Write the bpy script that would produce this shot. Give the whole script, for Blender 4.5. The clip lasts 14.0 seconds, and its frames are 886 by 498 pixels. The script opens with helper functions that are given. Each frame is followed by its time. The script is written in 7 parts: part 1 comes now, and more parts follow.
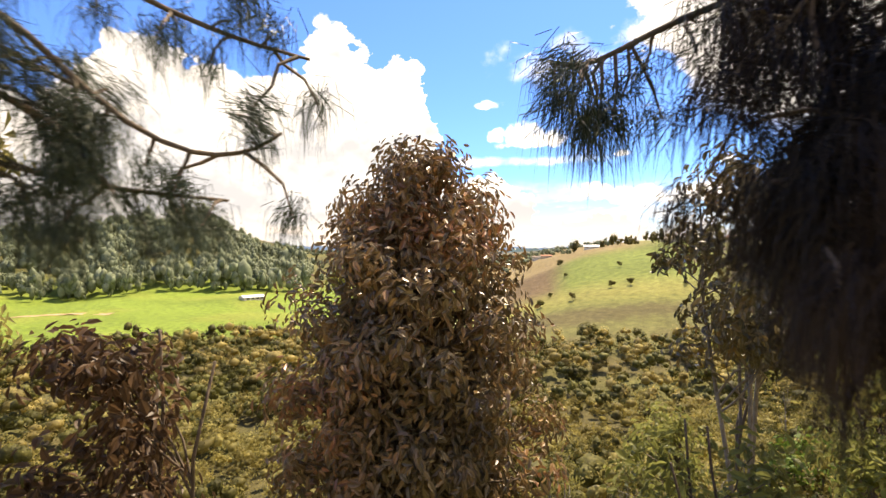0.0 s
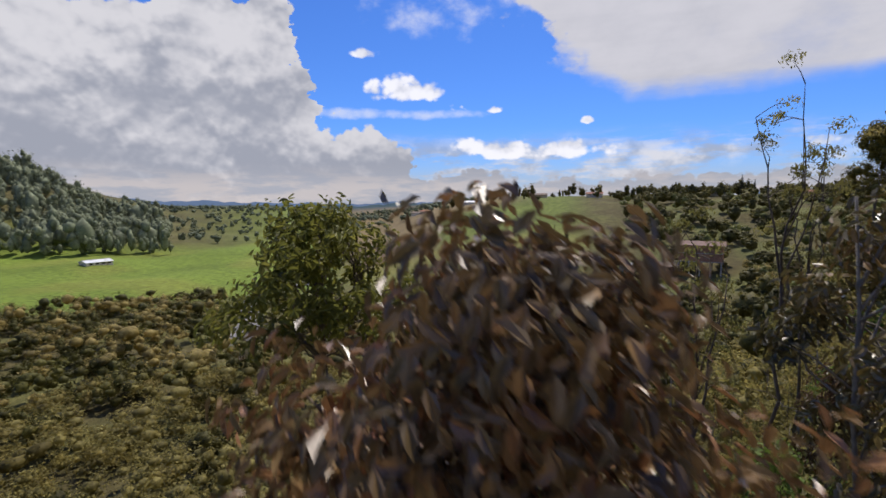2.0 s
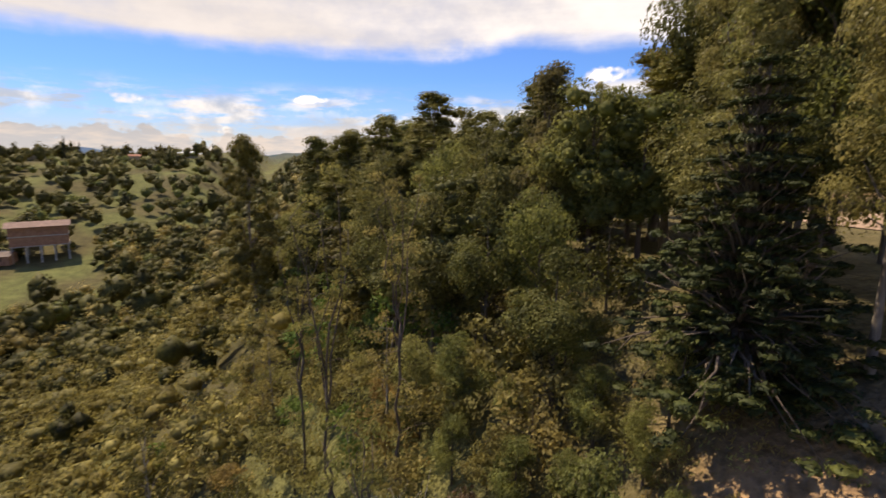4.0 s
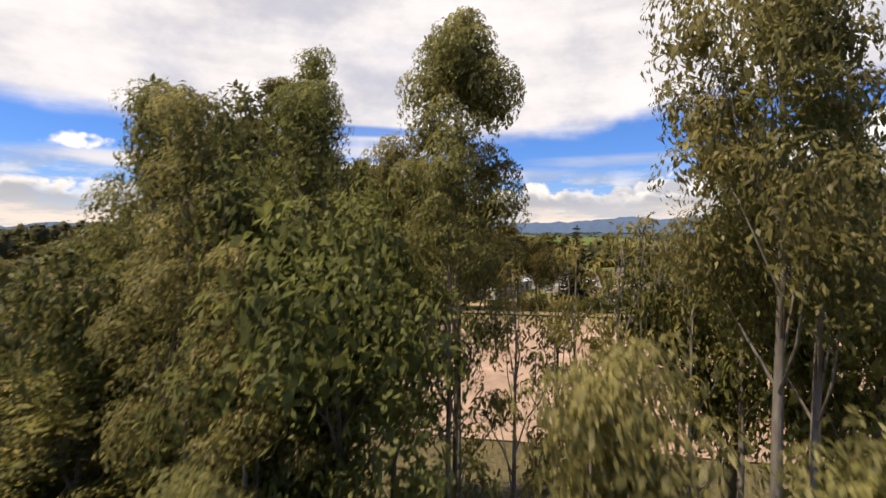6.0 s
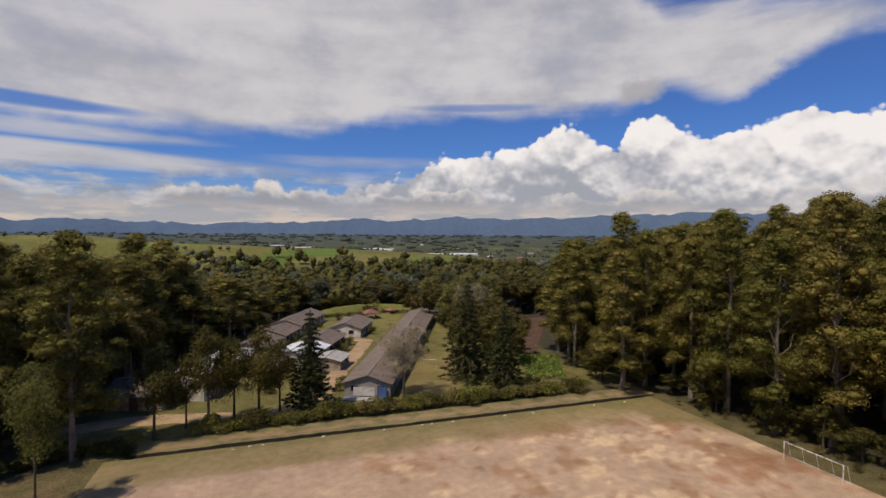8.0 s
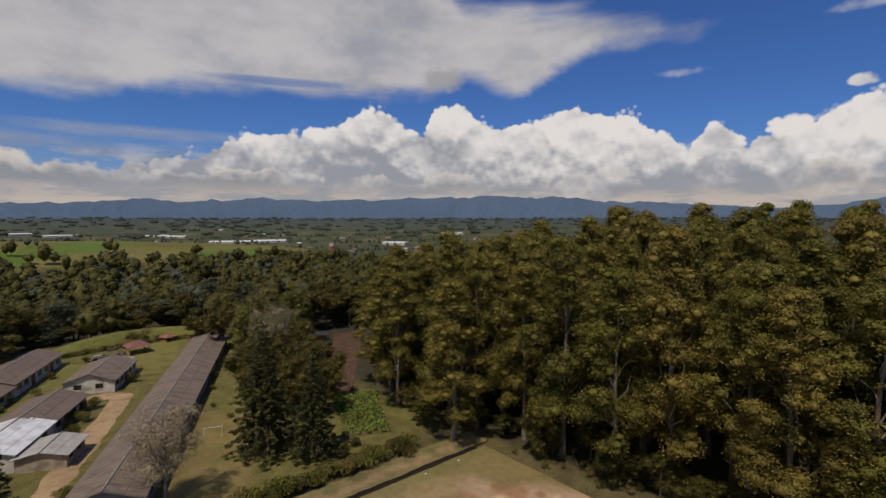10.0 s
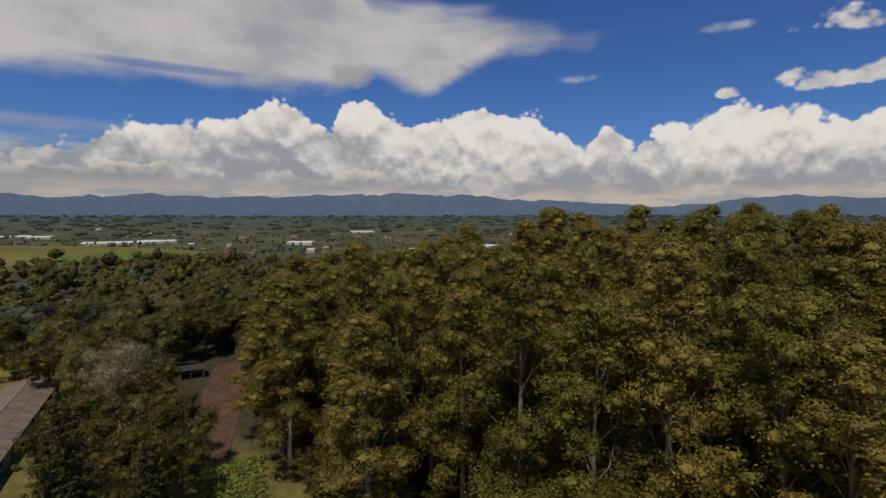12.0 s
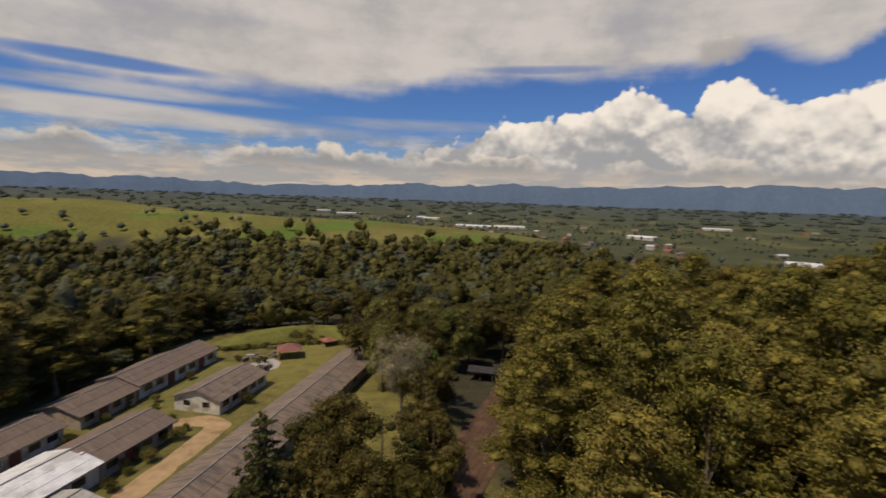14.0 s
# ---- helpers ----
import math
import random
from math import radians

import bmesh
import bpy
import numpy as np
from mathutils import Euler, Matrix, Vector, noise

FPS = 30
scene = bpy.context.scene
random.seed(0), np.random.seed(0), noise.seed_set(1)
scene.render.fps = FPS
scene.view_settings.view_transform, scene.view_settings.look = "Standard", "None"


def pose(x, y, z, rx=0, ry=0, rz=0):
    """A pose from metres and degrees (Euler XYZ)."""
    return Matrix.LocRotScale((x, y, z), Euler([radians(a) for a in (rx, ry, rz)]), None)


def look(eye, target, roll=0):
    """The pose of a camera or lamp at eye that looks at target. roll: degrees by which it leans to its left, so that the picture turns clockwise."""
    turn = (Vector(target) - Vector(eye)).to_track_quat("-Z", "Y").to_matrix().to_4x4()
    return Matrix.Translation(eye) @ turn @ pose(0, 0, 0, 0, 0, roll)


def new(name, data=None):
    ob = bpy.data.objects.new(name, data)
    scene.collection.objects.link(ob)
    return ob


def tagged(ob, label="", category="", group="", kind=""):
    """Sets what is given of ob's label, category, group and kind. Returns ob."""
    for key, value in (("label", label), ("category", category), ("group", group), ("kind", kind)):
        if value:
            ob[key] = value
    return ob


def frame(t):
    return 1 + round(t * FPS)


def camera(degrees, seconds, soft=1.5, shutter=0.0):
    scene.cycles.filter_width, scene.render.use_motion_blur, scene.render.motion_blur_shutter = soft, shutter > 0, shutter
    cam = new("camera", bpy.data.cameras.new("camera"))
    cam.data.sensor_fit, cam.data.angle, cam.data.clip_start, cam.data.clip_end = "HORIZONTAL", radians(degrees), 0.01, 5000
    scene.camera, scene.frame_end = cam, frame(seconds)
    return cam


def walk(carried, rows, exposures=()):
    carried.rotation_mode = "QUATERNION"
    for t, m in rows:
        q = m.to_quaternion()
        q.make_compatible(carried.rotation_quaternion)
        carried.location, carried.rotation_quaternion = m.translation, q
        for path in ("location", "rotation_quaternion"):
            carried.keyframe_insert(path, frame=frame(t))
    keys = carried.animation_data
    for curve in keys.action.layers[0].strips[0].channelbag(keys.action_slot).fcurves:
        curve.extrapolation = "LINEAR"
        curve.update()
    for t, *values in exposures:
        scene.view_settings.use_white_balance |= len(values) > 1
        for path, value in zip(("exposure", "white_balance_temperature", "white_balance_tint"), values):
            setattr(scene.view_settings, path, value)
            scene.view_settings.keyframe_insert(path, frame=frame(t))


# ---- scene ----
cam = camera(84.1, 14.0, 1.5, 0.15)

PATH = [
    (0, (12.698, -5.74, -0.95), (11.495, -7.337, -0.95), 0.0),
    (0.5, (12.253, -6.231, -0.845), (11.016, -7.803, -0.852), 0.2),
    (1, (11.817, -6.86, -0.875), (10.521, -8.383, -0.938), -0.0),
    (1.5, (11.515, -7.685, -0.725), (10.129, -9.121, -0.844), -0.4),
    (2, (11.142, -9.376, 0.25), (9.593, -10.627, 0.065), -0.2),
    (2.5, (10.588, -11.681, 1.6), (8.818, -12.572, 1.329), -0.0),
    (3, (9.713, -13.689, 2.89), (7.775, -14.021, 2.526), 0.0),
    (3.5, (8.321, -15.213, 4.12), (6.392, -14.862, 3.725), 0.1),
    (4, (6.735, -15.822, 5.335), (5.035, -14.831, 4.977), 0.2),
    (6.5, (0.09, 1.647, 18.109), (0.212, 3.643, 18.074), 0.1),
    (7, (0.54, 6.311, 21.89), (0.939, 8.271, 21.87), 0.2),
    (7.5, (1.98, 10.618, 25.858), (2.605, 12.517, 25.828), 0.2),
    (8, (3.87, 15.1, 29.552), (4.696, 16.92, 29.504), 0.3),
    (8.5, (6.3, 19.389, 32.621), (7.306, 21.117, 32.553), 0.4),
    (9, (9.0, 23.753, 34.877), (10.175, 25.369, 34.787), 0.3),
    (11.5, (27.45, 43.982, 38.27), (29.094, 45.112, 38.133), -0.1),
    (12, (32.13, 47.68, 38.649), (33.794, 48.781, 38.516), 0.0),
    (12.5, (37.08, 51.29, 39.119), (38.724, 52.424, 39.014), 0.1),
    (13, (42.12, 54.811, 39.682), (43.645, 56.104, 39.615), 0.5),
    (13.5, (47.34, 58.063, 40.25), (48.563, 59.644, 40.184), 1.2),
    (14, (52.38, 61.392, 40.186), (52.994, 63.286, 39.993), 2.0),
]
EXPOSURE = [(0.0, 1.2, 8300, 12), (0.5, 0.66, 7100, 12), (1.0, 0.27, 6600, 13), (1.5, -0.1, 6300, 14), (2.5, -0.15, 6400, 15), (4.2, 0.36, 7700, 15),
            (6.5, 0.1, 7000, 14), (7.0, -0.2, 6900, 14), (7.5, -0.4, 6800, 14), (9.0, -0.68, 6800, 13), (11.5, -0.9, 6900, 12), (12.5, -0.65, 7200, 11), (13.0, -0.48, 7500, 11), (13.5, -0.42, 7600, 11), (14.0, -0.6, 7700, 12)]
walk(cam, [(t, look(eye, target, roll)) for t, eye, target, roll in PATH], EXPOSURE)

SUN_AZ, SUN_EL = radians(112), radians(61)

# ---- world: sky with clouds ----
world = bpy.data.worlds.new("sky_world")
scene.world = world
world.use_nodes = True
wt = world.node_tree
wt.nodes.clear()


def wnode(kind, **sets):
    n = wt.nodes.new(kind)
    for k, v in sets.items():
        if k == "op":
            n.operation = v
        else:
            n.inputs[int(k[1:])].default_value = v
    return n


def wmath(op, a, b=None, c=None, clamp=False):
    n = wt.nodes.new("ShaderNodeMath")
    n.operation, n.use_clamp = op, clamp
    for i, v in enumerate((a, b, c)):
        if v is None:
            continue
        if isinstance(v, (int, float)):
            n.inputs[i].default_value = v
        else:
            wt.links.new(v, n.inputs[i])
    return n.outputs[0]


def wsmooth(x, lo, hi):
    n = wt.nodes.new("ShaderNodeMapRange")
    n.interpolation_type = "SMOOTHSTEP"
    for i, v in enumerate((x, lo, hi)):
        if isinstance(v, (int, float)):
            n.inputs[i].default_value = v
        else:
            wt.links.new(v, n.inputs[i])
    return n.outputs[0]


def wmix(f, a, b):
    n = wt.nodes.new("ShaderNodeMix")
    n.data_type = "RGBA"
    for s, v in ((n.inputs[0], f), (n.inputs[6], a), (n.inputs[7], b)):
        if isinstance(v, (int, float)):
            s.default_value = v
        elif isinstance(v, tuple):
            s.default_value = (*v, 1)
        else:
            wt.links.new(v, s)
    return n.outputs[2]


def wprofile(azd, lo, hi, stops):
    """Elevation in degrees over the azimuth in degrees from lo to hi, as a ramp."""
    n = wt.nodes.new("ShaderNodeValToRGB")
    r = n.color_ramp
    r.interpolation = "CARDINAL"
    for i, (a, e) in enumerate(sorted(stops)):
        pos, v = (a - lo) / (hi - lo), e / 50
        el = r.elements[i] if i < 2 else r.elements.new(pos)
        el.position, el.color = pos, (v, v, v, 1)
    wt.links.new(wmath("MULTIPLY_ADD", azd, 1 / (hi - lo), -lo / (hi - lo), True), n.inputs[0])
    return wmath("MULTIPLY", n.outputs[0], 50.0)


def wbillow(vec, scale, lift=0.0, detail=2.0, seed=0.0):
    """Round cauliflower lobes, high in the middle of each."""
    m = wt.nodes.new("ShaderNodeMapping")
    wt.links.new(vec, m.inputs[0])
    m.inputs[1].default_value = (seed, seed * 0.6, lift)
    m.inputs[3].default_value = (1, 1, 1.15)
    n = wt.nodes.new("ShaderNodeTexVoronoi")
    n.feature, n.normalize = "F1", True
    wt.links.new(m.outputs[0], n.inputs["Vector"])
    n.inputs["Scale"].default_value, n.inputs["Detail"].default_value, n.inputs["Roughness"].default_value = scale, detail, 0.55
    n.inputs["Lacunarity"].default_value = 2.3
    d = wmath("MULTIPLY", n.outputs["Distance"], 2.7)
    return wmath("SUBTRACT", 1.0, wmath("MULTIPLY", d, d))


def wnoise(vec, scale, detail=6.0, rough=0.55, stretch=None, seed=0.0, lift=0.0):
    m = wt.nodes.new("ShaderNodeMapping")
    wt.links.new(vec, m.inputs[0])
    m.inputs[1].default_value = (seed, seed * 0.7, seed * 1.3 + lift)
    if stretch:
        m.inputs[3].default_value = stretch
    n = wt.nodes.new("ShaderNodeTexNoise")
    wt.links.new(m.outputs[0], n.inputs["Vector"])
    n.inputs["Scale"].default_value, n.inputs["Detail"].default_value, n.inputs["Roughness"].default_value = scale, detail, rough
    return n.outputs[0]


tc = wt.nodes.new("ShaderNodeTexCoord").outputs["Generated"]
sep = wt.nodes.new("ShaderNodeSeparateXYZ")
wt.links.new(tc, sep.inputs[0])
dx, dy, dz = sep.outputs
azd = wmath("MULTIPLY", wmath("ARCTAN2", wmath("MULTIPLY", dx, -1.0), dy), 180 / math.pi)
el = wmath("MULTIPLY", wmath("ARCSINE", dz), 180 / math.pi)
n_big = wnoise(tc, 5.0, 6, 0.58, (1, 1, 1.6))
n_puff = wnoise(tc, 16.0, 6, 0.55, (1, 1, 1.4), 3.1)
n_streak = wnoise(tc, 3.2, 5, 0.5, (1, 1, 6.0), 1.7)
n_low = wnoise(tc, 8.0, 6, 0.6, (1, 1, 5.0), 5.3)
lobe, lobe_up = (wbillow(tc, 15.0, q) for q in (0.0, -0.022))
azw = wmath("ADD", azd, wmath("MULTIPLY", wmath("SUBTRACT", n_puff, 0.5), 5.0))
azv = wmath("ADD", azw, wmath("MULTIPLY", wmath("SUBTRACT", n_big, 0.5), 16.0))
swell, swell_up = (wbillow(tc, 5.5, q, 1.0, 2.3) for q in (0.0, -0.06))

sky = wt.nodes.new("ShaderNodeTexSky")
sky.sky_type, sky.sun_disc = "NISHITA", False
sky.sun_elevation, sky.sun_rotation = SUN_EL, -SUN_AZ
sky.air_density, sky.dust_density, sky.ozone_density = 1.0, 0.3, 2.0
blue = wmix(1.0, (0, 0, 0), sky.outputs[0])
sc = wt.nodes.new("ShaderNodeVectorMath")
sc.operation = "MULTIPLY"
wt.links.new(blue, sc.inputs[0])
sc.inputs[1].default_value = (0.040, 0.073, 0.135)
blue = sc.outputs[0]



def cloud(az0, el0, ra, re, ragged=1.6, soft=0.8, edge=None, flat=False):
    """The cover of one cloud, about an ellipse; flat ones have a level base."""
    fx, fy = wmath("MULTIPLY_ADD", azd, 1 / ra, -az0 / ra), wmath("MULTIPLY_ADD", el, 1 / re, -el0 / re)
    if flat:
        fy = wmath("ADD", wmath("MAXIMUM", fy, 0.0), wmath("MULTIPLY", wmath("MINIMUM", fy, 0.0), 1.8))
    q = wmath("SUBTRACT", 1.0, wmath("MULTIPLY_ADD", fx, fx, wmath("MULTIPLY", fy, fy)))
    return wsmooth(wmath("ADD", q, wmath("MULTIPLY", wmath("SUBTRACT", edge or n_puff, 0.5), ragged)), 0.0, soft)


valley = wmath("ADD", wsmooth(azd, 60.0, 80.0), wmath("SUBTRACT", 1.0, wsmooth(azd, -150.0, -110.0)))
# the high sheet, its blue rifts and its tail
low_east = wprofile(azw, -100, 60, [(-100, 48), (-90, 40), (-77, 24), (-74, 18.6), (-69, 18.2), (-63, 17.2), (-58.5, 16), (-54.8, 13.4), (-49.5, 15.4), (-46, 14.1), (-35, 13.0), (-27, 13.3),
                                   (-18.8, 13.2), (-13.7, 12.2), (-10, 11.4), (-5, 10.6), (5, 10.4), (11, 10.2), (25, 10.4), (35, 10.8), (46, 11.7), (52, 11.9), (60, 10.6)])
low_west = wprofile(azv, 50, 180, [(50, 11.9), (62, 10.4), (73, 9.8), (85.5, 9), (91, 8.6), (94, 9.2), (101, 8.7), (111, 11.2), (116, 13.6), (119, 17), (123, 26), (130, 36), (140, 44), (180, 44)])
edge = wmath("MAXIMUM", low_east, wmath("MULTIPLY", low_west, wsmooth(azd, 52.0, 58.0)))
upper = wprofile(azw, -100, -30, [(-100, 17), (-78, 17.6), (-73.9, 18.6), (-69, 19.6), (-61.7, 20.9), (-55.5, 22), (-45, 25), (-40, 40), (-30, 50)])
sheet = wmath("ADD", wmath("SUBTRACT", el, edge), wmath("MULTIPLY", wmath("SUBTRACT", n_streak, 0.5), 3.4))
sheet = wsmooth(wmath("ADD", sheet, wmath("MULTIPLY", wmath("SUBTRACT", n_puff, 0.5), 1.6)), -0.5, 2.0)
tail = wmath("ADD", wmath("SUBTRACT", upper, el), wmath("MULTIPLY", wmath("SUBTRACT", n_streak, 0.5), 5.0))
sheet = wmath("MULTIPLY", sheet, wsmooth(tail, -1.6, 1.4))
for az0, el0, ra, re, depth in ((16, 11.9, 12.5, 0.75, 0.9), (31, 11.0, 9, 1.0, 0.8), (-29, 14.6, 9, 0.55, 0.6), (66, 10.2, 9, 0.5, 0.5)):
    rift = cloud(az0, el0, ra, re, 1.6, 1.0, n_streak)
    sheet = wmath("MULTIPLY", sheet, wmath("MULTIPLY_ADD", rift, -depth, 1.0))
sheet = wmath("MULTIPLY", sheet, wmath("MULTIPLY_ADD", wsmooth(n_big, 0.30, 0.55), 0.14, 0.86))
sheet_col = wmix(wsmooth(wmath("ADD", wmath("MULTIPLY", n_big, 0.6), wmath("MULTIPLY", n_streak, 0.4)), 0.36, 0.62), wmix(valley, (0.55, 0.57, 0.63), (0.55, 0.56, 0.60)), wmix(valley, (0.80, 0.81, 0.85), (0.67, 0.67, 0.70)))
# grey layers under the sheet, low streaks
strat = wmath("MAXIMUM", wmath("MULTIPLY", cloud(22, 7.4, 36, 1.35, 1.8, 1.0, n_streak), 0.9), wmath("MULTIPLY", cloud(14, 9.6, 17, 0.9, 1.8, 1.2, n_streak), 0.75))
strat = wmath("MAXIMUM", strat, wmath("MULTIPLY", cloud(-14, 8.4, 14, 0.9, 1.8, 1.4, n_streak), 0.6))
strat_col = wmix(wsmooth(n_streak, 0.38, 0.62), (0.47, 0.50, 0.56), (0.74, 0.75, 0.78))
low = wmath("MULTIPLY", wsmooth(n_low, 0.42, 0.60), wmath("MULTIPLY", wsmooth(el, 0.0, 2.5), wmath("SUBTRACT", 1.0, wsmooth(el, 5.0, 8.5))))
low_col = wmix(wsmooth(n_puff, 0.4, 0.62), (0.42, 0.45, 0.50), (0.78, 0.77, 0.76))
# the heaped clouds, over the plain and over the valley
top_east = wprofile(azd, -110, 0, [(-110, 9.5), (-96, 8.6), (-91.2, 10.4), (-89.7, 11.3), (-85.3, 10.5), (-82.3, 8.9), (-80.2, 9.3), (-77.3, 8.0), (-75.8, 9.0), (-74.3, 9.0), (-73.2, 7.6), (-72.2, 6.9),
                                  (-69.9, 9.0), (-68.4, 9.8), (-67.1, 11.6), (-64.3, 11.0), (-61.7, 12.2), (-58.5, 11.0), (-55.9, 11.2), (-53, 10.4), (-50.1, 11.4), (-47.6, 12.8), (-45, 12.2), (-43.8, 10.0),
                                  (-40.7, 11.2), (-38.9, 12.8), (-35.4, 11.9), (-33.5, 10.2), (-30, 9.5), (-25, 9.1), (-19.5, 7.3), (-9, 3.5)])
top_west = wprofile(azv, 70, 180, [(70, 1.5), (86, 1.8), (88.7, 3.0), (91, 2.2), (93.5, 3.4), (96, 2.4), (107, 2.2), (113, 2.8), (117, 2.4), (124, 4.0), (128.5, 4.4), (131.3, 6.2), (134.5, 7.4), (138.3, 8.8), (142.2, 9), (144, 13),
                                   (146, 19), (148, 23), (150.3, 20.8), (153.6, 24.2), (158, 24), (160.3, 20.2), (167.5, 18.8), (175, 21.4), (180, 17)])
behind = wmath("MULTIPLY", wmath("SUBTRACT", 1.0, wsmooth(azd, -150.0, -110.0)), 15.0)
top = wmath("MAXIMUM", wmath("MAXIMUM", top_east, behind), wmath("MULTIPLY", top_west, wsmooth(azd, 60.0, 75.0)))
heap = wmath("ADD", wmath("SUBTRACT", wmath("ADD", top, wmath("MULTIPLY_ADD", valley, -0.6, 0.6)), el), wmath("MULTIPLY", wmath("SUBTRACT", lobe, 0.6), 1.5))
heap = wmath("ADD", heap, wmath("MULTIPLY", wmath("SUBTRACT", n_puff, 0.5), wmath("MULTIPLY_ADD", valley, 2.6, 0.4)))
heap_a = wsmooth(heap, 0.0, 0.45)
share = wmath("DIVIDE", wmath("SUBTRACT", el, 4.6), wmath("MAXIMUM", wmath("SUBTRACT", top, 4.6), 2.0))
glow = wmath("MULTIPLY_ADD", share, 0.72, 0.24)
glow = wmath("ADD", glow, wmath("MULTIPLY", wmath("SUBTRACT", lobe, lobe_up), 0.55))
glow = wmath("ADD", glow, wmath("MULTIPLY", wmath("SUBTRACT", swell, swell_up), 0.5))
glow = wmath("ADD", glow, wmath("MULTIPLY", wmath("SUBTRACT", n_big, 0.5), 0.5))
glow = wmath("SUBTRACT", glow, wmath("MULTIPLY", wmath("MULTIPLY", wsmooth(azd, -48.0, -26.0), wmath("SUBTRACT", 1.0, valley)), 0.22))
glow = wmath("ADD", glow, wmath("MULTIPLY", cloud(-61, 9.5, 12, 3.5, 0.8, 1.0), 0.22))
glow = wmath("ADD", glow, wmath("MULTIPLY", valley, wmath("MULTIPLY_ADD", n_big, 1.4, -0.86)))
heap_col = wmix(wsmooth(glow, -0.15, 1.05), wmix(valley, (0.46, 0.50, 0.58), (0.37, 0.395, 0.45)), wmix(valley, (1.18, 1.17, 1.16), (0.72, 0.72, 0.73)))
# small clouds by themselves, white ones and faint ones
puff, faint = 0.0, 0.0
ragged_edge = wmath("ADD", wmath("MULTIPLY", n_puff, 0.7), wmath("MULTIPLY", lobe, 0.3))
for az0, el0, ra, re in ((133.2, 12.3, 4.6, 2.1), (137.3, 16.2, 1.7, 0.9), (127.1, 10.6, 1.4, 0.7), (122.8, 10.4, 2.2, 0.65), (119.5, 6.0, 9.5, 1.9), (112.8, 8.9, 0.8, 0.6), (92.5, 5.6, 2.6, 1.0),
                         (74.4, 6.2, 2.0, 0.6), (42.3, 8.7, 3.8, 1.2), (83.5, 2.7, 1.4, 0.8), (-95.8, 16.8, 4.4, 1.7), (-95.0, 12.2, 6.0, 1.4), (-86.3, 11.9, 1.4, 0.8)):
    puff = wmath("MAXIMUM", puff, cloud(az0, el0, ra, re, 4.2, 0.7, ragged_edge, flat=True))
for az0, el0, ra, re in ((98, 4.9, 13, 1.3), (88, 5.4, 16, 0.5), (128, 20.5, 9, 2.6), (119, 22, 6, 2.0), (-71.7, 14.8, 3.4, 0.45), (-86.2, 18.1, 2.6, 0.55), (136, 10, 14, 0.6)):
    faint = wmath("MAXIMUM", faint, cloud(az0, el0, ra, re, 5.0, 2.0))
puff_col = wmix(wsmooth(wmath("ADD", wmath("MULTIPLY", wmath("SUBTRACT", lobe, lobe_up), 0.35), n_puff), 0.3, 0.72), (0.70, 0.72, 0.77), (1.02, 1.02, 1.03))
# bright haze at the horizon
col = wmix(wmath("MULTIPLY", wsmooth(el, 9.0, 0.0), 0.50), blue, (0.50, 0.58, 0.68))
col = wmix(wmath("MULTIPLY", faint, 0.65), col, (0.86, 0.88, 0.92))
col = wmix(sheet, col, sheet_col)
col = wmix(strat, col, strat_col)
col = wmix(wmath("MULTIPLY", low, 0.8), col, low_col)
col = wmix(wmath("MULTIPLY", puff, 0.95), col, puff_col)
col = wmix(heap_a, col, heap_col)
# a lower row of grey clouds with lit tops before the heap, cream-coloured haze under it
row_top = wmath("ADD", 5.2, wmath("MULTIPLY", wmath("SUBTRACT", n_big, 0.5), 7.0))
row_h = wmath("ADD", wmath("SUBTRACT", row_top, el), wmath("MULTIPLY", wmath("SUBTRACT", lobe, 0.5), 1.1))
row_a = wmath("MULTIPLY", wmath("MULTIPLY", wsmooth(row_h, 0.0, 0.5), wsmooth(el, 2.6, 3.6)), wmath("SUBTRACT", 1.0, valley))
row_lit = wsmooth(wmath("ADD", wsmooth(row_h, 2.2, 0.1), wmath("MULTIPLY", wmath("SUBTRACT", lobe, lobe_up), 0.5)), 0.25, 1.15)
col = wmix(wmath("MULTIPLY", row_a, wsmooth(n_big, 0.36, 0.62)), col, wmix(row_lit, (0.41, 0.44, 0.50), (0.92, 0.89, 0.85)))
col = wmix(wmath("MULTIPLY", wsmooth(el, 4.6, 1.6), wmath("MULTIPLY_ADD", valley, -0.35, 0.8)), col, wmix(wsmooth(n_low, 0.42, 0.60), (0.52, 0.54, 0.58), (0.88, 0.77, 0.67)))
# a grey scrap of cloud under the sheet's edge
col = wmix(wmath("MULTIPLY", cloud(-46.3, 15.7, 3.6, 1.6, 4.0, 1.3), 0.75), col, (0.47, 0.48, 0.52))
bg = wt.nodes.new("ShaderNodeBackground")
wt.links.new(col, bg.inputs[0])
bg.inputs[1].default_value = 1.05
out = wt.nodes.new("ShaderNodeOutputWorld")
wt.links.new(bg.outputs[0], out.inputs[0])

sun = new("sun", bpy.data.lights.new("sun", "SUN"))
sun.data.energy, sun.data.angle, sun.data.color = 4.5, radians(0.6), (1.0, 0.93, 0.80)
to_sun = Vector((-math.sin(SUN_AZ) * math.cos(SUN_EL), math.cos(SUN_AZ) * math.cos(SUN_EL), math.sin(SUN_EL)))
sun.matrix_world = look((0, 0, 200), tuple(Vector((0, 0, 200)) - to_sun))


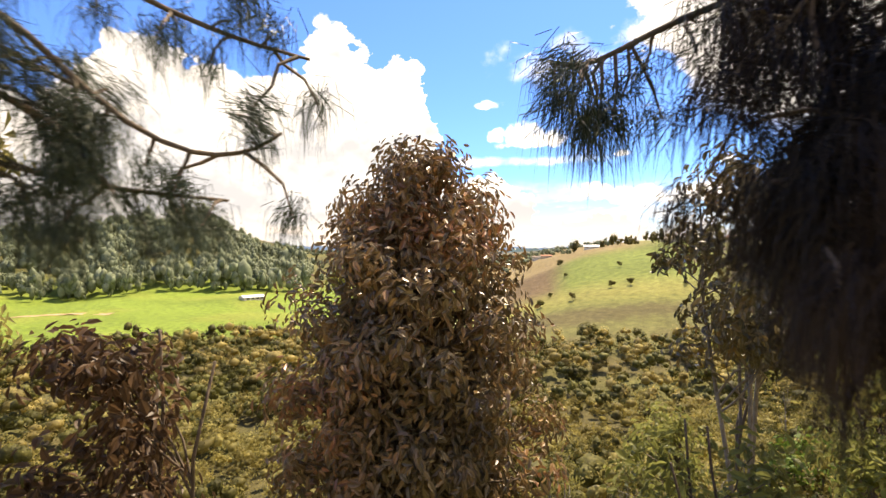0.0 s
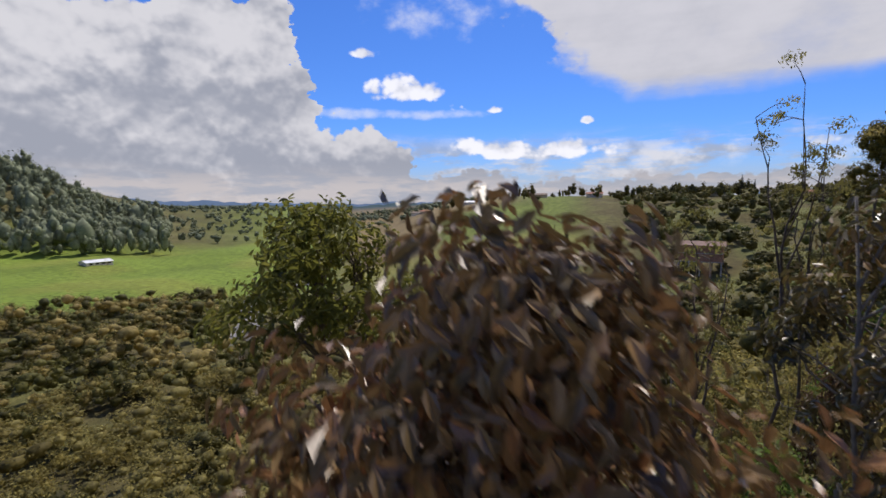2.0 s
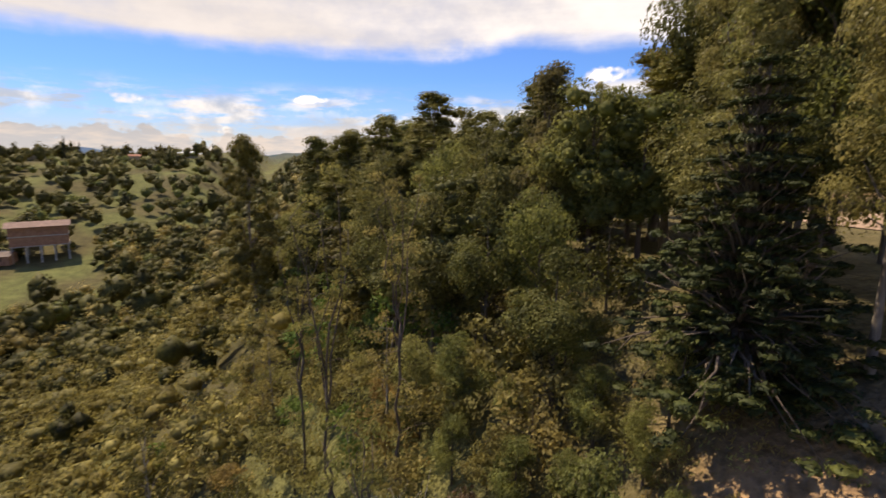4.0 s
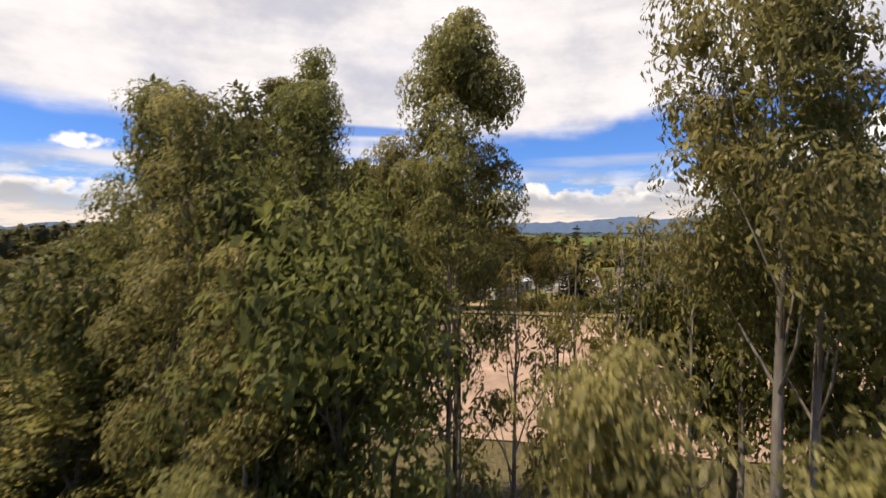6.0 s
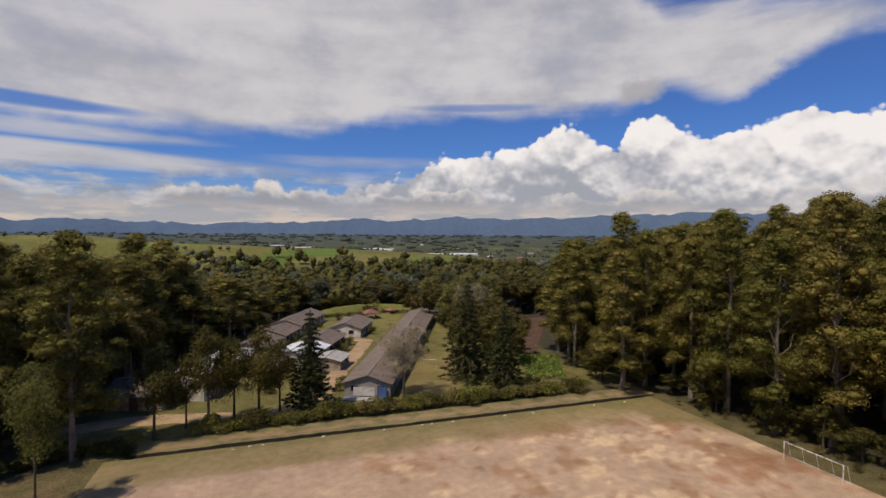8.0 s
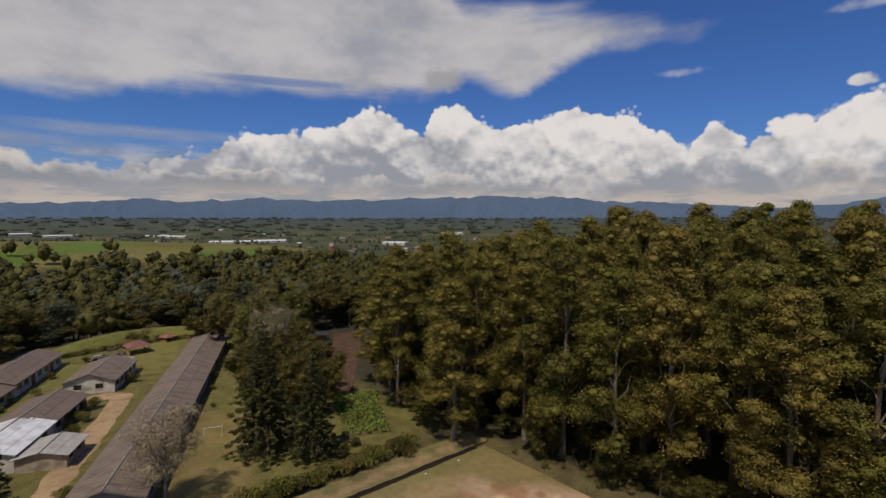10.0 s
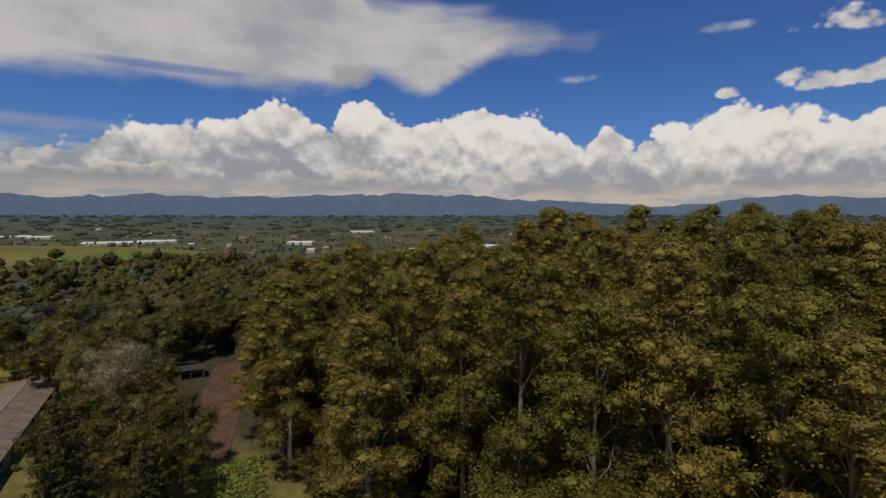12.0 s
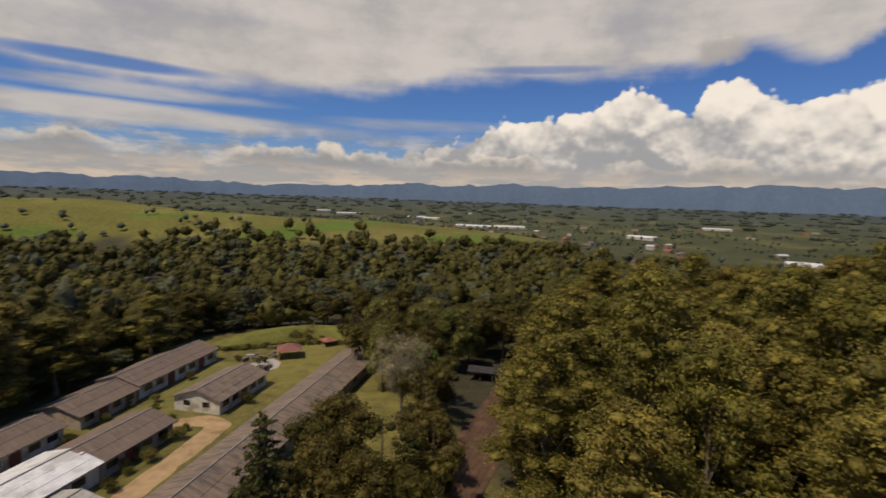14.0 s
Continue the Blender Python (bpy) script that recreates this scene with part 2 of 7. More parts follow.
# ---- materials ----
def material(name, dark, light, rough=0.8, scale=3.0, fine=40.0, bump=0.3, random_amount=0.0, per="object", sheen=0.0, metal=0.0, third=None, third_scale=0.4, translucent=0.0, spec=0.5, stretch=None):
    """Two-scale noise between two colours, a third in patches, some random shift for each object or island."""
    m = bpy.data.materials.new(name)
    m.use_nodes = True
    t = m.node_tree
    b = t.nodes["Principled BSDF"]
    coord = t.nodes.new("ShaderNodeTexCoord")
    vec = coord.outputs["Object"]
    if stretch:
        mp = t.nodes.new("ShaderNodeMapping")
        mp.inputs[3].default_value = stretch
        t.links.new(vec, mp.inputs[0])
        vec = mp.outputs[0]
    def nz(s, d=4.0):
        n = t.nodes.new("ShaderNodeTexNoise")
        n.inputs["Scale"].default_value, n.inputs["Detail"].default_value = s, d
        t.links.new(vec, n.inputs["Vector"])
        return n.outputs[0]
    def mix(f, a, c, blend="MIX"):
        n = t.nodes.new("ShaderNodeMix")
        n.data_type, n.blend_type = "RGBA", blend
        for s, v in ((n.inputs[0], f), (n.inputs[6], a), (n.inputs[7], c)):
            if isinstance(v, tuple):
                s.default_value = (*v, 1)
            elif isinstance(v, (int, float)):
                s.default_value = v
            else:
                t.links.new(v, s)
        return n.outputs[2]
    def span(v, lo, hi, a=0.0, c=1.0):
        n = t.nodes.new("ShaderNodeMapRange")
        t.links.new(v, n.inputs[0])
        n.inputs[1].default_value, n.inputs[2].default_value, n.inputs[3].default_value, n.inputs[4].default_value = lo, hi, a, c
        return n.outputs[0]
    a, f = nz(scale), nz(fine, 3.0)
    colour = mix(span(a, 0.32, 0.68), dark, light)
    colour = mix(1.0, colour, mix(span(f, 0.3, 0.7), (0.78, 0.78, 0.78), (1.12, 1.12, 1.12)), "MULTIPLY")
    if third:
        colour = mix(span(nz(third_scale, 5.0), 0.5, 0.62), colour, third)
    if random_amount:
        info = t.nodes.new("ShaderNodeObjectInfo").outputs["Random"] if per == "object" else t.nodes.new("ShaderNodeNewGeometry").outputs["Random Per Island"]
        hs = t.nodes.new("ShaderNodeHueSaturation")
        t.links.new(span(info, 0, 1, 1 - random_amount, 1 + random_amount), hs.inputs["Value"])
        t.links.new(span(info, 0, 1, 0.5 + 0.05 * random_amount, 0.5 - 0.07 * random_amount), hs.inputs["Hue"])
        t.links.new(colour, hs.inputs["Color"])
        colour = hs.outputs[0]
    t.links.new(colour, b.inputs["Base Color"])
    b.inputs["Roughness"].default_value, b.inputs["Metallic"].default_value = rough, metal
    b.inputs["Specular IOR Level"].default_value = spec
    if bump:
        bp = t.nodes.new("ShaderNodeBump")
        bp.inputs["Strength"].default_value, bp.inputs["Distance"].default_value = bump, 0.05
        t.links.new(f, bp.inputs["Height"])
        t.links.new(bp.outputs[0], b.inputs["Normal"])
    if translucent:
        tr = t.nodes.new("ShaderNodeBsdfTranslucent")
        t.links.new(colour, tr.inputs[0])
        ms = t.nodes.new("ShaderNodeMixShader")
        ms.inputs[0].default_value = translucent
        t.links.new(b.outputs[0], ms.inputs[1])
        t.links.new(tr.outputs[0], ms.inputs[2])
        t.links.new(ms.outputs[0], t.nodes["Material Output"].inputs[0])
    return m


def foliage(name, shades, rough=0.6, tree_vary=0.22, leaf_vary=0.35, translucent=0.3, spec=0.22, relief=0.10):
    """Leaves: a shade of their own each, a drift from tree to tree and from clump to clump."""
    m = bpy.data.materials.new(name)
    m.use_nodes = True
    t = m.node_tree
    b = t.nodes["Principled BSDF"]
    geo = t.nodes.new("ShaderNodeNewGeometry").outputs["Random Per Island"]
    info = t.nodes.new("ShaderNodeObjectInfo").outputs["Random"]
    coord = t.nodes.new("ShaderNodeTexCoord")
    nz = t.nodes.new("ShaderNodeTexNoise")
    nz.inputs["Scale"].default_value = 0.55
    t.links.new(coord.outputs["Object"], nz.inputs["Vector"])
    ramp = t.nodes.new("ShaderNodeValToRGB")
    r = ramp.color_ramp
    for i, c in enumerate(shades):
        e = r.elements[i] if i < 2 else r.elements.new(1.0)
        e.position, e.color = i / (len(shades) - 1), (*c, 1)
    add = t.nodes.new("ShaderNodeMath")
    add.operation = "MULTIPLY_ADD"
    add.inputs[1].default_value = 0.42
    t.links.new(geo, add.inputs[0])
    sub = t.nodes.new("ShaderNodeMapRange")
    for i, v in enumerate((0.32, 0.68, 0.0, 0.58)):
        sub.inputs[i + 1].default_value = v
    t.links.new(nz.outputs[0], sub.inputs[0])
    t.links.new(sub.outputs[0], add.inputs[2])
    t.links.new(add.outputs[0], ramp.inputs[0])
    hs = t.nodes.new("ShaderNodeHueSaturation")
    val = t.nodes.new("ShaderNodeMapRange")
    for i, v in enumerate((0, 1, 1 - tree_vary, 1 + tree_vary)):
        val.inputs[i + 1].default_value = v
    t.links.new(info, val.inputs[0])
    t.links.new(val.outputs[0], hs.inputs["Value"])
    hue = t.nodes.new("ShaderNodeMapRange")
    for i, v in enumerate((0, 1, 0.515, 0.482)):
        hue.inputs[i + 1].default_value = v
    t.links.new(info, hue.inputs[0])
    t.links.new(hue.outputs[0], hs.inputs["Hue"])
    t.links.new(ramp.outputs[0], hs.inputs["Color"])
    grain = t.nodes.new("ShaderNodeTexNoise")
    grain.inputs["Scale"].default_value, grain.inputs["Detail"].default_value, grain.inputs["Roughness"].default_value = 2.6, 5.0, 0.7
    t.links.new(coord.outputs["Object"], grain.inputs["Vector"])
    gm = t.nodes.new("ShaderNodeMapRange")
    for i, v in enumerate((0.36, 0.64, 0.55, 1.35)):
        gm.inputs[i + 1].default_value = v
    t.links.new(grain.outputs[0], gm.inputs[0])
    drift = t.nodes.new("ShaderNodeTexNoise")
    drift.inputs["Scale"].default_value, drift.inputs["Detail"].default_value = 0.11, 3.0
    t.links.new(coord.outputs["Object"], drift.inputs["Vector"])
    dm = t.nodes.new("ShaderNodeMapRange")
    for i, v in enumerate((0.34, 0.66, 0.72, 1.28)):
        dm.inputs[i + 1].default_value = v
    t.links.new(drift.outputs[0], dm.inputs[0])
    both = t.nodes.new("ShaderNodeMath")
    both.operation = "MULTIPLY"
    t.links.new(gm.outputs[0], both.inputs[0])
    t.links.new(dm.outputs[0], both.inputs[1])
    shade = t.nodes.new("ShaderNodeVectorMath")
    shade.operation = "SCALE"
    t.links.new(hs.outputs[0], shade.inputs[0])
    t.links.new(both.outputs[0], shade.inputs["Scale"])
    bp = t.nodes.new("ShaderNodeBump")
    bp.inputs["Strength"].default_value, bp.inputs["Distance"].default_value = 0.7, relief
    t.links.new(grain.outputs[0], bp.inputs["Height"])
    t.links.new(bp.outputs[0], b.inputs["Normal"])
    t.links.new(shade.outputs[0], b.inputs["Base Color"])
    b.inputs["Roughness"].default_value = rough
    b.inputs["Specular IOR Level"].default_value = spec
    tr = t.nodes.new("ShaderNodeBsdfTranslucent")
    t.links.new(hs.outputs[0], tr.inputs[0])
    ms = t.nodes.new("ShaderNodeMixShader")
    ms.inputs[0].default_value = translucent
    t.links.new(b.outputs[0], ms.inputs[1])
    t.links.new(tr.outputs[0], ms.inputs[2])
    t.links.new(ms.outputs[0], t.nodes["Material Output"].inputs[0])
    return m


M_EUC = foliage("eucalypt_leaves", [(0.060, 0.056, 0.013), (0.172, 0.148, 0.030), (0.300, 0.252, 0.052)], translucent=0.22)
M_RIM = foliage("olive_tree_leaves", [(0.114, 0.116, 0.032), (0.244, 0.244, 0.068), (0.406, 0.380, 0.114)], translucent=0.5)
M_RIM_DARK = foliage("dark_olive_leaves", [(0.070, 0.070, 0.022), (0.165, 0.158, 0.046), (0.290, 0.262, 0.080)], translucent=0.35)
M_EUC_YOUNG = foliage("young_eucalypt_leaves", [(0.115, 0.110, 0.038), (0.255, 0.238, 0.075), (0.420, 0.375, 0.140)], rough=0.45, translucent=0.52, relief=0.01)
M_BROAD = foliage("broadleaf_leaves", [(0.042, 0.037, 0.010), (0.104, 0.091, 0.020), (0.182, 0.154, 0.034)])
M_GREY = foliage("grey_green_leaves", [(0.068, 0.076, 0.040), (0.125, 0.136, 0.076), (0.19, 0.20, 0.12)])
M_CONIFER = foliage("conifer_needles", [(0.021, 0.028, 0.008), (0.052, 0.062, 0.015), (0.104, 0.108, 0.025)], rough=0.6, translucent=0.12)
M_RUSSET = foliage("russet_glossy_leaves", [(0.066, 0.054, 0.022), (0.130, 0.104, 0.042), (0.235, 0.162, 0.062), (0.38, 0.185, 0.068)], rough=0.32, translucent=0.14, spec=0.55, relief=0.01)
M_REDDISH = foliage("reddish_leaves", [(0.038, 0.027, 0.013), (0.075, 0.049, 0.023), (0.128, 0.081, 0.038), (0.195, 0.123, 0.057)], rough=0.4, translucent=0.35, relief=0.01)
# darker copy of the pine needles, with the shade put into its colour
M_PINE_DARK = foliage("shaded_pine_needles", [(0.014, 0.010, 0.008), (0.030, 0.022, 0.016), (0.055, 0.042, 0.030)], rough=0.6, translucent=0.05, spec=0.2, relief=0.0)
# needle colour paled and greyed to imitate haze over the far pines
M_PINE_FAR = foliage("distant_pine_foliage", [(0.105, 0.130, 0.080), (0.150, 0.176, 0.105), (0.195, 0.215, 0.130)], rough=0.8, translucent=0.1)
M_SCRUB = foliage("scrub_leaves", [(0.115, 0.100, 0.032), (0.290, 0.252, 0.078), (0.50, 0.43, 0.14)], translucent=0.5)
M_DRY = foliage("dry_scrub_leaves", [(0.128, 0.094, 0.029), (0.309, 0.235, 0.071), (0.526, 0.397, 0.127)], translucent=0.5)
M_WOODLIGHT = foliage("olive_woodland_leaves", [(0.050, 0.050, 0.013), (0.115, 0.108, 0.024), (0.20, 0.178, 0.042)])
# leaves of the plain's copses, tinted blue in place of aerial haze
M_HAZE_BLUE = foliage("blue_green_leaves", [(0.046, 0.058, 0.044), (0.076, 0.090, 0.066), (0.112, 0.126, 0.088)], translucent=0.1)
M_LIME = foliage("bright_green_leaves", [(0.088, 0.138, 0.025), (0.175, 0.250, 0.044), (0.275, 0.350, 0.075)])
M_YELLOW = foliage("yellow_green_leaves", [(0.09, 0.10, 0.02), (0.17, 0.17, 0.03), (0.33, 0.29, 0.05)])
M_PINE = foliage("pine_needles", [(0.02, 0.03, 0.018), (0.05, 0.065, 0.035), (0.10, 0.12, 0.08)], rough=0.45, translucent=0.15)
M_BARK = material("brown_bark", (0.07, 0.05, 0.035), (0.17, 0.13, 0.09), 0.9, 2.0, 18.0, 0.8, 0.2, stretch=(1, 1, 0.25))
M_PALE_BARK = material("pale_bark", (0.13, 0.105, 0.08), (0.29, 0.25, 0.20), 0.85, 1.5, 12.0, 0.6, 0.2, third=(0.14, 0.10, 0.07), third_scale=0.8, stretch=(1, 1, 0.25))
M_GREY_TWIG = material("grey_twigs", (0.16, 0.14, 0.11), (0.32, 0.28, 0.23), 0.9, 2.0, 14.0, 0.4, 0.15)
M_TWIG = foliage("fine_twigs", [(0.17, 0.145, 0.085), (0.26, 0.225, 0.13), (0.35, 0.31, 0.19)], rough=0.9, translucent=0.0, spec=0.1, relief=0.0)
M_YELLOW_DULL = foliage("dull_yellow_green_leaves", [(0.121, 0.121, 0.029), (0.266, 0.254, 0.053), (0.483, 0.411, 0.097)], rough=0.4, translucent=0.5)
M_LIME_DULL = foliage("fresh_green_leaves", [(0.130, 0.135, 0.040), (0.272, 0.275, 0.080), (0.44, 0.42, 0.13)], rough=0.4, translucent=0.5)
M_DRY_TREE = foliage("dry_brown_green_leaves", [(0.085, 0.071, 0.031), (0.170, 0.145, 0.058), (0.272, 0.221, 0.093)], translucent=0.45)


# ---- geometry helpers ----
def icosphere(sub):
    bm = bmesh.new()
    bmesh.ops.create_icosphere(bm, subdivisions=sub, radius=1.0)
    v = np.array([q.co[:] for q in bm.verts])
    f = np.array([[q.index for q in fc.verts] for fc in bm.faces])
    bm.free()
    return v, f


ICO = {q: icosphere(q) for q in (1, 2, 3)}


class Geo:
    """Collects vertices and faces for one mesh."""

    def __init__(self):
        self.v, self.f, self.n = [], [], 0

    def add(self, verts, faces):
        verts = np.asarray(verts, float)
        self.v.append(verts)
        self.f.extend((np.asarray(faces) + self.n).tolist())
        self.n += len(verts)
        return self

    def mesh(self, name, smooth=False):
        me = bpy.data.meshes.new(name)
        me.from_pydata(np.concatenate(self.v).tolist() if self.v else [], [], self.f)
        if smooth:
            me.shade_smooth()
        return me

    def box(self, x0, y0, z0, x1, y1, z1):
        v = [(x, y, z) for z in (z0, z1) for x, y in ((x0, y0), (x1, y0), (x1, y1), (x0, y1))]
        return self.add(v, [(3, 2, 1, 0), (4, 5, 6, 7), (0, 1, 5, 4), (1, 2, 6, 5), (2, 3, 7, 6), (3, 0, 4, 7)])

    def tube(self, pts, radii, sides=6, cap=True):
        pts = np.asarray(pts, float)
        radii = np.broadcast_to(radii, len(pts))
        d = np.gradient(pts, axis=0)
        d /= np.linalg.norm(d, axis=1, keepdims=True) + 1e-9
        ref = np.where(np.abs(d[:, 2:]) > 0.9, [[1.0, 0, 0]], [[0, 0, 1.0]])
        a = np.cross(ref, d)
        a /= np.linalg.norm(a, axis=1, keepdims=True) + 1e-9
        b = np.cross(d, a)
        ang = np.linspace(0, 2 * np.pi, sides, endpoint=False)
        ring = pts[:, None] + radii[:, None, None] * (np.cos(ang)[None, :, None] * a[:, None] + np.sin(ang)[None, :, None] * b[:, None])
        k, i = np.meshgrid(np.arange(len(pts) - 1), np.arange(sides), indexing="ij")
        j = (i + 1) % sides
        f = np.stack([k * sides + i, k * sides + j, (k + 1) * sides + j, (k + 1) * sides + i], -1).reshape(-1, 4)
        base = self.n
        self.add(ring.reshape(-1, 3), f)
        if cap:
            self.f.append([base + (len(pts) - 1) * sides + q for q in range(sides)])
        return self

    def cards(self, rng, p, n, length, width, droop=0.3, curl=0.12, jitter=0.6):
        """Small pointed leaves at p that face about n; each is a kite of four corners, slightly folded."""
        m = len(p)
        n = n + rng.normal(0, jitter, (m, 3))
        n /= np.linalg.norm(n, axis=1, keepdims=True) + 1e-9
        a = rng.normal(0, 1, (m, 3)) + [0, 0, -droop * 3]
        a -= n * (a * n).sum(1, keepdims=True)
        a /= np.linalg.norm(a, axis=1, keepdims=True) + 1e-9
        b = np.cross(n, a)
        s = rng.uniform(0.7, 1.3, (m, 1))
        ln, wd = length * s, width * s
        tip, side = a * ln * 0.5, b * wd * 0.5
        mid = p + n * (curl * ln) - tip * 0.15
        quad = np.stack([p - tip, mid - side, p + tip, mid + side], 1).reshape(-1, 3)
        return self.add(quad, np.arange(m * 4).reshape(-1, 4))

    def blob(self, rng, c, r, sub=1, rough=0.15):
        bm = bmesh.new()
        bmesh.ops.create_icosphere(bm, subdivisions=sub, radius=1.0)
        v = np.array([q.co[:] for q in bm.verts])
        f = [[q.index for q in fc.verts] for fc in bm.faces]
        bm.free()
        v = v * (1 + rng.normal(0, rough, (len(v), 1))) * r + c
        base = self.n
        self.v.append(v)
        self.f.extend([[i + base for i in q] for q in f])
        self.n += len(v)
        return self

    def lump(self, rng, c, r, sub=2, rough=0.10):
        """An uneven leafy puff, bulging in places."""
        v, f = ICO[sub]
        w = rng.normal(0, 2.0, (3, 3))
        wave = np.sin(v @ w[0] * 1.6 + w[1, 0]) * np.cos(v @ w[1] * 1.6 + w[2, 1])
        s = 1 + 0.16 * wave[:, None] + rng.normal(0, rough, (len(v), 1))
        base = self.n
        self.v.append(v * s * r + c)
        self.f.extend((f + base).tolist())
        self.n += len(v)
        return self

    def clump(self, rng, c, r, count, length, width, droop=0.3, shell=0.35, upper=0.25, jitter=0.6):
        """A puff of leaves round c with radii r, denser at its outside and above."""
        d = rng.normal(0, 1, (count, 3))
        d[:, 2] += upper
        d /= np.linalg.norm(d, axis=1, keepdims=True)
        u = (1 - shell * rng.random((count, 1)) ** 1.5)
        return self.cards(rng, np.asarray(c) + d * u * r, d, length, width, droop, jitter=jitter)


def puffs(g, rng, c, r, rz, count, length, width, droop, core, subs=5, jitter=0.4, sub=1):
    """A lumpy mass of foliage: leafy puffs over its upper side, each with a solid heart, or larger inner sprays where core is 0."""
    c = np.asarray(c, float)
    if core <= 0:
        g.clump(rng, c, np.array([r, r, rz]) * 0.7, max(10, int(count * 0.2)), length * 1.6, width * 2.0, droop, shell=0.9, upper=0.0, jitter=0.5)
    for q in range(subs):
        d = rng.normal(0, 1, 3) + [0, 0, 0.35]
        d /= np.linalg.norm(d)
        k = rng.uniform(0.40, 0.64)
        p, e = c + d * np.array([r, r, rz]) * 0.62, np.array([k * r, k * r, k * rz * 1.1])
        if core > 0:
            g.lump(rng, p, e * core, sub)
        g.clump(rng, p, e * 1.1, max(6, count // subs), length, width, droop, shell=0.30, upper=0.5, jitter=jitter)
    return g


def part(name, geo, mat, parent=None, label="", smooth=False):
    me = geo.mesh(name, smooth) if isinstance(geo, Geo) else geo
    if mat and not me.materials:
        me.materials.append(mat)
    ob = new(name, me)
    if parent:
        ob.parent = parent
    return tagged(ob, label)


def thing(name, label, category, group="", m=None):
    ob = new(name)
    ob.empty_display_size = 0.3
    if m is not None:
        ob.matrix_basis = m
    return tagged(ob, label, category, group)


def smoothstep(x, lo, hi):
    t = np.clip((np.asarray(x, float) - lo) / (hi - lo), 0, 1)
    return t * t * (3 - 2 * t)


# ---- the ground ----
def ripple(x, y, size, seed):
    """A smooth uneven field between -1 and 1."""
    r = np.random.default_rng(seed)
    s = 0
    for k in range(4):
        a, p = r.uniform(0, 6.28), r.uniform(0, 6.28, 2)
        s = s + np.sin((x * np.cos(a) + y * np.sin(a)) / size * 6.28 * (1 + 0.37 * k) + p[0]) * np.cos((y * np.cos(a) - x * np.sin(a)) / size * 4.1 + p[1])
    return s / 2.6


HOME = (12.0, -8.0)
PLAIN = (52.4, 61.4)


def ridge_amount(x, y):
    """The share, 0 to 1, of the pasture ridge beyond the woods: a hump round the plain's middle, high towards the west."""
    rx, ry = np.asarray(x, float) - PLAIN[0], np.asarray(y, float) - PLAIN[1]
    r, a = np.hypot(rx, ry), np.degrees(np.arctan2(-rx, ry))
    top = np.interp(a, [-62, -46, -33, -20, -10, 0, 8, 16, 26, 45, 70], [0, 0.08, 0.3, 0.55, 0.72, 0.72, 0.82, 1.0, 0.98, 0.8, 0])
    return top * np.exp(-(((r - 560 - 90 * smoothstep(a, 0, 20)) / 150) ** 2))



PITCH, PA = (30.0, 60.4), radians(-5.85)


def pitch_local(x, y):
    """Along and across the pitch, from its middle."""
    px, py = x - PITCH[0], y - PITCH[1]
    return px * math.cos(PA) + py * math.sin(PA), -px * math.sin(PA) + py * math.cos(PA)


def pitch_area(x, y):
    a, b = pitch_local(x, y)
    return (smoothstep(a, -44, -41) * (1 - smoothstep(a, 42, 45))) * (smoothstep(b, -31, -28) * (1 - smoothstep(b, 29, 31)))


def ground_z(x, y):
    x, y = np.asarray(x, float), np.asarray(y, float)
    d = -(y - 4) * 0.94 - x * 0.2
    d = np.maximum(d - 1.0, 0)
    near = -37 * (1 - np.exp(-((d / 31) ** 1.45)))
    rx, ry = x - HOME[0], y - HOME[1]
    r, a = np.hypot(rx, ry), np.degrees(np.arctan2(-rx, ry))
    # the hill across the valley, with its grass slope
    side = smoothstep(a, 28, 62) * (1 - smoothstep(a, 126, 147))
    shoulder = 1 - 0.75 * smoothstep(a, 118, 145)
    hill = 41 * smoothstep(r, 95, 400) * side * shoulder + 6 * smoothstep(r, 300, 900) * side
    down = smoothstep(d, 20, 70)
    z = near + hill * down
    # wooded hill behind the green valley floor
    back = smoothstep(np.where(a < 0, a + 360, a), 140, 150) * (1 - smoothstep(np.where(a < 0, a + 360, a), 215, 240))
    rise = smoothstep(r, 400, 640) * back * (1 + 0.0 * r)
    z = z + 40 * rise * (smoothstep(np.where(a < 0, a + 360, a), 156, 170) + 0.62 * np.exp(-(((a - 171) / 6.5) ** 2)))
    z = z + 26 * smoothstep(r, 620, 1100) * back
    z = z + ripple(x, y, 23, 4) * 0.5 * smoothstep(d, 3, 20) + ripple(x, y, 170, 9) * 3.0 * smoothstep(r, 150, 420) * down
    # beyond the houses: a wooded dip, a green ridge, then the plain
    e = smoothstep(y, 205, 300) * (1 - down)
    e = np.maximum(e, smoothstep(x, 190, 320) * (1 - down))
    far = np.hypot(x - 50, y - 60)
    z = z - 16 * e
    z = z + 44 * ridge_amount(x, y) * (1 - down)
    z = z + e * (ripple(x, y, 420, 21) * 4 * smoothstep(far, 250, 700) + 10 * smoothstep(far, 500, 1800) + 44 * smoothstep(far, 1200, 3200))
    z = z + 5 * smoothstep(x, 95, 150) * (1 - e) * (1 - down)
    z = z + 8 * smoothstep(-x, 40, 130) * smoothstep(y, 60, 130) * (1 - e)
    z = z - 0.5 * pitch_area(x, y)
    return z - 0.06


def gz(x, y):
    return float(ground_z(x, y))


def spread(n, near, far):
    t = np.linspace(-1, 1, n)
    k = np.arcsinh(far / near)
    return near * np.sinh(k * t)


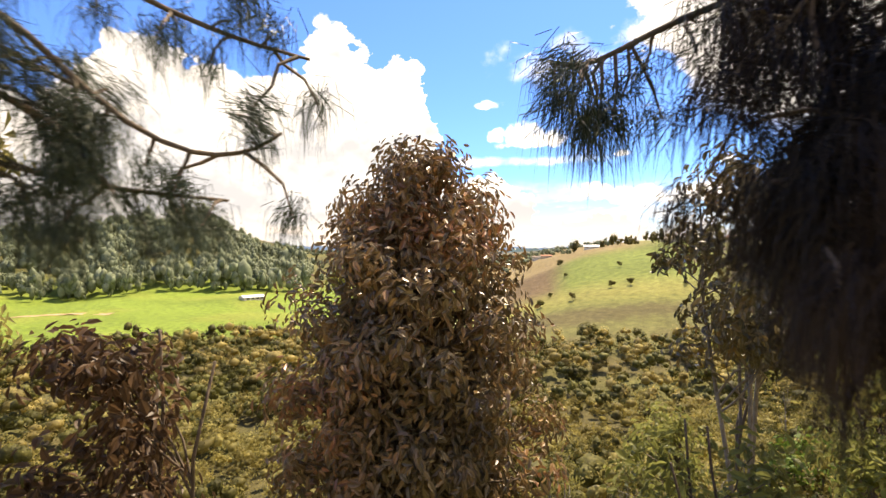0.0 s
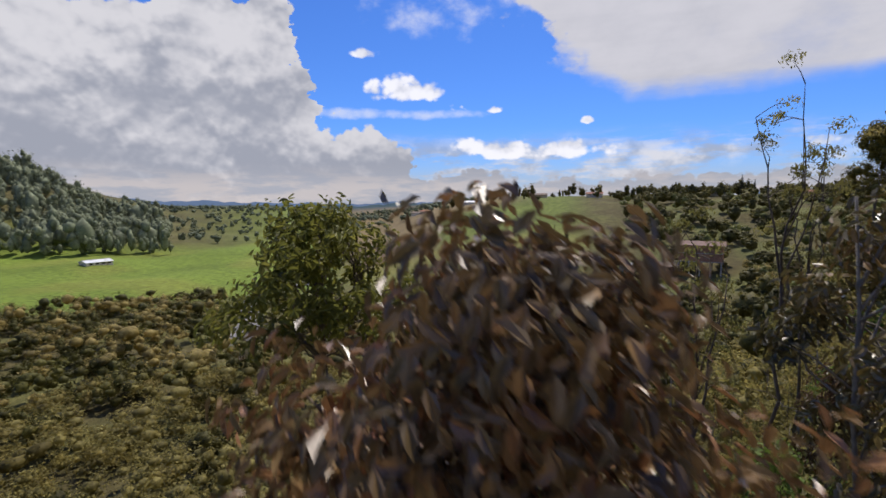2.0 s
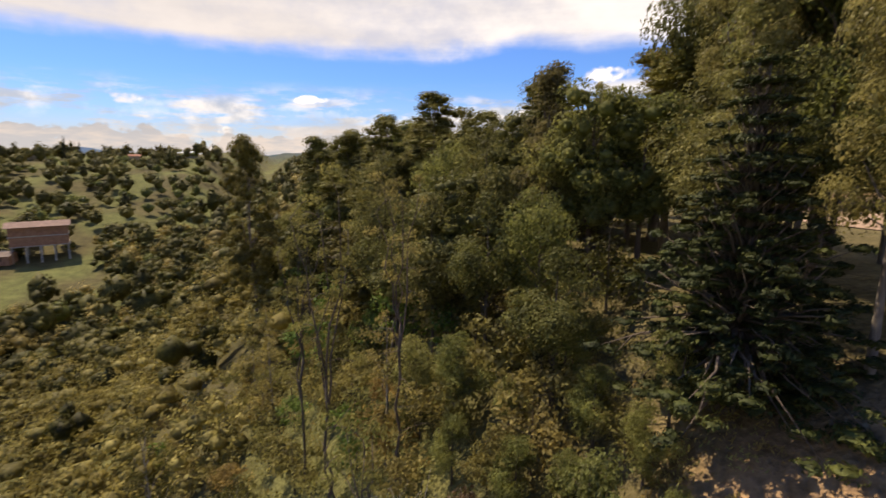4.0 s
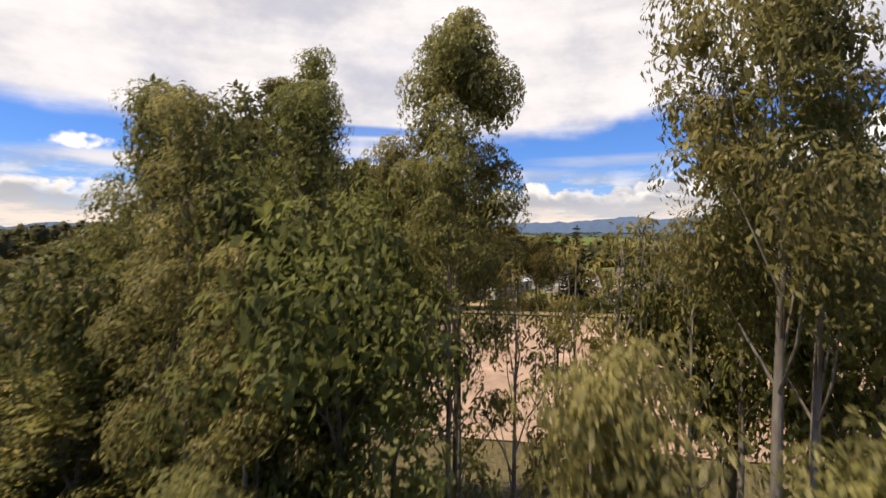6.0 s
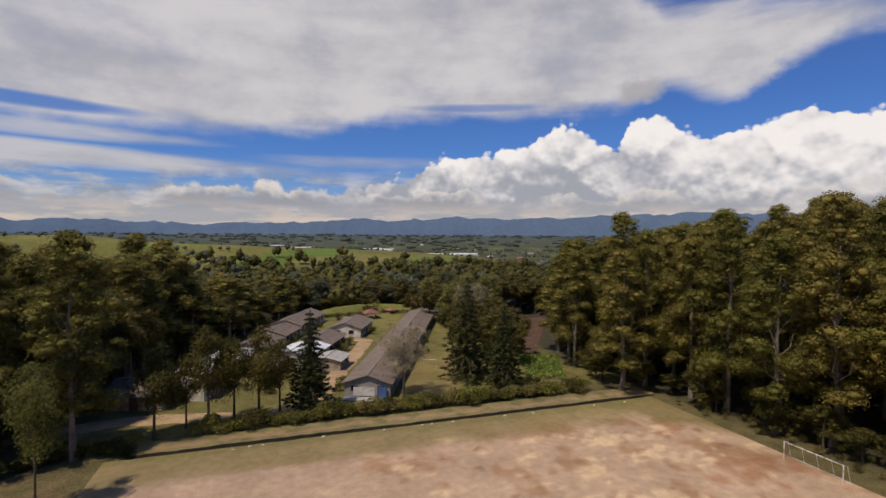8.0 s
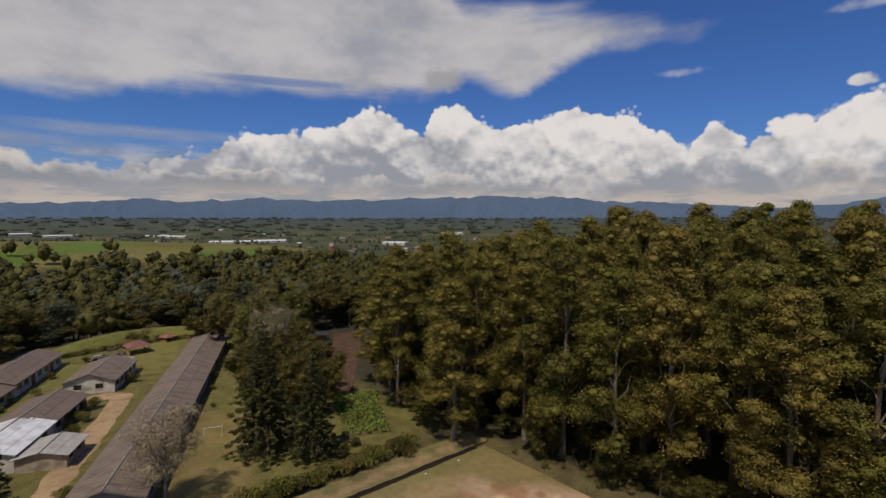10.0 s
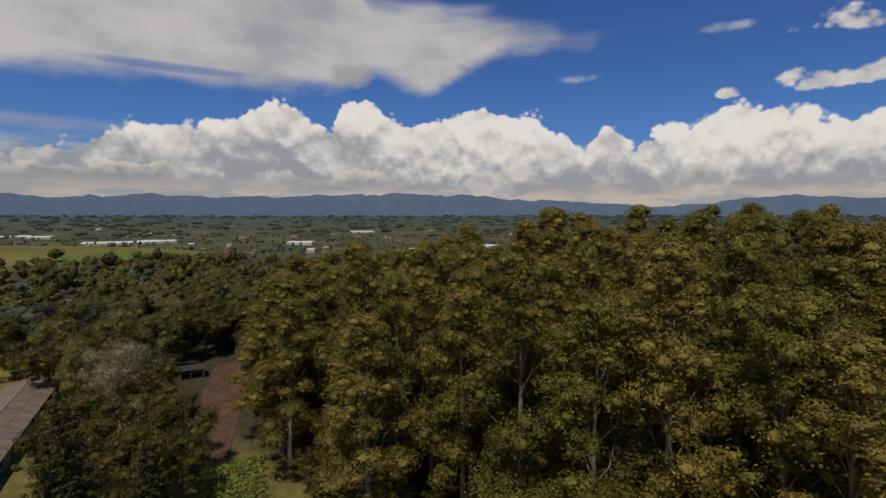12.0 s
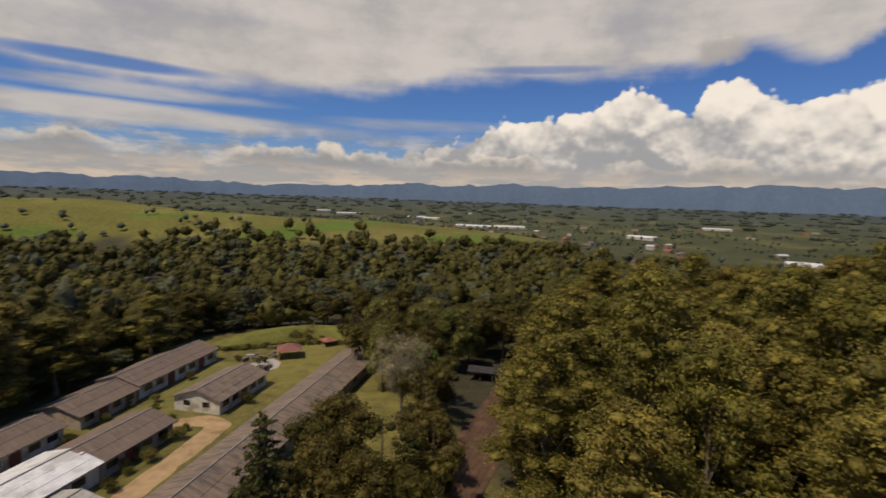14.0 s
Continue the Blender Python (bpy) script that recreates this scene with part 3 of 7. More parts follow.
gx, gy = spread(301, 55, 4900) + 20, spread(301, 55, 4900) + 30
X, Y = np.meshgrid(gx, gy, indexing="ij")
Z = ground_z(X, Y)
k, i = np.meshgrid(np.arange(300), np.arange(300), indexing="ij")
quads = np.stack([k * 301 + i, (k + 1) * 301 + i, (k + 1) * 301 + i + 1, k * 301 + i + 1], -1).reshape(-1, 4)
ground_geo = Geo().add(np.stack([X, Y, Z], -1).reshape(-1, 3), quads)
ground_mesh = ground_geo.mesh("ground", True)


def zone_colour(x, y):
    """The plain colour of the ground cover: scrub floor, valley pasture, the hill's dry and green grass, village lawns,
    farmland. Far ground is also tinted bluish for haze.
    """
    rx, ry = x - HOME[0], y - HOME[1]
    r, a = np.hypot(rx, ry), np.degrees(np.arctan2(-rx, ry))
    a = np.where(a < 0, a + 360, a)
    d = np.maximum(-(y - 4) * 0.94 - x * 0.2 - 1, 0)
    down = smoothstep(d, 3, 12)
    c = np.zeros(x.shape + (3,)) + (0.10, 0.085, 0.045)
    def lay(col, w):
        nonlocal c
        w = np.clip(w, 0, 1)[..., None]
        c = c * (1 - w) + np.array(col) * w
    w1 = ripple(x, y, 60, 2) * 0.5 + 0.5
    lay((0.095, 0.08, 0.032), down)
    lay((0.12, 0.115, 0.038), down * smoothstep(w1, 0.4, 0.7))
    pasture = smoothstep(a, 138, 146) * smoothstep(r, 190 + 25 * w1, 215 + 25 * w1) * (1 - smoothstep(r, 420, 520) * smoothstep(a, 138, 160)) * down
    lay((0.145, 0.20, 0.028), pasture)
    lay((0.18, 0.21, 0.035), pasture * smoothstep(ripple(x, y, 140, 31), 0.1, 0.5))
    slope = smoothstep(a, 111.5, 116) * (1 - smoothstep(a, 138.5, 141.5)) * smoothstep(r, 210, 235) * down
    lay((0.13, 0.16, 0.036), slope)
    lay((0.125, 0.085, 0.044), slope * smoothstep(a, 128, 131) * smoothstep(r, 220, 245))
    lay((0.19, 0.18, 0.05), slope * (1 - smoothstep(r, 235, 275)))
    lay((0.20, 0.15, 0.07), slope * smoothstep(a, 117, 124) * smoothstep(r, 330, 370))
    mid = smoothstep(a, 60, 80) * (1 - smoothstep(a, 104, 110)) * smoothstep(r, 120, 170) * down
    lay((0.12, 0.125, 0.04), mid * smoothstep(w1, 0.45, 0.6))
    flat = 1 - down
    lay((0.13, 0.105, 0.045), flat)
    lay((0.26, 0.16, 0.09), flat * smoothstep(-x, 13, 16) * (1 - smoothstep(-x, 30, 36)) * smoothstep(y, 40, 50) * (1 - smoothstep(y + 0.25 * x, 82, 86)) * smoothstep(ripple(x, y, 17, 5), -0.5, 0.1))
    lay((0.24, 0.16, 0.085), flat * (1 - smoothstep(np.abs(y - 108 - 0.1 * x), 2.5, 4)) * (1 - smoothstep(x, -8, 0)))
    lay((0.155, 0.135, 0.042), flat * smoothstep(y, 92, 96) * (1 - smoothstep(y, 225, 245)) * smoothstep(x, -40, 0) * (1 - smoothstep(x, 85, 105)))
    lay((0.30, 0.19, 0.10), 1 - smoothstep(np.hypot((x - 3) / 1.4, y + 2.5), 2.2, 3.8))
    wood = flat * np.maximum(smoothstep(y, 205, 225), smoothstep(x, 78, 84) * (1 - smoothstep(x, 250, 300)))
    lay((0.055, 0.05, 0.03), wood)
    farm = flat * smoothstep(np.hypot(x - 50, y - 60), 470, 560)
    lay((0.066, 0.072, 0.030), farm)
    lay((0.055, 0.065, 0.028), farm * smoothstep(ripple(x, y, 310, 12), 0.0, 0.25))
    lay((0.115, 0.11, 0.045), farm * smoothstep(ripple(x, y, 240, 17), 0.25, 0.45))
    ridge = ridge_amount(x, y) * flat
    lay((0.150, 0.140, 0.034), smoothstep(ridge + 0.08 * ripple(x, y, 70, 79), 0.3, 0.4))
    lay((0.10, 0.150, 0.024), smoothstep(ridge, 0.32, 0.42) * smoothstep(ripple(x, y, 230, 77), 0.25, 0.4))
    lay((0.19, 0.165, 0.05), smoothstep(ridge, 0.32, 0.42) * smoothstep(ripple(x, y, 170, 78), 0.35, 0.5))
    pr, pa = np.hypot(x - PLAIN[0], y - PLAIN[1]), np.degrees(np.arctan2(-(x - PLAIN[0]), y - PLAIN[1]))
    lay((0.150, 0.140, 0.036), flat * smoothstep(-pa, 84, 87) * (1 - smoothstep(-pa, 112, 118)) * smoothstep(pr, 330, 350) * (1 - smoothstep(pr, 640, 700)))
    lay((0.17, 0.10, 0.062), 1 - smoothstep(np.hypot((x - 75) / 1.25, y - 198.5), 3.6, 5.6))
    # distance haze painted into the far ground's colour
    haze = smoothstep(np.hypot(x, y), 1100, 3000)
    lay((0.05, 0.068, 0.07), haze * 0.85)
    return c


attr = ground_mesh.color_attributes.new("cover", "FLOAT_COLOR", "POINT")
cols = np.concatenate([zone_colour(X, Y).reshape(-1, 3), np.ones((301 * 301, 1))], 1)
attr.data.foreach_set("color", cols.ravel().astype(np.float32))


def ground_material():
    m = bpy.data.materials.new("ground_cover")
    m.use_nodes = True
    t = m.node_tree
    b = t.nodes["Principled BSDF"]
    at = t.nodes.new("ShaderNodeAttribute")
    at.attribute_name = "cover"
    coord = t.nodes.new("ShaderNodeTexCoord").outputs["Object"]
    last = at.outputs["Color"]
    for scale, lo, hi in ((0.02, 0.85, 1.15), (0.35, 0.72, 1.28), (4.0, 0.65, 1.35)):
        n = t.nodes.new("ShaderNodeTexNoise")
        n.inputs["Scale"].default_value, n.inputs["Detail"].default_value = scale, 6.0
        t.links.new(coord, n.inputs["Vector"])
        r = t.nodes.new("ShaderNodeMapRange")
        for q, v in enumerate((0.3, 0.7, lo, hi)):
            r.inputs[q + 1].default_value = v
        t.links.new(n.outputs[0], r.inputs[0])
        mul = t.nodes.new("ShaderNodeVectorMath")
        mul.operation = "SCALE"
        t.links.new(last, mul.inputs[0])
        t.links.new(r.outputs[0], mul.inputs["Scale"])
        last = mul.outputs[0]
    t.links.new(last, b.inputs["Base Color"])
    b.inputs["Roughness"].default_value = 0.95
    b.inputs["Specular IOR Level"].default_value = 0.2
    bp = t.nodes.new("ShaderNodeBump")
    bp.inputs["Strength"].default_value, bp.inputs["Distance"].default_value = 0.8, 0.3
    t.links.new(n.outputs[0], bp.inputs["Height"])
    t.links.new(bp.outputs[0], b.inputs["Normal"])
    return m


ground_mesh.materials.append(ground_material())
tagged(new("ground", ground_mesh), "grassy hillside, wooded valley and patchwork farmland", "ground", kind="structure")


# far blue ridges, their distance haze put in as blue emission
def ridge_backdrop(dist, base, heights, seed, mat, name, label, bumps=1.5):
    rng = np.random.default_rng(seed)
    a = np.radians(np.linspace(-180, 180, 721))
    h = np.interp(np.degrees(a), *zip(*heights))
    for s, w in ((0.13, 7), (0.4, 6), (1.0, bumps * 2.2)):
        h = h + w * np.interp(np.arange(721) * s, np.arange(800), rng.normal(0, 1, 800)) * dist / 4000
    h[-1] = h[0]
    rows = []
    for f, o in ((0.0, -60), (0.35, 0), (0.75, 60), (1.0, 140)):
        rr = dist + o + rng.normal(0, 12, 721) * (0 < f < 1)
        rows.append(np.stack([-np.sin(a) * rr, np.cos(a) * rr, base + (h - base) * f], -1))
    g = Geo()
    kk, ii = np.meshgrid(np.arange(3), np.arange(720), indexing="ij")
    g.add(np.concatenate(rows), np.stack([kk * 721 + ii + 1, kk * 721 + ii, (kk + 1) * 721 + ii, (kk + 1) * 721 + ii + 1], -1).reshape(-1, 4))
    return tagged(part(name, g, mat, smooth=True), label, "mountains", kind="structure")


def haze_glow_material(name, colour, glow):
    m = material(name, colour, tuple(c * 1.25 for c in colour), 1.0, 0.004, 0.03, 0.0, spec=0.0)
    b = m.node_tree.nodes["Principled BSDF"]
    # emission stands in for the hazy air before the ridge
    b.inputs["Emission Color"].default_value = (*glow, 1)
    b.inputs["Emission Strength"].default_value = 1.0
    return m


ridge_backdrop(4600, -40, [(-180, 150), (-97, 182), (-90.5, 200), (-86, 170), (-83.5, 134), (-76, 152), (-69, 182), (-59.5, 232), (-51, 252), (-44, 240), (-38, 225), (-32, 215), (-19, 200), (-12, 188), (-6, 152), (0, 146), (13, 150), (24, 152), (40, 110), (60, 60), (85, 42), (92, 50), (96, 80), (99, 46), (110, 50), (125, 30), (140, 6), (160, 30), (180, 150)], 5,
               haze_glow_material("far_ridge", (0.045, 0.06, 0.08), (0.078, 0.122, 0.205)), "backdrop_far_ridge", "hazy blue mountain range at the end of the plain")
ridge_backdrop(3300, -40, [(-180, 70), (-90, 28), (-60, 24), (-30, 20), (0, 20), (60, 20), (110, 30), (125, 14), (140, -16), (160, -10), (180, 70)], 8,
               haze_glow_material("near_ridge", (0.035, 0.05, 0.045), (0.036, 0.056, 0.082)), "backdrop_wooded_ridge", "dark blue-green wooded rise far across the plain", 3.0)


# ---- trees ----
def limb_path(rng, start, end, sag=0.15, steps=5, wob=0.05):
    t = np.linspace(0, 1, steps)[:, None]
    start, end = np.asarray(start, float), np.asarray(end, float)
    p = start + (end - start) * t
    p[:, 2] += np.sin(t[:, 0] * np.pi) * sag * np.linalg.norm(end - start)
    p[1:-1] += rng.normal(0, wob * np.linalg.norm(end - start), (steps - 2, 3))
    return p


def tree(name, seed, label, category, bark, leaves, h, r0, clumps, count, length, width, lean=0.02, droop=0.3, fork=0.35, sides=6, core=None, upper=0.25, limbs=True, jitter=0.6, shell=0.35, subs=5, sub=1):
    """clumps: rows of (x, y, z, rx, rz). A tapered trunk, a limb to each clump, puffs of leaves."""
    rng = np.random.default_rng(seed)
    g = Geo()
    steps = 7
    t = np.linspace(0, 1, steps)
    path = np.stack([np.cumsum(rng.normal(0, lean * h / steps, steps)), np.cumsum(rng.normal(0, lean * h / steps, steps)), t * h * 0.94], -1)
    path[0, :2] = 0
    rad = r0 * (1 - t) ** 0.8 + 0.03 * r0
    rad[0] *= 1.35
    path[0, 2] = -0.6
    g.tube(path, rad, sides)
    crown = Geo()
    for x, y, z, rx, rz in clumps:
        c = np.array([x, y, z])
        if limbs:
            tz = np.clip((z / h - rng.uniform(0.10, 0.22)) / 0.94, fork * 0.8, 0.97)
            s = np.array([np.interp(tz, t, path[:, q]) for q in range(3)])
            rr = np.interp(tz, t, rad)
            g.tube(limb_path(rng, s, c, 0.05, 4), np.linspace(max(rr * 0.45, 0.02), 0.012, 4), 4)
        n = int(count * (rx * rx) / np.mean([q[3] ** 2 for q in clumps]))
        if core is not None:
            puffs(crown, rng, c, rx, rz, max(n, 20), length, width, droop, core, subs, jitter * 0.75, sub)
            continue
        crown.clump(rng, c, np.array([rx, rx, rz]), max(n, 12), length, width, droop, shell=shell, upper=upper, jitter=jitter)
    ob = thing(name, label, category)
    part("trunk", g, bark, ob, smooth=True)
    part("crown", crown, leaves, ob, smooth=core is not None)
    return ob


def eucalypt_clumps(rng, h, n, wide, low=0.42, rmin=1.0, rmax=1.9):
    out = []
    for q in range(n):
        f = low + (1 - low) * (q + 0.5) / n
        w = wide * math.sin(math.pi * min(1, (f - low) / (1 - low) * 0.85 + 0.15)) ** 0.7
        a, rr = q * 2.4 + rng.uniform(-0.5, 0.5), w * rng.uniform(0.45, 1.0)
        r = rng.uniform(rmin, rmax) * (1.1 - 0.35 * (f - low) / (1 - low))
        out.append((rr * math.cos(a), rr * math.sin(a), f * h - r * 0.5, r, r * 0.75))
    out.append((0, 0, h - rmin * 0.7, rmin, rmin * 0.9))
    return out


def round_clumps(rng, h, n, wide, low=0.35, rmin=0.8, rmax=1.5, flat=0.75):
    out = []
    for q in range(n):
        d = rng.normal(0, 1, 3)
        d /= np.linalg.norm(d)
        u = rng.uniform(0.45, 1.0)
        mid = h * (1 + low) / 2
        r = rng.uniform(rmin, rmax)
        out.append((d[0] * wide * u, d[1] * wide * u, mid + d[2] * u * (h * (1 - low) / 2 - r * 0.6), r, r * flat))
    return out


def whorl_clumps(rng, h, levels, wide):
    """Boughs in whorls, longest near the ground, each a chain of flat sprays that sink outwards."""
    out = [(0, 0, h * 0.985, 0.3, 0.6)]
    for q in range(levels):
        f = 0.04 + 0.93 * q / levels
        w, n = wide * (1 - f) ** 0.92 * rng.uniform(0.82, 1.1) + 0.25, 8 if f < 0.7 else 5
        for k in range(n):
            a, ww = (k + rng.uniform(-0.3, 0.3)) * 6.283 / n + q * 1.1, w * rng.uniform(0.75, 1.12)
            for u in (0.4, 0.72, 1.0):
                r = (0.34 + 0.16 * ww) * (1.15 - 0.35 * u)
                out.append((ww * u * math.cos(a), ww * u * math.sin(a), f * h + 0.9 - 0.16 * ww * u * u, r, r * 0.42))
    return out




def variants(n, make):
    """n different trees of one kind, used as the first of their copies."""
    return [make(q) for q in range(n)]


USED = set()


def plant(ob, x, y, s=1.0, turn=0.0, z=None, sz=None, group="", lean=(0.0, 0.0)):
    """Puts the tree, or a copy of it once it stands somewhere, on the ground at x, y."""
    m = Matrix.Translation((x, y, gz(x, y) - 0.05 if z is None else z)) @ Euler((lean[0], lean[1], turn)).to_matrix().to_4x4() @ Matrix.Diagonal((s, s, sz or s, 1))
    if ob.name not in USED:
        USED.add(ob.name)
        ob.matrix_basis = m
        if group:
            ob["group"] = group
        return ob
    c = ob
    made = {}
    for o in (c, *c.children_recursive):
        made[o] = o.copy()
        scene.collection.objects.link(made[o])
        made[o].parent = made.get(o.parent, o.parent)
    made[c].matrix_basis = m
    if group:
        made[c]["group"] = group
    return made[c]


def euc_crown(rng, h, n, wide, low, rmin, rmax):
    out = []
    for q in range(n):
        f = ((q + 0.5) / n) ** 0.85
        w = wide * (0.62 + 0.38 * math.sin(math.pi * min(1, f * 1.1))) * (1 - 0.8 * f ** 2.6)
        a = q * 2.4 + rng.uniform(-0.6, 0.6)
        rr, r = w * rng.uniform(0.45, 1.0), rng.uniform(rmin, rmax) * (1 - 0.25 * f)
        out.append((rr * math.cos(a), rr * math.sin(a), (low + (1 - low) * f) * h - r * 0.7, r, r * rng.uniform(0.8, 1.05)))
    out.append((rng.normal(0, 0.3), rng.normal(0, 0.3), h - rmin, rmin * 0.9, rmin))
    return out


def make_eucalypt(q):
    rng = np.random.default_rng(100 + q)
    h = 31.0
    return tree("eucalyptus_tree", 110 + q, "tall eucalyptus with pale trunk and puffy olive crown", "tree", M_PALE_BARK, M_EUC, h, 0.30,
                euc_crown(rng, h, 21 + q % 4, 4.2, 0.25, 1.6, 2.7), 900, 0.25, 0.12, droop=0.35, core=0.52, lean=0.03, jitter=0.8, subs=7)


def make_forest_tree(q):
    rng = np.random.default_rng(200 + q)
    h = 13.0
    return tree("forest_tree", 210 + q, "dark broadleaf woodland tree with a spreading crown", "tree", M_BARK, M_GREY if q == 3 else M_RIM if q == 5 else M_RIM_DARK if q == 6 else M_BROAD, h, 0.22,
                round_clumps(rng, h, 13, 3.7, 0.12, 1.4, 2.4), 560, 0.26, 0.14, droop=0.2, core=0.54, jitter=0.8, subs=6)


def make_conifer(q):
    rng = np.random.default_rng(300 + q)
    h = 20.0
    return tree("conifer_tree", 310 + q, "dense dark green conifer with layered boughs", "tree", M_BARK, M_CONIFER, h, 0.35,
                whorl_clumps(rng, h, 19, 5.0), 60, 0.30, 0.10, droop=0.5, jitter=0.5, core=0.7, subs=2)


def make_bare(q):
    rng = np.random.default_rng(400 + q)
    h = 12.0
    return tree("bare_tree", 410 + q, "nearly leafless grey tree with fine twigs", "tree", M_GREY_TWIG, M_TWIG, h, 0.22,
                round_clumps(rng, h, 60, 3.8, 0.18, 0.8, 1.5), 120, 0.6, 0.05, droop=-0.4, shell=0.8, jitter=0.2)


def make_scrub(q):
    rng = np.random.default_rng(500 + q)
    h = 3.4
    return tree("scrub_bush", 510 + q, "olive green hillside bush with many stems", "bush", M_BARK, (M_SCRUB, M_BROAD, M_DRY, M_SCRUB, M_LIME)[q], h, 0.05,
                round_clumps(rng, h, 9, 1.35, 0.08, 0.55, 1.0), 90, 0.19, 0.085, droop=0.2, core=0, jitter=0.7, subs=4)


def make_slim(q):
    rng = np.random.default_rng(600 + q)
    h = 8.0
    return tree("slender_tree", 610 + q, "slender hillside tree with a sparse ragged crown", "tree", M_GREY_TWIG, M_SCRUB if q else M_BROAD, h, 0.09,
                eucalypt_clumps(rng, h, 11, 1.2, 0.40, 0.35, 0.75), 75, 0.20, 0.07, droop=0.4, shell=0.7)


def make_young(q):
    rng = np.random.default_rng(700 + q)
    h = 20.0
    return tree("young_eucalyptus_tree", 710 + q, "leafy young eucalyptus with drooping grey-green leaves", "tree", M_PALE_BARK, M_EUC_YOUNG, h, 0.16,
                euc_crown(rng, h, 24 if q < 3 else 13, 2.1, 0.34 if q < 3 else 0.64, 0.9, 1.6), 760, 0.15, 0.055, droop=0.9, core=0, jitter=0.5)


EUC = variants(6, make_eucalypt)
FOREST = variants(7, make_forest_tree)
CONE = variants(2, make_conifer)
BARE = variants(2, make_bare)
SCRUB = variants(5, make_scrub)
SLIM = variants(3, make_slim)
YOUNG = variants(4, make_young)
rng = np.random.default_rng(11)


def inside(x, y, poly):
    hit, j = False, len(poly) - 1
    for q in range(len(poly)):
        (xa, ya), (xb, yb) = poly[q], poly[j]
        if (ya > y) != (yb > y) and x < (xb - xa) * (y - ya) / (yb - ya) + xa:
            hit = not hit
        j = q
    return hit


def scatter(poly, gap, seed):
    """Points at least about gap apart inside a polygon."""
    r = np.random.default_rng(seed)
    xs, ys = [p[0] for p in poly], [p[1] for p in poly]
    out = []
    for a in np.arange(min(xs), max(xs), gap):
        for b in np.arange(min(ys), max(ys), gap):
            p, q = a + r.uniform(0.1, 0.9) * gap, b + r.uniform(0.1, 0.9) * gap
            if inside(p, q, poly):
                out.append((p, q))
    return out


# ---- the woods ----
STAND = [(79, 24), (79, 80), (69, 90), (77, 104), (88, 128), (102, 150), (112, 158), (150, 130), (160, 80), (155, 30), (110, 12)]
for x, y in scatter(STAND, 8.0, 3):
    plant(EUC[rng.integers(6)], x, y, rng.uniform(1.2, 1.65), rng.uniform(0, 6.28), group="eucalyptus stand", sz=rng.uniform(0.88, 1.18) * (1 - 0.2 * float(smoothstep(y, 88, 128))))
for x, y in scatter([(-22, 90), (-18, 96), (-34, 130), (-76, 132), (-72, 92), (-46, 86)], 7.4, 4):
    if rng.random() < 0.6:
        plant(EUC[rng.integers(6)], x, y, rng.uniform(1.1, 1.4), rng.uniform(0, 6.28), group="trees behind the pitch", sz=rng.uniform(0.85, 1.08))
    else:
        plant(FOREST[rng.integers(5)], x, y, rng.uniform(0.9, 1.4), rng.uniform(0, 6.28), group="trees behind the pitch")
WOOD_NEAR = [(-34, 132), (-22, 126), (-8, 150), (6, 168), (20, 196), (40, 222), (62, 226), (84, 212), (100, 180), (108, 164), (130, 162), (120, 235), (40, 262), (-40, 200)]
WOOD_DEEP = [(-34, 144), (-22, 140), (-10, 163), (4, 183), (18, 211), (38, 233), (64, 237), (92, 222), (110, 188), (130, 176), (130, 162), (120, 235), (40, 262), (-40, 200)]
deep = []
for x, y in scatter(WOOD_NEAR, 6.4, 5):
    if inside(x, y, WOOD_DEEP):
        deep.append((x, y))
        continue
    plant(FOREST[rng.integers(5)], x, y, rng.uniform(1.0, 1.5), rng.uniform(0, 6.28), group="woodland behind the houses", sz=rng.uniform(0.8, 1.25))


for x, y in scatter([(-30, 126), (-20, 122), (-6, 147), (8, 166), (22, 193), (41, 219), (60, 222), (62, 229), (38, 228), (16, 202), (0, 174), (-14, 156), (-28, 136)], 4.4, 25):
    plant(FOREST[rng.integers(5)], x, y, rng.uniform(0.5, 0.8), rng.uniform(0, 6.28), group="understorey at the wood's edge", sz=rng.uniform(0.3, 0.55))


def woods(name, label, pts, seed, mat, hmin, hmax, count, card, subs=3, slim=0.36, heart=True, sub=1, core=0.62):
    """Joined trees and bushes too far off to pick apart: solid leafy puffs, fringed with leaves."""
    r = np.random.default_rng(seed)
    g = Geo()
    for x, y in pts:
        h = r.uniform(hmin, hmax) * (1.35 if r.random() < 0.12 else 1.0) * (0.6 if r.random() < 0.2 else 1.0)
        w = h * slim * r.uniform(0.7, 1.3)
        z = gz(x, y)
        if heart:
            g.lump(r, np.array([x, y, z + h * 0.48]), np.array([w * 0.55, w * 0.55, h * 0.38]), sub, 0.06)
        for q in range(subs):
            d = r.normal(0, 1, 3) + [0, 0, 0.5]
            d /= np.linalg.norm(d)
            k = r.uniform(0.38, 0.66)
            c, e = np.array([x, y, z + h * 0.52]) + d * (w * 0.7, w * 0.7, h * 0.32), np.array([w * k, w * k, h * k * 0.52])
            g.lump(r, c, e * core, sub, 0.12)
            g.clump(r, c, e * 1.12, count, card, card * 0.55, 0.2, shell=0.45, jitter=0.7, upper=0.5)
    return tagged(part(name, g, mat, smooth=True), label, "woods", kind="stuff")


def ring_points(n, r0, r1, a0, a1, seed, keep=None, home=(50, 60)):
    r = np.random.default_rng(seed)
    rr = np.sqrt(r.uniform(r0 * r0, r1 * r1, n))
    aa = np.radians(r.uniform(a0, a1, n))
    p = np.stack([home[0] - np.sin(aa) * rr, home[1] + np.cos(aa) * rr], -1)
    return [q for q in p if keep is None or keep(*q)]


def ridge_at(x, y):
    return float(ridge_amount(x, y))


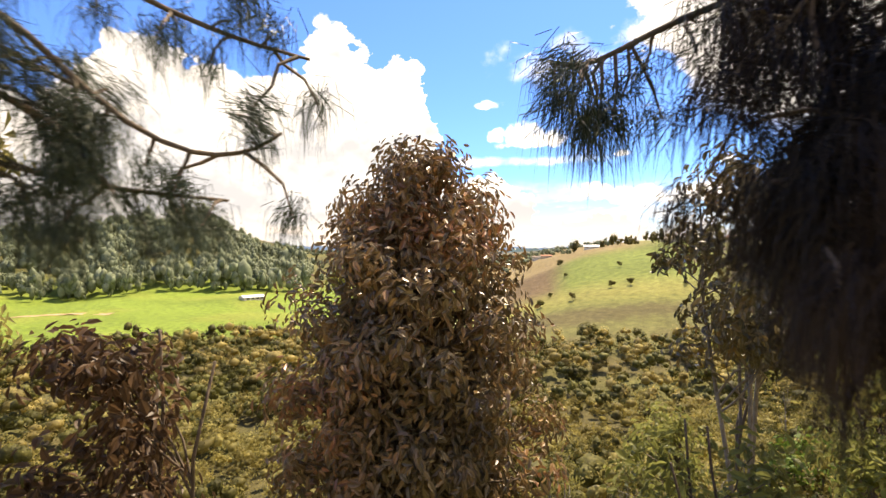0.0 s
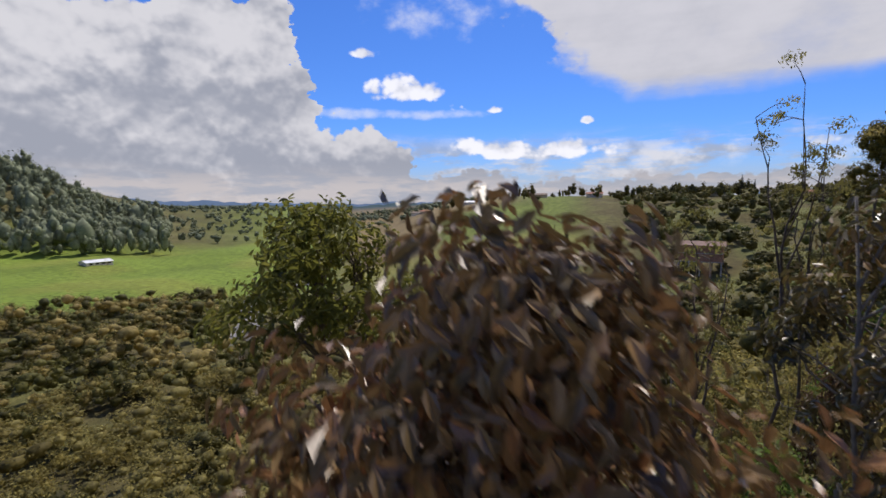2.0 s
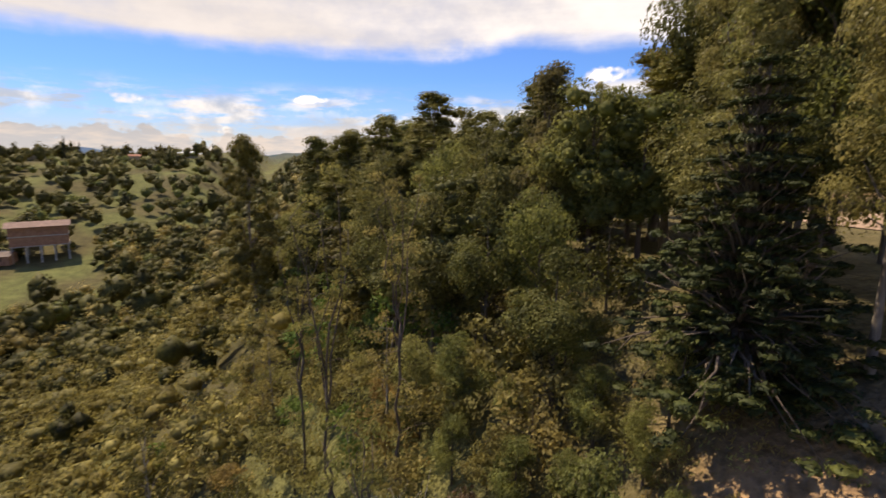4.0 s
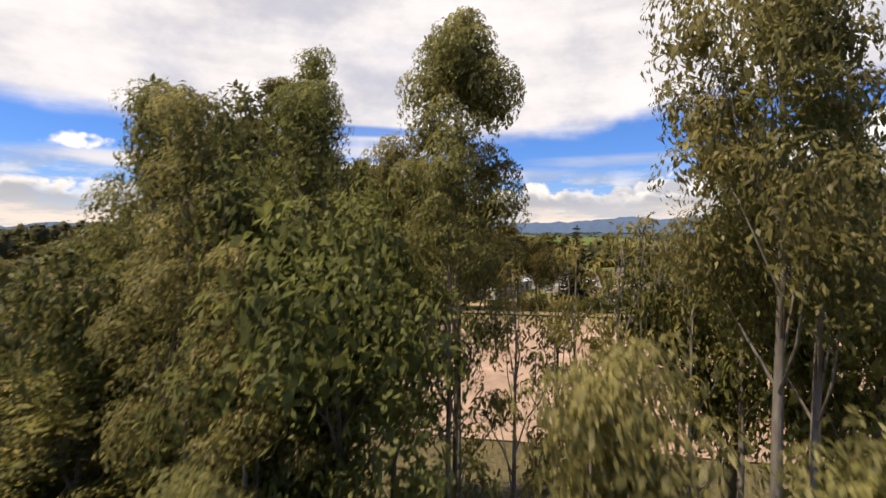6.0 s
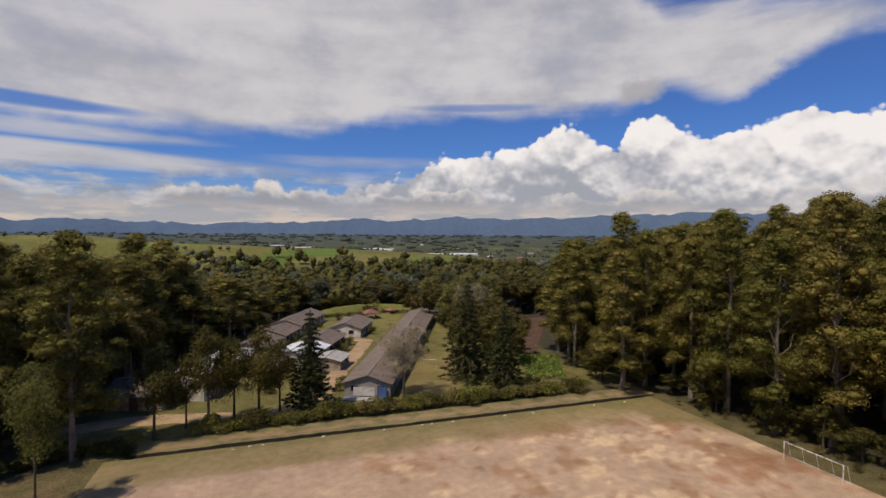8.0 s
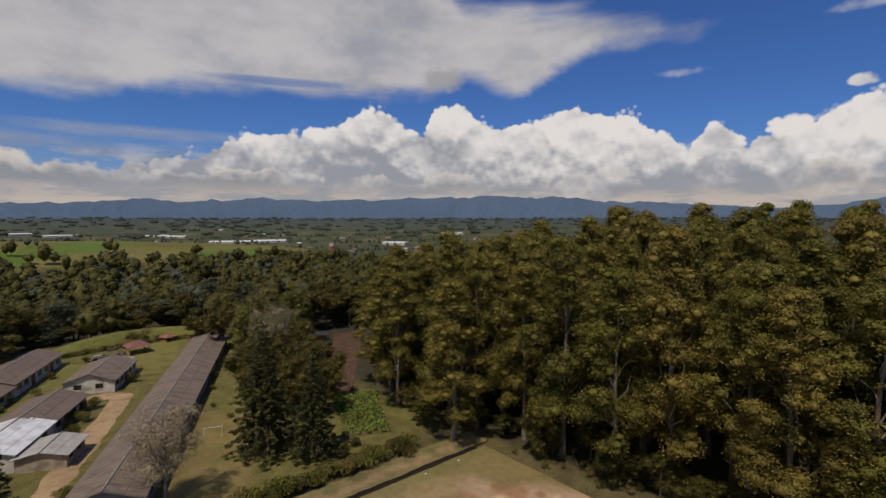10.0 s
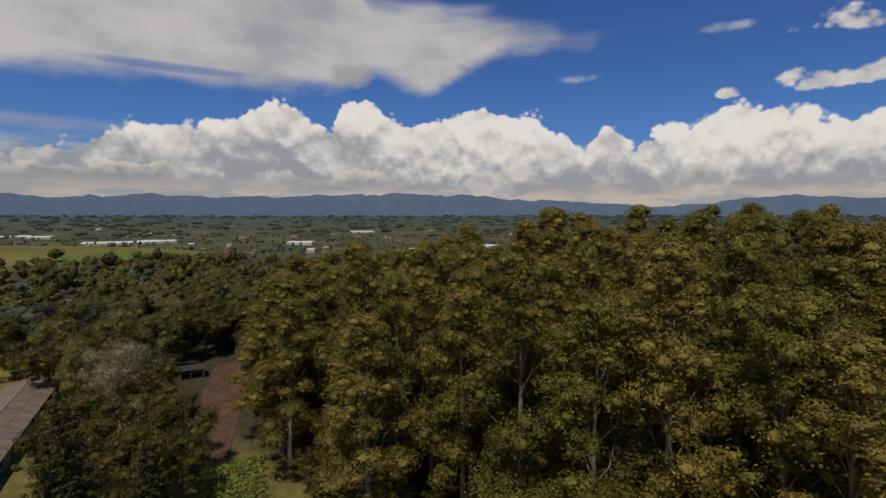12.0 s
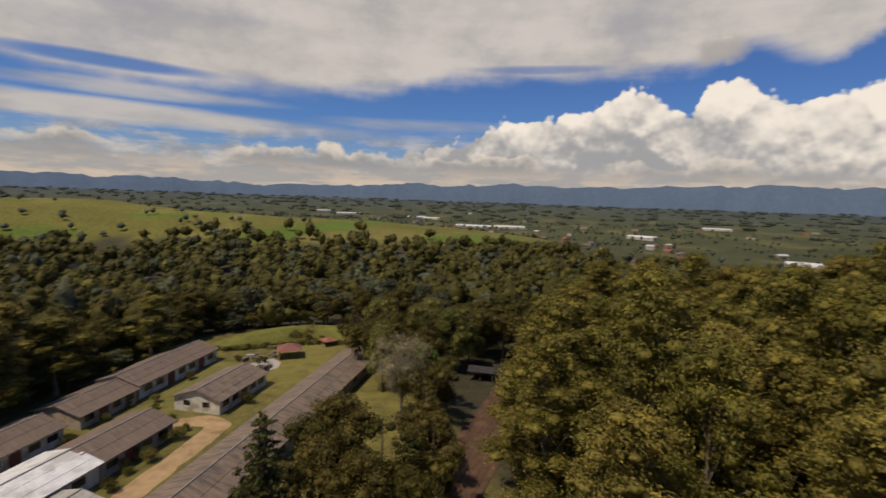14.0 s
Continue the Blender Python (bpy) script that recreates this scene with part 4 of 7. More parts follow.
def mid_keep(x, y):
    if inside(x, y, WOOD_NEAR) or inside(x, y, STAND) or (x < 112 and y < 215 and x > -60):
        return False
    if ridge_at(x, y) + 0.08 * float(ripple(x, y, 70, 79)) > 0.34:
        return float(ripple(x, y, 60, 61) + 0.5 * ripple(x, y, 23, 62)) > (0.45 if x > PLAIN[0] else 0.05)
    pa = math.degrees(math.atan2(-(x - PLAIN[0]), y - PLAIN[1]))
    if -114 < pa < -86 and math.hypot(x - PLAIN[0], y - PLAIN[1]) > 335:
        return float(ripple(x, y, 80, 61)) > 0.7
    if -60 < pa < -33 and math.hypot(x - PLAIN[0], y - PLAIN[1]) > 330:
        return float(ripple(x, y, 95, 63)) > -0.1
    return ripple(x, y, 240, 17) < 0.45 or y < 480


def canopy(name, label, pts, seed, mat, hmin, hmax, wide, lumps=7, cards=66, card=0.72):
    """Broad crowns that close up to a roof of leaves, far enough to be one: domes of uneven puffs with leafy fringes."""
    r = np.random.default_rng(seed)
    g = Geo()
    for x, y in pts:
        h = r.uniform(hmin, hmax) * (1.3 if r.random() < 0.1 else 1.0)
        w, z = wide * r.uniform(0.7, 1.35), gz(x, y)
        g.lump(r, np.array([x, y, z + h * 0.55]), np.array([w * 0.72, w * 0.72, h * 0.36]), 1, 0.08)
        for q in range(lumps):
            a, u, k = q * 2.4 + r.uniform(0, 1), math.sqrt((q + 0.3) / lumps), r.uniform(0.30, 0.46)
            c = np.array([x + math.cos(a) * w * u * 0.8, y + math.sin(a) * w * u * 0.8, z + h * (0.86 - 0.34 * u * u) + r.normal(0, 0.03) * h])
            e = np.array([w * k, w * k, w * k * 0.8])
            g.lump(r, c, e * 0.62, 1, 0.14)
            g.clump(r, c, e * 1.12, cards // lumps + 1, card, card * 0.55, 0.2, shell=0.4, jitter=0.7, upper=0.6)
    return tagged(part(name, g, mat, smooth=True), label, "woods", kind="stuff")


deep_tone = [float(ripple(x, y, 31, 64)) for x, y in deep]
canopy("near_woods", "dense dark broadleaf woodland behind the grass bank", [p for p, t in zip(deep, deep_tone) if t < 0.2], 72, M_BROAD, 12, 18, 5.2, 9, 420, 0.48)
canopy("near_woods", "grey-green spreading crowns in the woodland", [p for p, t in zip(deep, deep_tone) if t >= 0.2], 73, M_GREY, 11, 16, 5.0, 9, 420, 0.48)
mids = ring_points(3700, 118, 480, -108, 62, 41, mid_keep)
tone = [float(ripple(x, y, 55, 65) + 0.5 * ripple(x, y, 19, 66)) for x, y in mids]
canopy("valley_woods", "dense dark broadleaf woodland in the dip", [p for p, t in zip(mids, tone) if -0.4 < t < 0.1], 42, M_BROAD, 9, 15, 5.4)
canopy("valley_woods", "olive green trees mixed into the woodland", [p for p, t in zip(mids, tone) if t >= 0.1], 46, M_WOODLIGHT, 8, 14, 4.8)
canopy("valley_woods", "grey-green broad crowns in the woodland", [p for p, t in zip(mids, tone) if t <= -0.4], 49, M_GREY, 8, 13, 5.0)
groups = lambda x, y: mid_keep(x, y) and float(ripple(x, y, 130, 12) + 0.6 * ripple(x, y, 37, 13)) > 0.1
canopy("plain_woods", "hedgerows and copses scattered over the plain", ring_points(6400, 470, 1300, -108, 60, 47, groups), 48, M_HAZE_BLUE, 3.5, 8.5, 3.4, 4, 14, 1.2)
canopy("distant_woods", "distant copses on the farmland plain", ring_points(2600, 1200, 3200, -108, 60, 43, lambda x, y: float(ripple(x, y, 310, 12)) > -0.05), 44, M_HAZE_BLUE, 4, 9, 15, 3, 4, 4.0)


RIVER = [(-51, -131), (-62, -143), (-74, -160), (-80, -178), (-92, -192), (-106, -198), (-122, -201), (-140, -212), (-150, -226)]


def open_ground(x, y):
    """Away from the river's banks, the stream and the brick house's clearing."""
    if min(math.hypot(x - a, y - b) for a, b in RIVER) < 11 or min(math.hypot(x + 62, y + 51), math.hypot(x + 55, y + 48)) < 3.5:
        return False
    return not (-187 < x < -140 and abs(y + 50 - (x + 186) * 0.25) < 14)


def off_pasture(x, y):
    """Thicket ground: open, and short of the foot of the grass hill."""
    r, a = math.hypot(x - HOME[0], y - HOME[1]), math.degrees(math.atan2(-(x - HOME[0]), y - HOME[1]))
    return open_ground(x, y) and not (r > 172 and 106 < a < 146)


def from_home(n, r0, r1, a0, a1, seed, keep=None):
    return ring_points(n, r0, r1, a0, a1, seed, keep or open_ground, HOME)


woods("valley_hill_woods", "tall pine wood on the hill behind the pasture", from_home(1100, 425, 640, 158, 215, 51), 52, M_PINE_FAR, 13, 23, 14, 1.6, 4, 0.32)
canopy("hillside_woods", "bushy woodland on the slope across the valley", from_home(720, 95, 420, 38, 108, 53, lambda x, y: ripple(x, y, 60, 2) < 0.5 and open_ground(x, y)), 54, M_WOODLIGHT, 4, 9, 3.6, 6, 110, 0.62)
canopy("hillside_woods", "lighter green bushes on the slope across the valley", from_home(300, 95, 400, 60, 110, 153), 154, M_LIME_DULL, 3, 6, 2.8, 5, 100, 0.55)
canopy("hillside_woods", "dark trees on the slope across the valley", from_home(240, 110, 420, 45, 110, 253), 254, M_BROAD, 6, 12, 3.4, 6, 110, 0.6)
woods("valley_thicket", "low brownish thicket on the slope", from_home(420, 44, 112, 84, 200, 55), 56, M_DRY, 2.0, 5.4, 48, 0.42, 5, 0.70, False, 1, 0.45)
woods("valley_thicket", "olive thicket on the slope", from_home(480, 38, 112, 66, 200, 57), 58, M_SCRUB, 2.0, 5.6, 48, 0.42, 5, 0.70, False, 1, 0.45)
woods("valley_thicket", "brownish thicket along the valley floor", from_home(800, 108, 214, 86, 200, 155, off_pasture), 156, M_WOODLIGHT, 2.8, 6.0, 22, 0.58, 4, 0.62, False)
woods("valley_thicket", "olive thicket along the valley floor", from_home(800, 108, 208, 72, 200, 157, off_pasture), 158, M_SCRUB, 2.8, 6.5, 22, 0.58, 4, 0.62, False)
woods("valley_thicket", "dark green trees scattered in the thicket", from_home(380, 50, 214, 80, 200, 255, off_pasture), 256, M_BROAD, 3.5, 7.5, 60, 0.4, 5, 0.5, False)
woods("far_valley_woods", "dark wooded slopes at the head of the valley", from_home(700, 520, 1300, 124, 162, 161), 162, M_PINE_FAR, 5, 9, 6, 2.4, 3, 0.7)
woods("crest_trees", "small trees along the far hill crest", from_home(130, 380, 440, 62, 128, 59), 60, M_BROAD, 4, 11, 10, 1.2, 3, 0.4)

# scrub on the slope
count = 0
for x, y in scatter([(20, -12), (2, -5), (-14, 3), (-34, 8), (-44, -14), (-34, -40), (0, -48), (30, -34), (26, -10)], 2.55, 6):
    if math.hypot(x - 9.6, y + 10.2) < 2.6 or math.hypot(x - 12, y + 7) < 3.6 or (math.hypot(x - 5.6, y + 16.6) < 2.5) or count > 290:
        continue
    count += 1
    plant(SCRUB[rng.choice(5, p=[0.3, 0.2, 0.2, 0.2, 0.1])], x, y, rng.uniform(0.55, 1.1), rng.uniform(0, 6.28), group="hillside scrub")
for x, y in scatter([(12, -22), (-8, -8), (-30, 2), (-44, -14), (-30, -44), (10, -44)], 8.0, 7):
    plant(SLIM[rng.integers(3)], x, y, rng.uniform(0.6, 1.15), rng.uniform(0, 6.28), group="slender trees on the slope")
# undergrowth of the slope
r = np.random.default_rng(61)
for label, mat, n, tall in (("tangled yellow-green undergrowth on the slope", M_LIME_DULL, 900, 0.9), ("dry brown undergrowth on the slope", M_DRY, 1000, 0.7), ("olive undergrowth on the slope", M_SCRUB, 1100, 1.1)):
    g = Geo()
    for q in range(n):
        dist, a = 3.0 + 36 * r.random() ** 0.8, radians(r.uniform(70, 205))
        x, y = 12.5 - math.sin(a) * dist, -6 + math.cos(a) * dist
        k = r.uniform(0.5, 1.2) * tall
        g.clump(r, np.array([x, y, gz(x, y) + 0.35 * k]), np.array([k * 0.7, k * 0.7, k * 0.6]), 26, 0.16, 0.05, -0.3, shell=0.8, jitter=0.9, upper=0.8)
    tagged(part("undergrowth", g, mat), label, "undergrowth", kind="stuff")
# trees on the near edge of the plateau
for x, y, top, q in ((-0.8, 11.4, 17.4, 3), (-3.6, 17.2, 19.0, 1), (-4.8, 10.2, 19.2, 1), (-7.2, 8.6, 18.6, 2), (-8.2, 20, 23.6, 0), (6.5, 8.1, 22.8, 3), (7.6, 8.6, 21.0, 3),
                     (9.2, 14.8, 17.7, 3), (8.4, 12.6, 18.2, 3), (-11, 12.5, 20, 1), (12, 14, 18, 0), (-6.5, 13.5, 17.5, 2), (-5.2, 7.4, 14.6, 2), (10.4, 7.6, 18.5, 3)):
    s = (top - gz(x, y)) / 20.0
    plant(YOUNG[q], x, y, max(s, 0.85), rng.uniform(0, 6.28), group="young eucalyptus by the pitch", sz=s)
for x, y in scatter([(-9, 3), (-16, -3), (-40, -4), (-72, -2), (-78, 22), (-40, 30), (-13, 26)], 5.6, 8):
    u = rng.random()
    far = min(1.0, (-x - 5) / 40)
    if u < 0.14:
        plant(YOUNG[rng.integers(3)], x, y, rng.uniform(0.8, 1.1), rng.uniform(0, 6.28), group="trees on the rim", sz=rng.uniform(0.5, 0.68))
    else:
        plant(FOREST[rng.choice([0, 5, 6, 5])], x, y, rng.uniform(0.65, 0.95), rng.uniform(0, 6.28), group="trees on the rim", sz=rng.uniform(0.55, 0.9))
for x, y in scatter([(79, 24), (79, 80), (70, 90), (90, 130), (96, 130), (84, 90), (86, 30)], 5.0, 14):
    plant(FOREST[rng.integers(3)], x, y, rng.uniform(0.5, 0.75), rng.uniform(0, 6.28), group="understorey at the wood's edge", sz=rng.uniform(0.35, 0.7))
for x, y in scatter([(-4, -3), (-12, -7), (-40, -8), (-70, -4), (-60, 8), (-14, 4), (-5, 3)], 3.6, 18):
    plant(SCRUB[rng.choice([0, 1, 3, 4])], x, y, rng.uniform(0.9, 1.5), rng.uniform(0, 6.28), group="scrub under the rim trees")
def make_rim(q):
    rng = np.random.default_rng(860 + q)
    return tree("olive_tree", 870 + q, ("leafy olive-green tree on the rim of the slope", "leafy olive-green tree on the rim of the slope", "light green leafy shrub under the rim", "feathery dark green tree beside the hedge")[q], "tree", M_BARK, (M_RIM, M_RIM_DARK, M_LIME_DULL, M_BROAD)[q], 13.0, 0.18,
                round_clumps(rng, 13.0, 15, 2.7, 0.28 if q < 2 else 0.10, 1.2, 2.0, 0.95), 420, 0.24, 0.10, droop=0.5, core=0, jitter=0.6)


RIM = variants(4, make_rim)
for x, y, top in ((-3.7, -3.9, -1.4), (-1.5, -4.2, -1.6), (-6.3, -2.8, -0.4), (-6.7, -5, -2.8), (-1.9, -2.6, 0.2), (-8, -6.8, -4.4), (-10, -5.2, -2.2), (-4.5, -6.5, -3.6), (0.4, -5.6, -2.6), (-12.5, -6, -3), (-2.6, -6.0, -3.2)):
    k = (top - gz(x, y)) / 13.0
    plant(RIM[2], x, y, 1.25 * k, rng.uniform(0, 6.28), group="light green shrubs under the rim", sz=k * 1.15)
for x, y, top in ((-7.4, 12.6, 18.9), (-4.6, 9.0, 17.8), (-9.2, 11.0, 18.6), (-5.6, 14.5, 18.2), (-2.9, 7.8, 15.2), (10.8, 11.0, 17.6), 
                  (-13, 2.5, 7.6), (-17, 1.0, 7.2), (-9.5, -1.5, 4.6), (-12, -2.5, 3.6), (-21, 0.5, 7.0), (-15.5, -3.5, 3.4), (-19, -4, 3.0), (-25, -2, 5.5), (-6.5, -3.2, 2.0)):
    k = (top - gz(x, y)) / 13.0
    plant(RIM[rng.integers(2)], x, y, 0.9 * max(0.62, min(k, 1.15)), rng.uniform(0, 6.28), group="olive trees on the rim", sz=k)
DRYTREE = tree("dry_tree", 777, "tall thin tree with dull brown drying leaves", "tree", M_BARK, M_DRY_TREE, 13.5, 0.14, euc_crown(np.random.default_rng(778), 13.5, 20, 1.5, 0.15, 0.7, 1.2), 260, 0.22, 0.07, droop=0.8, core=0)
for x, y, top in ((-13.6, 2.8, 10.6), (-12.4, 5.0, 8.8), (-16.5, 5.5, 8.0)):
    k = (top - gz(x, y)) / 13.5
    plant(DRYTREE, x, y, 1.25 * k, rng.uniform(0, 6.28), sz=k, group="drying trees on the rim")
for x, y, top, k in ((-34.5, 2.2, 9.3, 0.80), (-32.5, 6.2, 11.3, 0.84), (-27.7, 8.3, 9.4, 0.80), (-21.5, 9.5, 11.4, 0.85), (-14.7, 13.1, 12.4, 0.95), (-52.6, -6.9, 8.0, 0.76), (-46.1, -0.5, 7.8, 0.76), (-40, 1, 8.2, 0.80), (-24, 12, 10.5, 0.85), (-11.5, 10, 11.0, 0.85)):
    plant(EUC[rng.integers(6)], x, y, k, rng.uniform(0, 6.28), group="eucalyptus on the rim", sz=(top - gz(x, y)) / 31.0)
for x, y, k in ((1.2, 13.4, 1.75), (3.4, 14.2, 1.85), (-0.6, 13.0, 1.7), (5.6, 13.8, 1.95), (2.4, 11.8, 1.55), (4.4, 12.6, 1.9), (6.6, 12.8, 1.9), (3.0, 16.0, 1.8)):
    plant(SLIM[rng.integers(3)], x, y, 1.35, rng.uniform(0, 6.28), group="slender trees by the pitch", sz=k)
for x, y, s in ((-3.0, 2.0, 0.62), (1.6, 1.0, 0.72), (3.4, 0.4, 0.70)):
    plant(YOUNG[rng.integers(3)], x, y, 0.75, rng.uniform(0, 6.28), group="young eucalyptus by the pitch", sz=s)
plant(CONE[1], -0.9, -1.3, 0.74, 1.0, sz=0.52)
for x, y, top in ((-2.4, 3.6, 8.8), (1.2, 4.6, 9.4), (-5.0, 3.2, 8.4), (3.6, 3.4, 8.0)):
    k = (top - gz(x, y)) / 13.0
    plant(RIM[1], x, y, 0.8, rng.uniform(0, 6.28), group="olive trees on the rim", sz=k)
# the dense tree at the pitch's corner and the tall one behind it
r = np.random.default_rng(91)
dome = [(0, 0, 22.2, 1.0, 1.0), (0.5, 0.3, 21.3, 1.3, 1.2), (-0.6, 0.2, 21.2, 1.3, 1.2), (0.1, -0.6, 21.0, 1.3, 1.2), (0.2, 0.7, 20.6, 1.4, 1.3), (0.8, -0.3, 19.9, 1.4, 1.3), (-0.9, -0.3, 19.8, 1.4, 1.3)]
dome += [(1.7 * math.cos(q * 2.4) * r.uniform(0.6, 1.1), 1.7 * math.sin(q * 2.4) * r.uniform(0.6, 1.1), 19.2 - q * 0.75, r.uniform(1.1, 1.6), r.uniform(1.0, 1.5)) for q in range(10)]
CORNER = tree("young_eucalyptus_tree", 792, "dense domed young eucalyptus with drooping leaves", "tree", M_PALE_BARK, M_EUC_YOUNG, 22.6, 0.2, dome, 1500, 0.17, 0.07, droop=0.9, core=0, jitter=0.6)
plant(CORNER, -0.9, 15.6, 1.02, 0.0)
for x, y, k, z in ((-25.5, 56, 1.55, 1.10), (-32, 60, 1.5, 1.0), (-30, 49, 1.4, 0.9), (-22, 63, 1.3, 0.85)):
    plant(EUC[rng.integers(6)], x, y, k, rng.uniform(0, 6.28), group="trees behind the pitch", sz=z)
for x, y, top in ((-6.2, 17.5, 19.5), (-9.5, 15.0, 19.6), (-12, 18, 20.5), (-7.8, 20.5, 20.0), (8.8, 14.5, 18.4)):
    k = (top - gz(x, y)) / 13.0
    plant(RIM[rng.integers(2)], x, y, 0.9 * min(k, 1.2), rng.uniform(0, 6.28), group="olive trees on the rim", sz=k)
# trees about the houses
for x, y, s, q in ((50.6, 105.6, 1.06, 0), (55.2, 98.4, 0.84, 1), (17.6, 99.4, 0.86, 1)):
    plant(CONE[q], x, y, s * 1.08, rng.uniform(0, 6.28), sz=s)
for x, y, s in ((5.8, 99.2, 1.2), (2.1, 97.6, 1.36), (-5.0, 96.6, 1.2), (9.4, 98.8, 1.32), (12.8, 100.2, 1.1), (-1.0, 99.5, 0.9)):
    plant(RIM[3], x, y, s, rng.uniform(0, 6.28), group="feathery trees beside the hedge")
for x, y, s in ((57, 118, 1.15), (61, 113, 1.1), (64, 119, 1.1), (60, 125, 1.3), (72, 127, 1.1), (75, 139, 1.1), (66, 112, 0.9), (80, 146, 1.0), (56, 124, 1.1), (71, 120, 1.0)):
    plant(FOREST[rng.integers(3)], x, y, s, rng.uniform(0, 6.28), group="trees among the houses")
plant(EUC[2], -13.9, 93.4, 1.3, 0.3, group="trees behind the pitch", sz=0.98)
plant(RIM[0], -14.2, 79.8, 0.85, 0.3, group="trees behind the pitch", sz=1.3)
plant(EUC[4], -25, 91, 1.2, 1.3, group="trees behind the pitch", sz=0.8)
for x, y in scatter([(-44, 94), (-24, 94), (-17, 104), (-16, 116), (-8, 132), (4, 152), (14, 176), (26, 196), (8, 178), (-12, 158), (-36, 134), (-60, 112)], 6.2, 15):
    if rng.random() < 0.6:
        plant(EUC[rng.integers(6)], x, y, rng.uniform(1.3, 1.55), rng.uniform(0, 6.28), group="trees behind the pitch", sz=rng.uniform(0.75, 0.98) if x < -4 else rng.uniform(0.5, 0.65))
    else:
        plant(FOREST[rng.choice([0, 1, 2, 4, 5, 6])], x, y, rng.uniform(1.0, 1.5), rng.uniform(0, 6.28), group="trees behind the pitch")
LIMETREE = tree("green_tree", 885, "bright lime-green leafy tree", "tree", M_BARK, M_LIME, 13.0, 0.2, round_clumps(np.random.default_rng(886), 13.0, 13, 3.2, 0.15, 1.3, 2.2), 560, 0.26, 0.14, droop=0.2, core=0.5, jitter=0.8, subs=6)
plant(LIMETREE, -28.9, 101, 1.45, 0.4)
plant(LIMETREE, 80, 152, 1.0, 2.4)
for x, y, k in ((79, 178, 1.2), (85, 171, 1.3), (75, 168, 1.2), (91, 168, 1.3), (82, 163, 1.1), (70, 172, 1.1), (72, 160, 1.2), (96, 172, 1.3), (88, 180, 1.3), (77, 187, 1.2), (70, 183, 1.0)):
    plant(FOREST[rng.choice([0, 1, 2, 5])], x, y, k, rng.uniform(0, 6.28), group="trees among the houses")
plant(FOREST[0], 72.7, 201.5, 0.55, 0.6, group="trees among the houses", sz=0.5)
plant(SCRUB[3], 58.5, 200.4, 1.7, 1.2, group="bushes on the grass bank")
plant(SCRUB[1], 55.6, 199.8, 1.3, 0.2, group="bushes on the grass bank")
plant(BARE[0], 34.8, 100.6, 1.25, 0.5)
plant(BARE[1], 72.5, 145, 1.5, 1.5)


# ---- the pitch ----
def painted(me, name, colours):
    at = me.color_attributes.new(name, "FLOAT_COLOR", "POINT")
    at.data.foreach_set("color", np.concatenate([colours, np.ones((len(colours), 1))], 1).ravel().astype(np.float32))


def pitch_world(a, b):
    return PITCH[0] + a * math.cos(PA) - b * math.sin(PA), PITCH[1] + a * math.sin(PA) + b * math.cos(PA)


def slab(name, label, a0, a1, b0, b1, top, depth, step, mat, cover, wobble=0.0):
    """A level sheet of earth in the pitch's own directions, with edges that go down."""
    na, nb = int((a1 - a0) / step) + 1, int((b1 - b0) / step) + 1
    a, b = np.meshgrid(np.linspace(a0, a1, na), np.linspace(b0, b1, nb), indexing="ij")
    z = top + 0.03 * ripple(a, b, 9, 3) + wobble * ripple(a, b, 31, 5)
    wx, wy = pitch_world(a, b)
    if wobble:
        edge = (np.minimum(b - b0, b1 - b) < 0.01)
        wy = wy + edge * (0.16 * ripple(a, b * 0, 5, 8) + 0.16 * ripple(a, b * 0, 17, 9))
    v = np.stack([wx, wy, z], -1)
    kk, ii = np.meshgrid(np.arange(na - 1), np.arange(nb - 1), indexing="ij")
    g = Geo().add(v.reshape(-1, 3), np.stack([kk * nb + ii, (kk + 1) * nb + ii, (kk + 1) * nb + ii + 1, kk * nb + ii + 1], -1).reshape(-1, 4))
    ring = [(q, 0) for q in range(na)] + [(na - 1, q) for q in range(1, nb)] + [(q, nb - 1) for q in range(na - 2, -1, -1)] + [(0, q) for q in range(nb - 2, 0, -1)]
    m = len(ring)
    low = np.array([v[q] for q in ring] + [v[q] - (0, 0, depth) for q in ring])
    base = g.n
    g.add(low, np.zeros((0, 4), int))
    g.f.extend([[base + q, base + m + q, base + m + (q + 1) % m, base + (q + 1) % m] for q in range(m)])
    me = g.mesh(name, True)
    c = cover(a, b).reshape(-1, 3)
    # the edges that go down are a darker brown than the top
    painted(me, "cover", np.concatenate([c, np.zeros((2 * len(ring), 3)) + (0.075, 0.056, 0.038)]))
    me.materials.append(mat)
    return tagged(new(name, me), label, "ground", kind="structure")


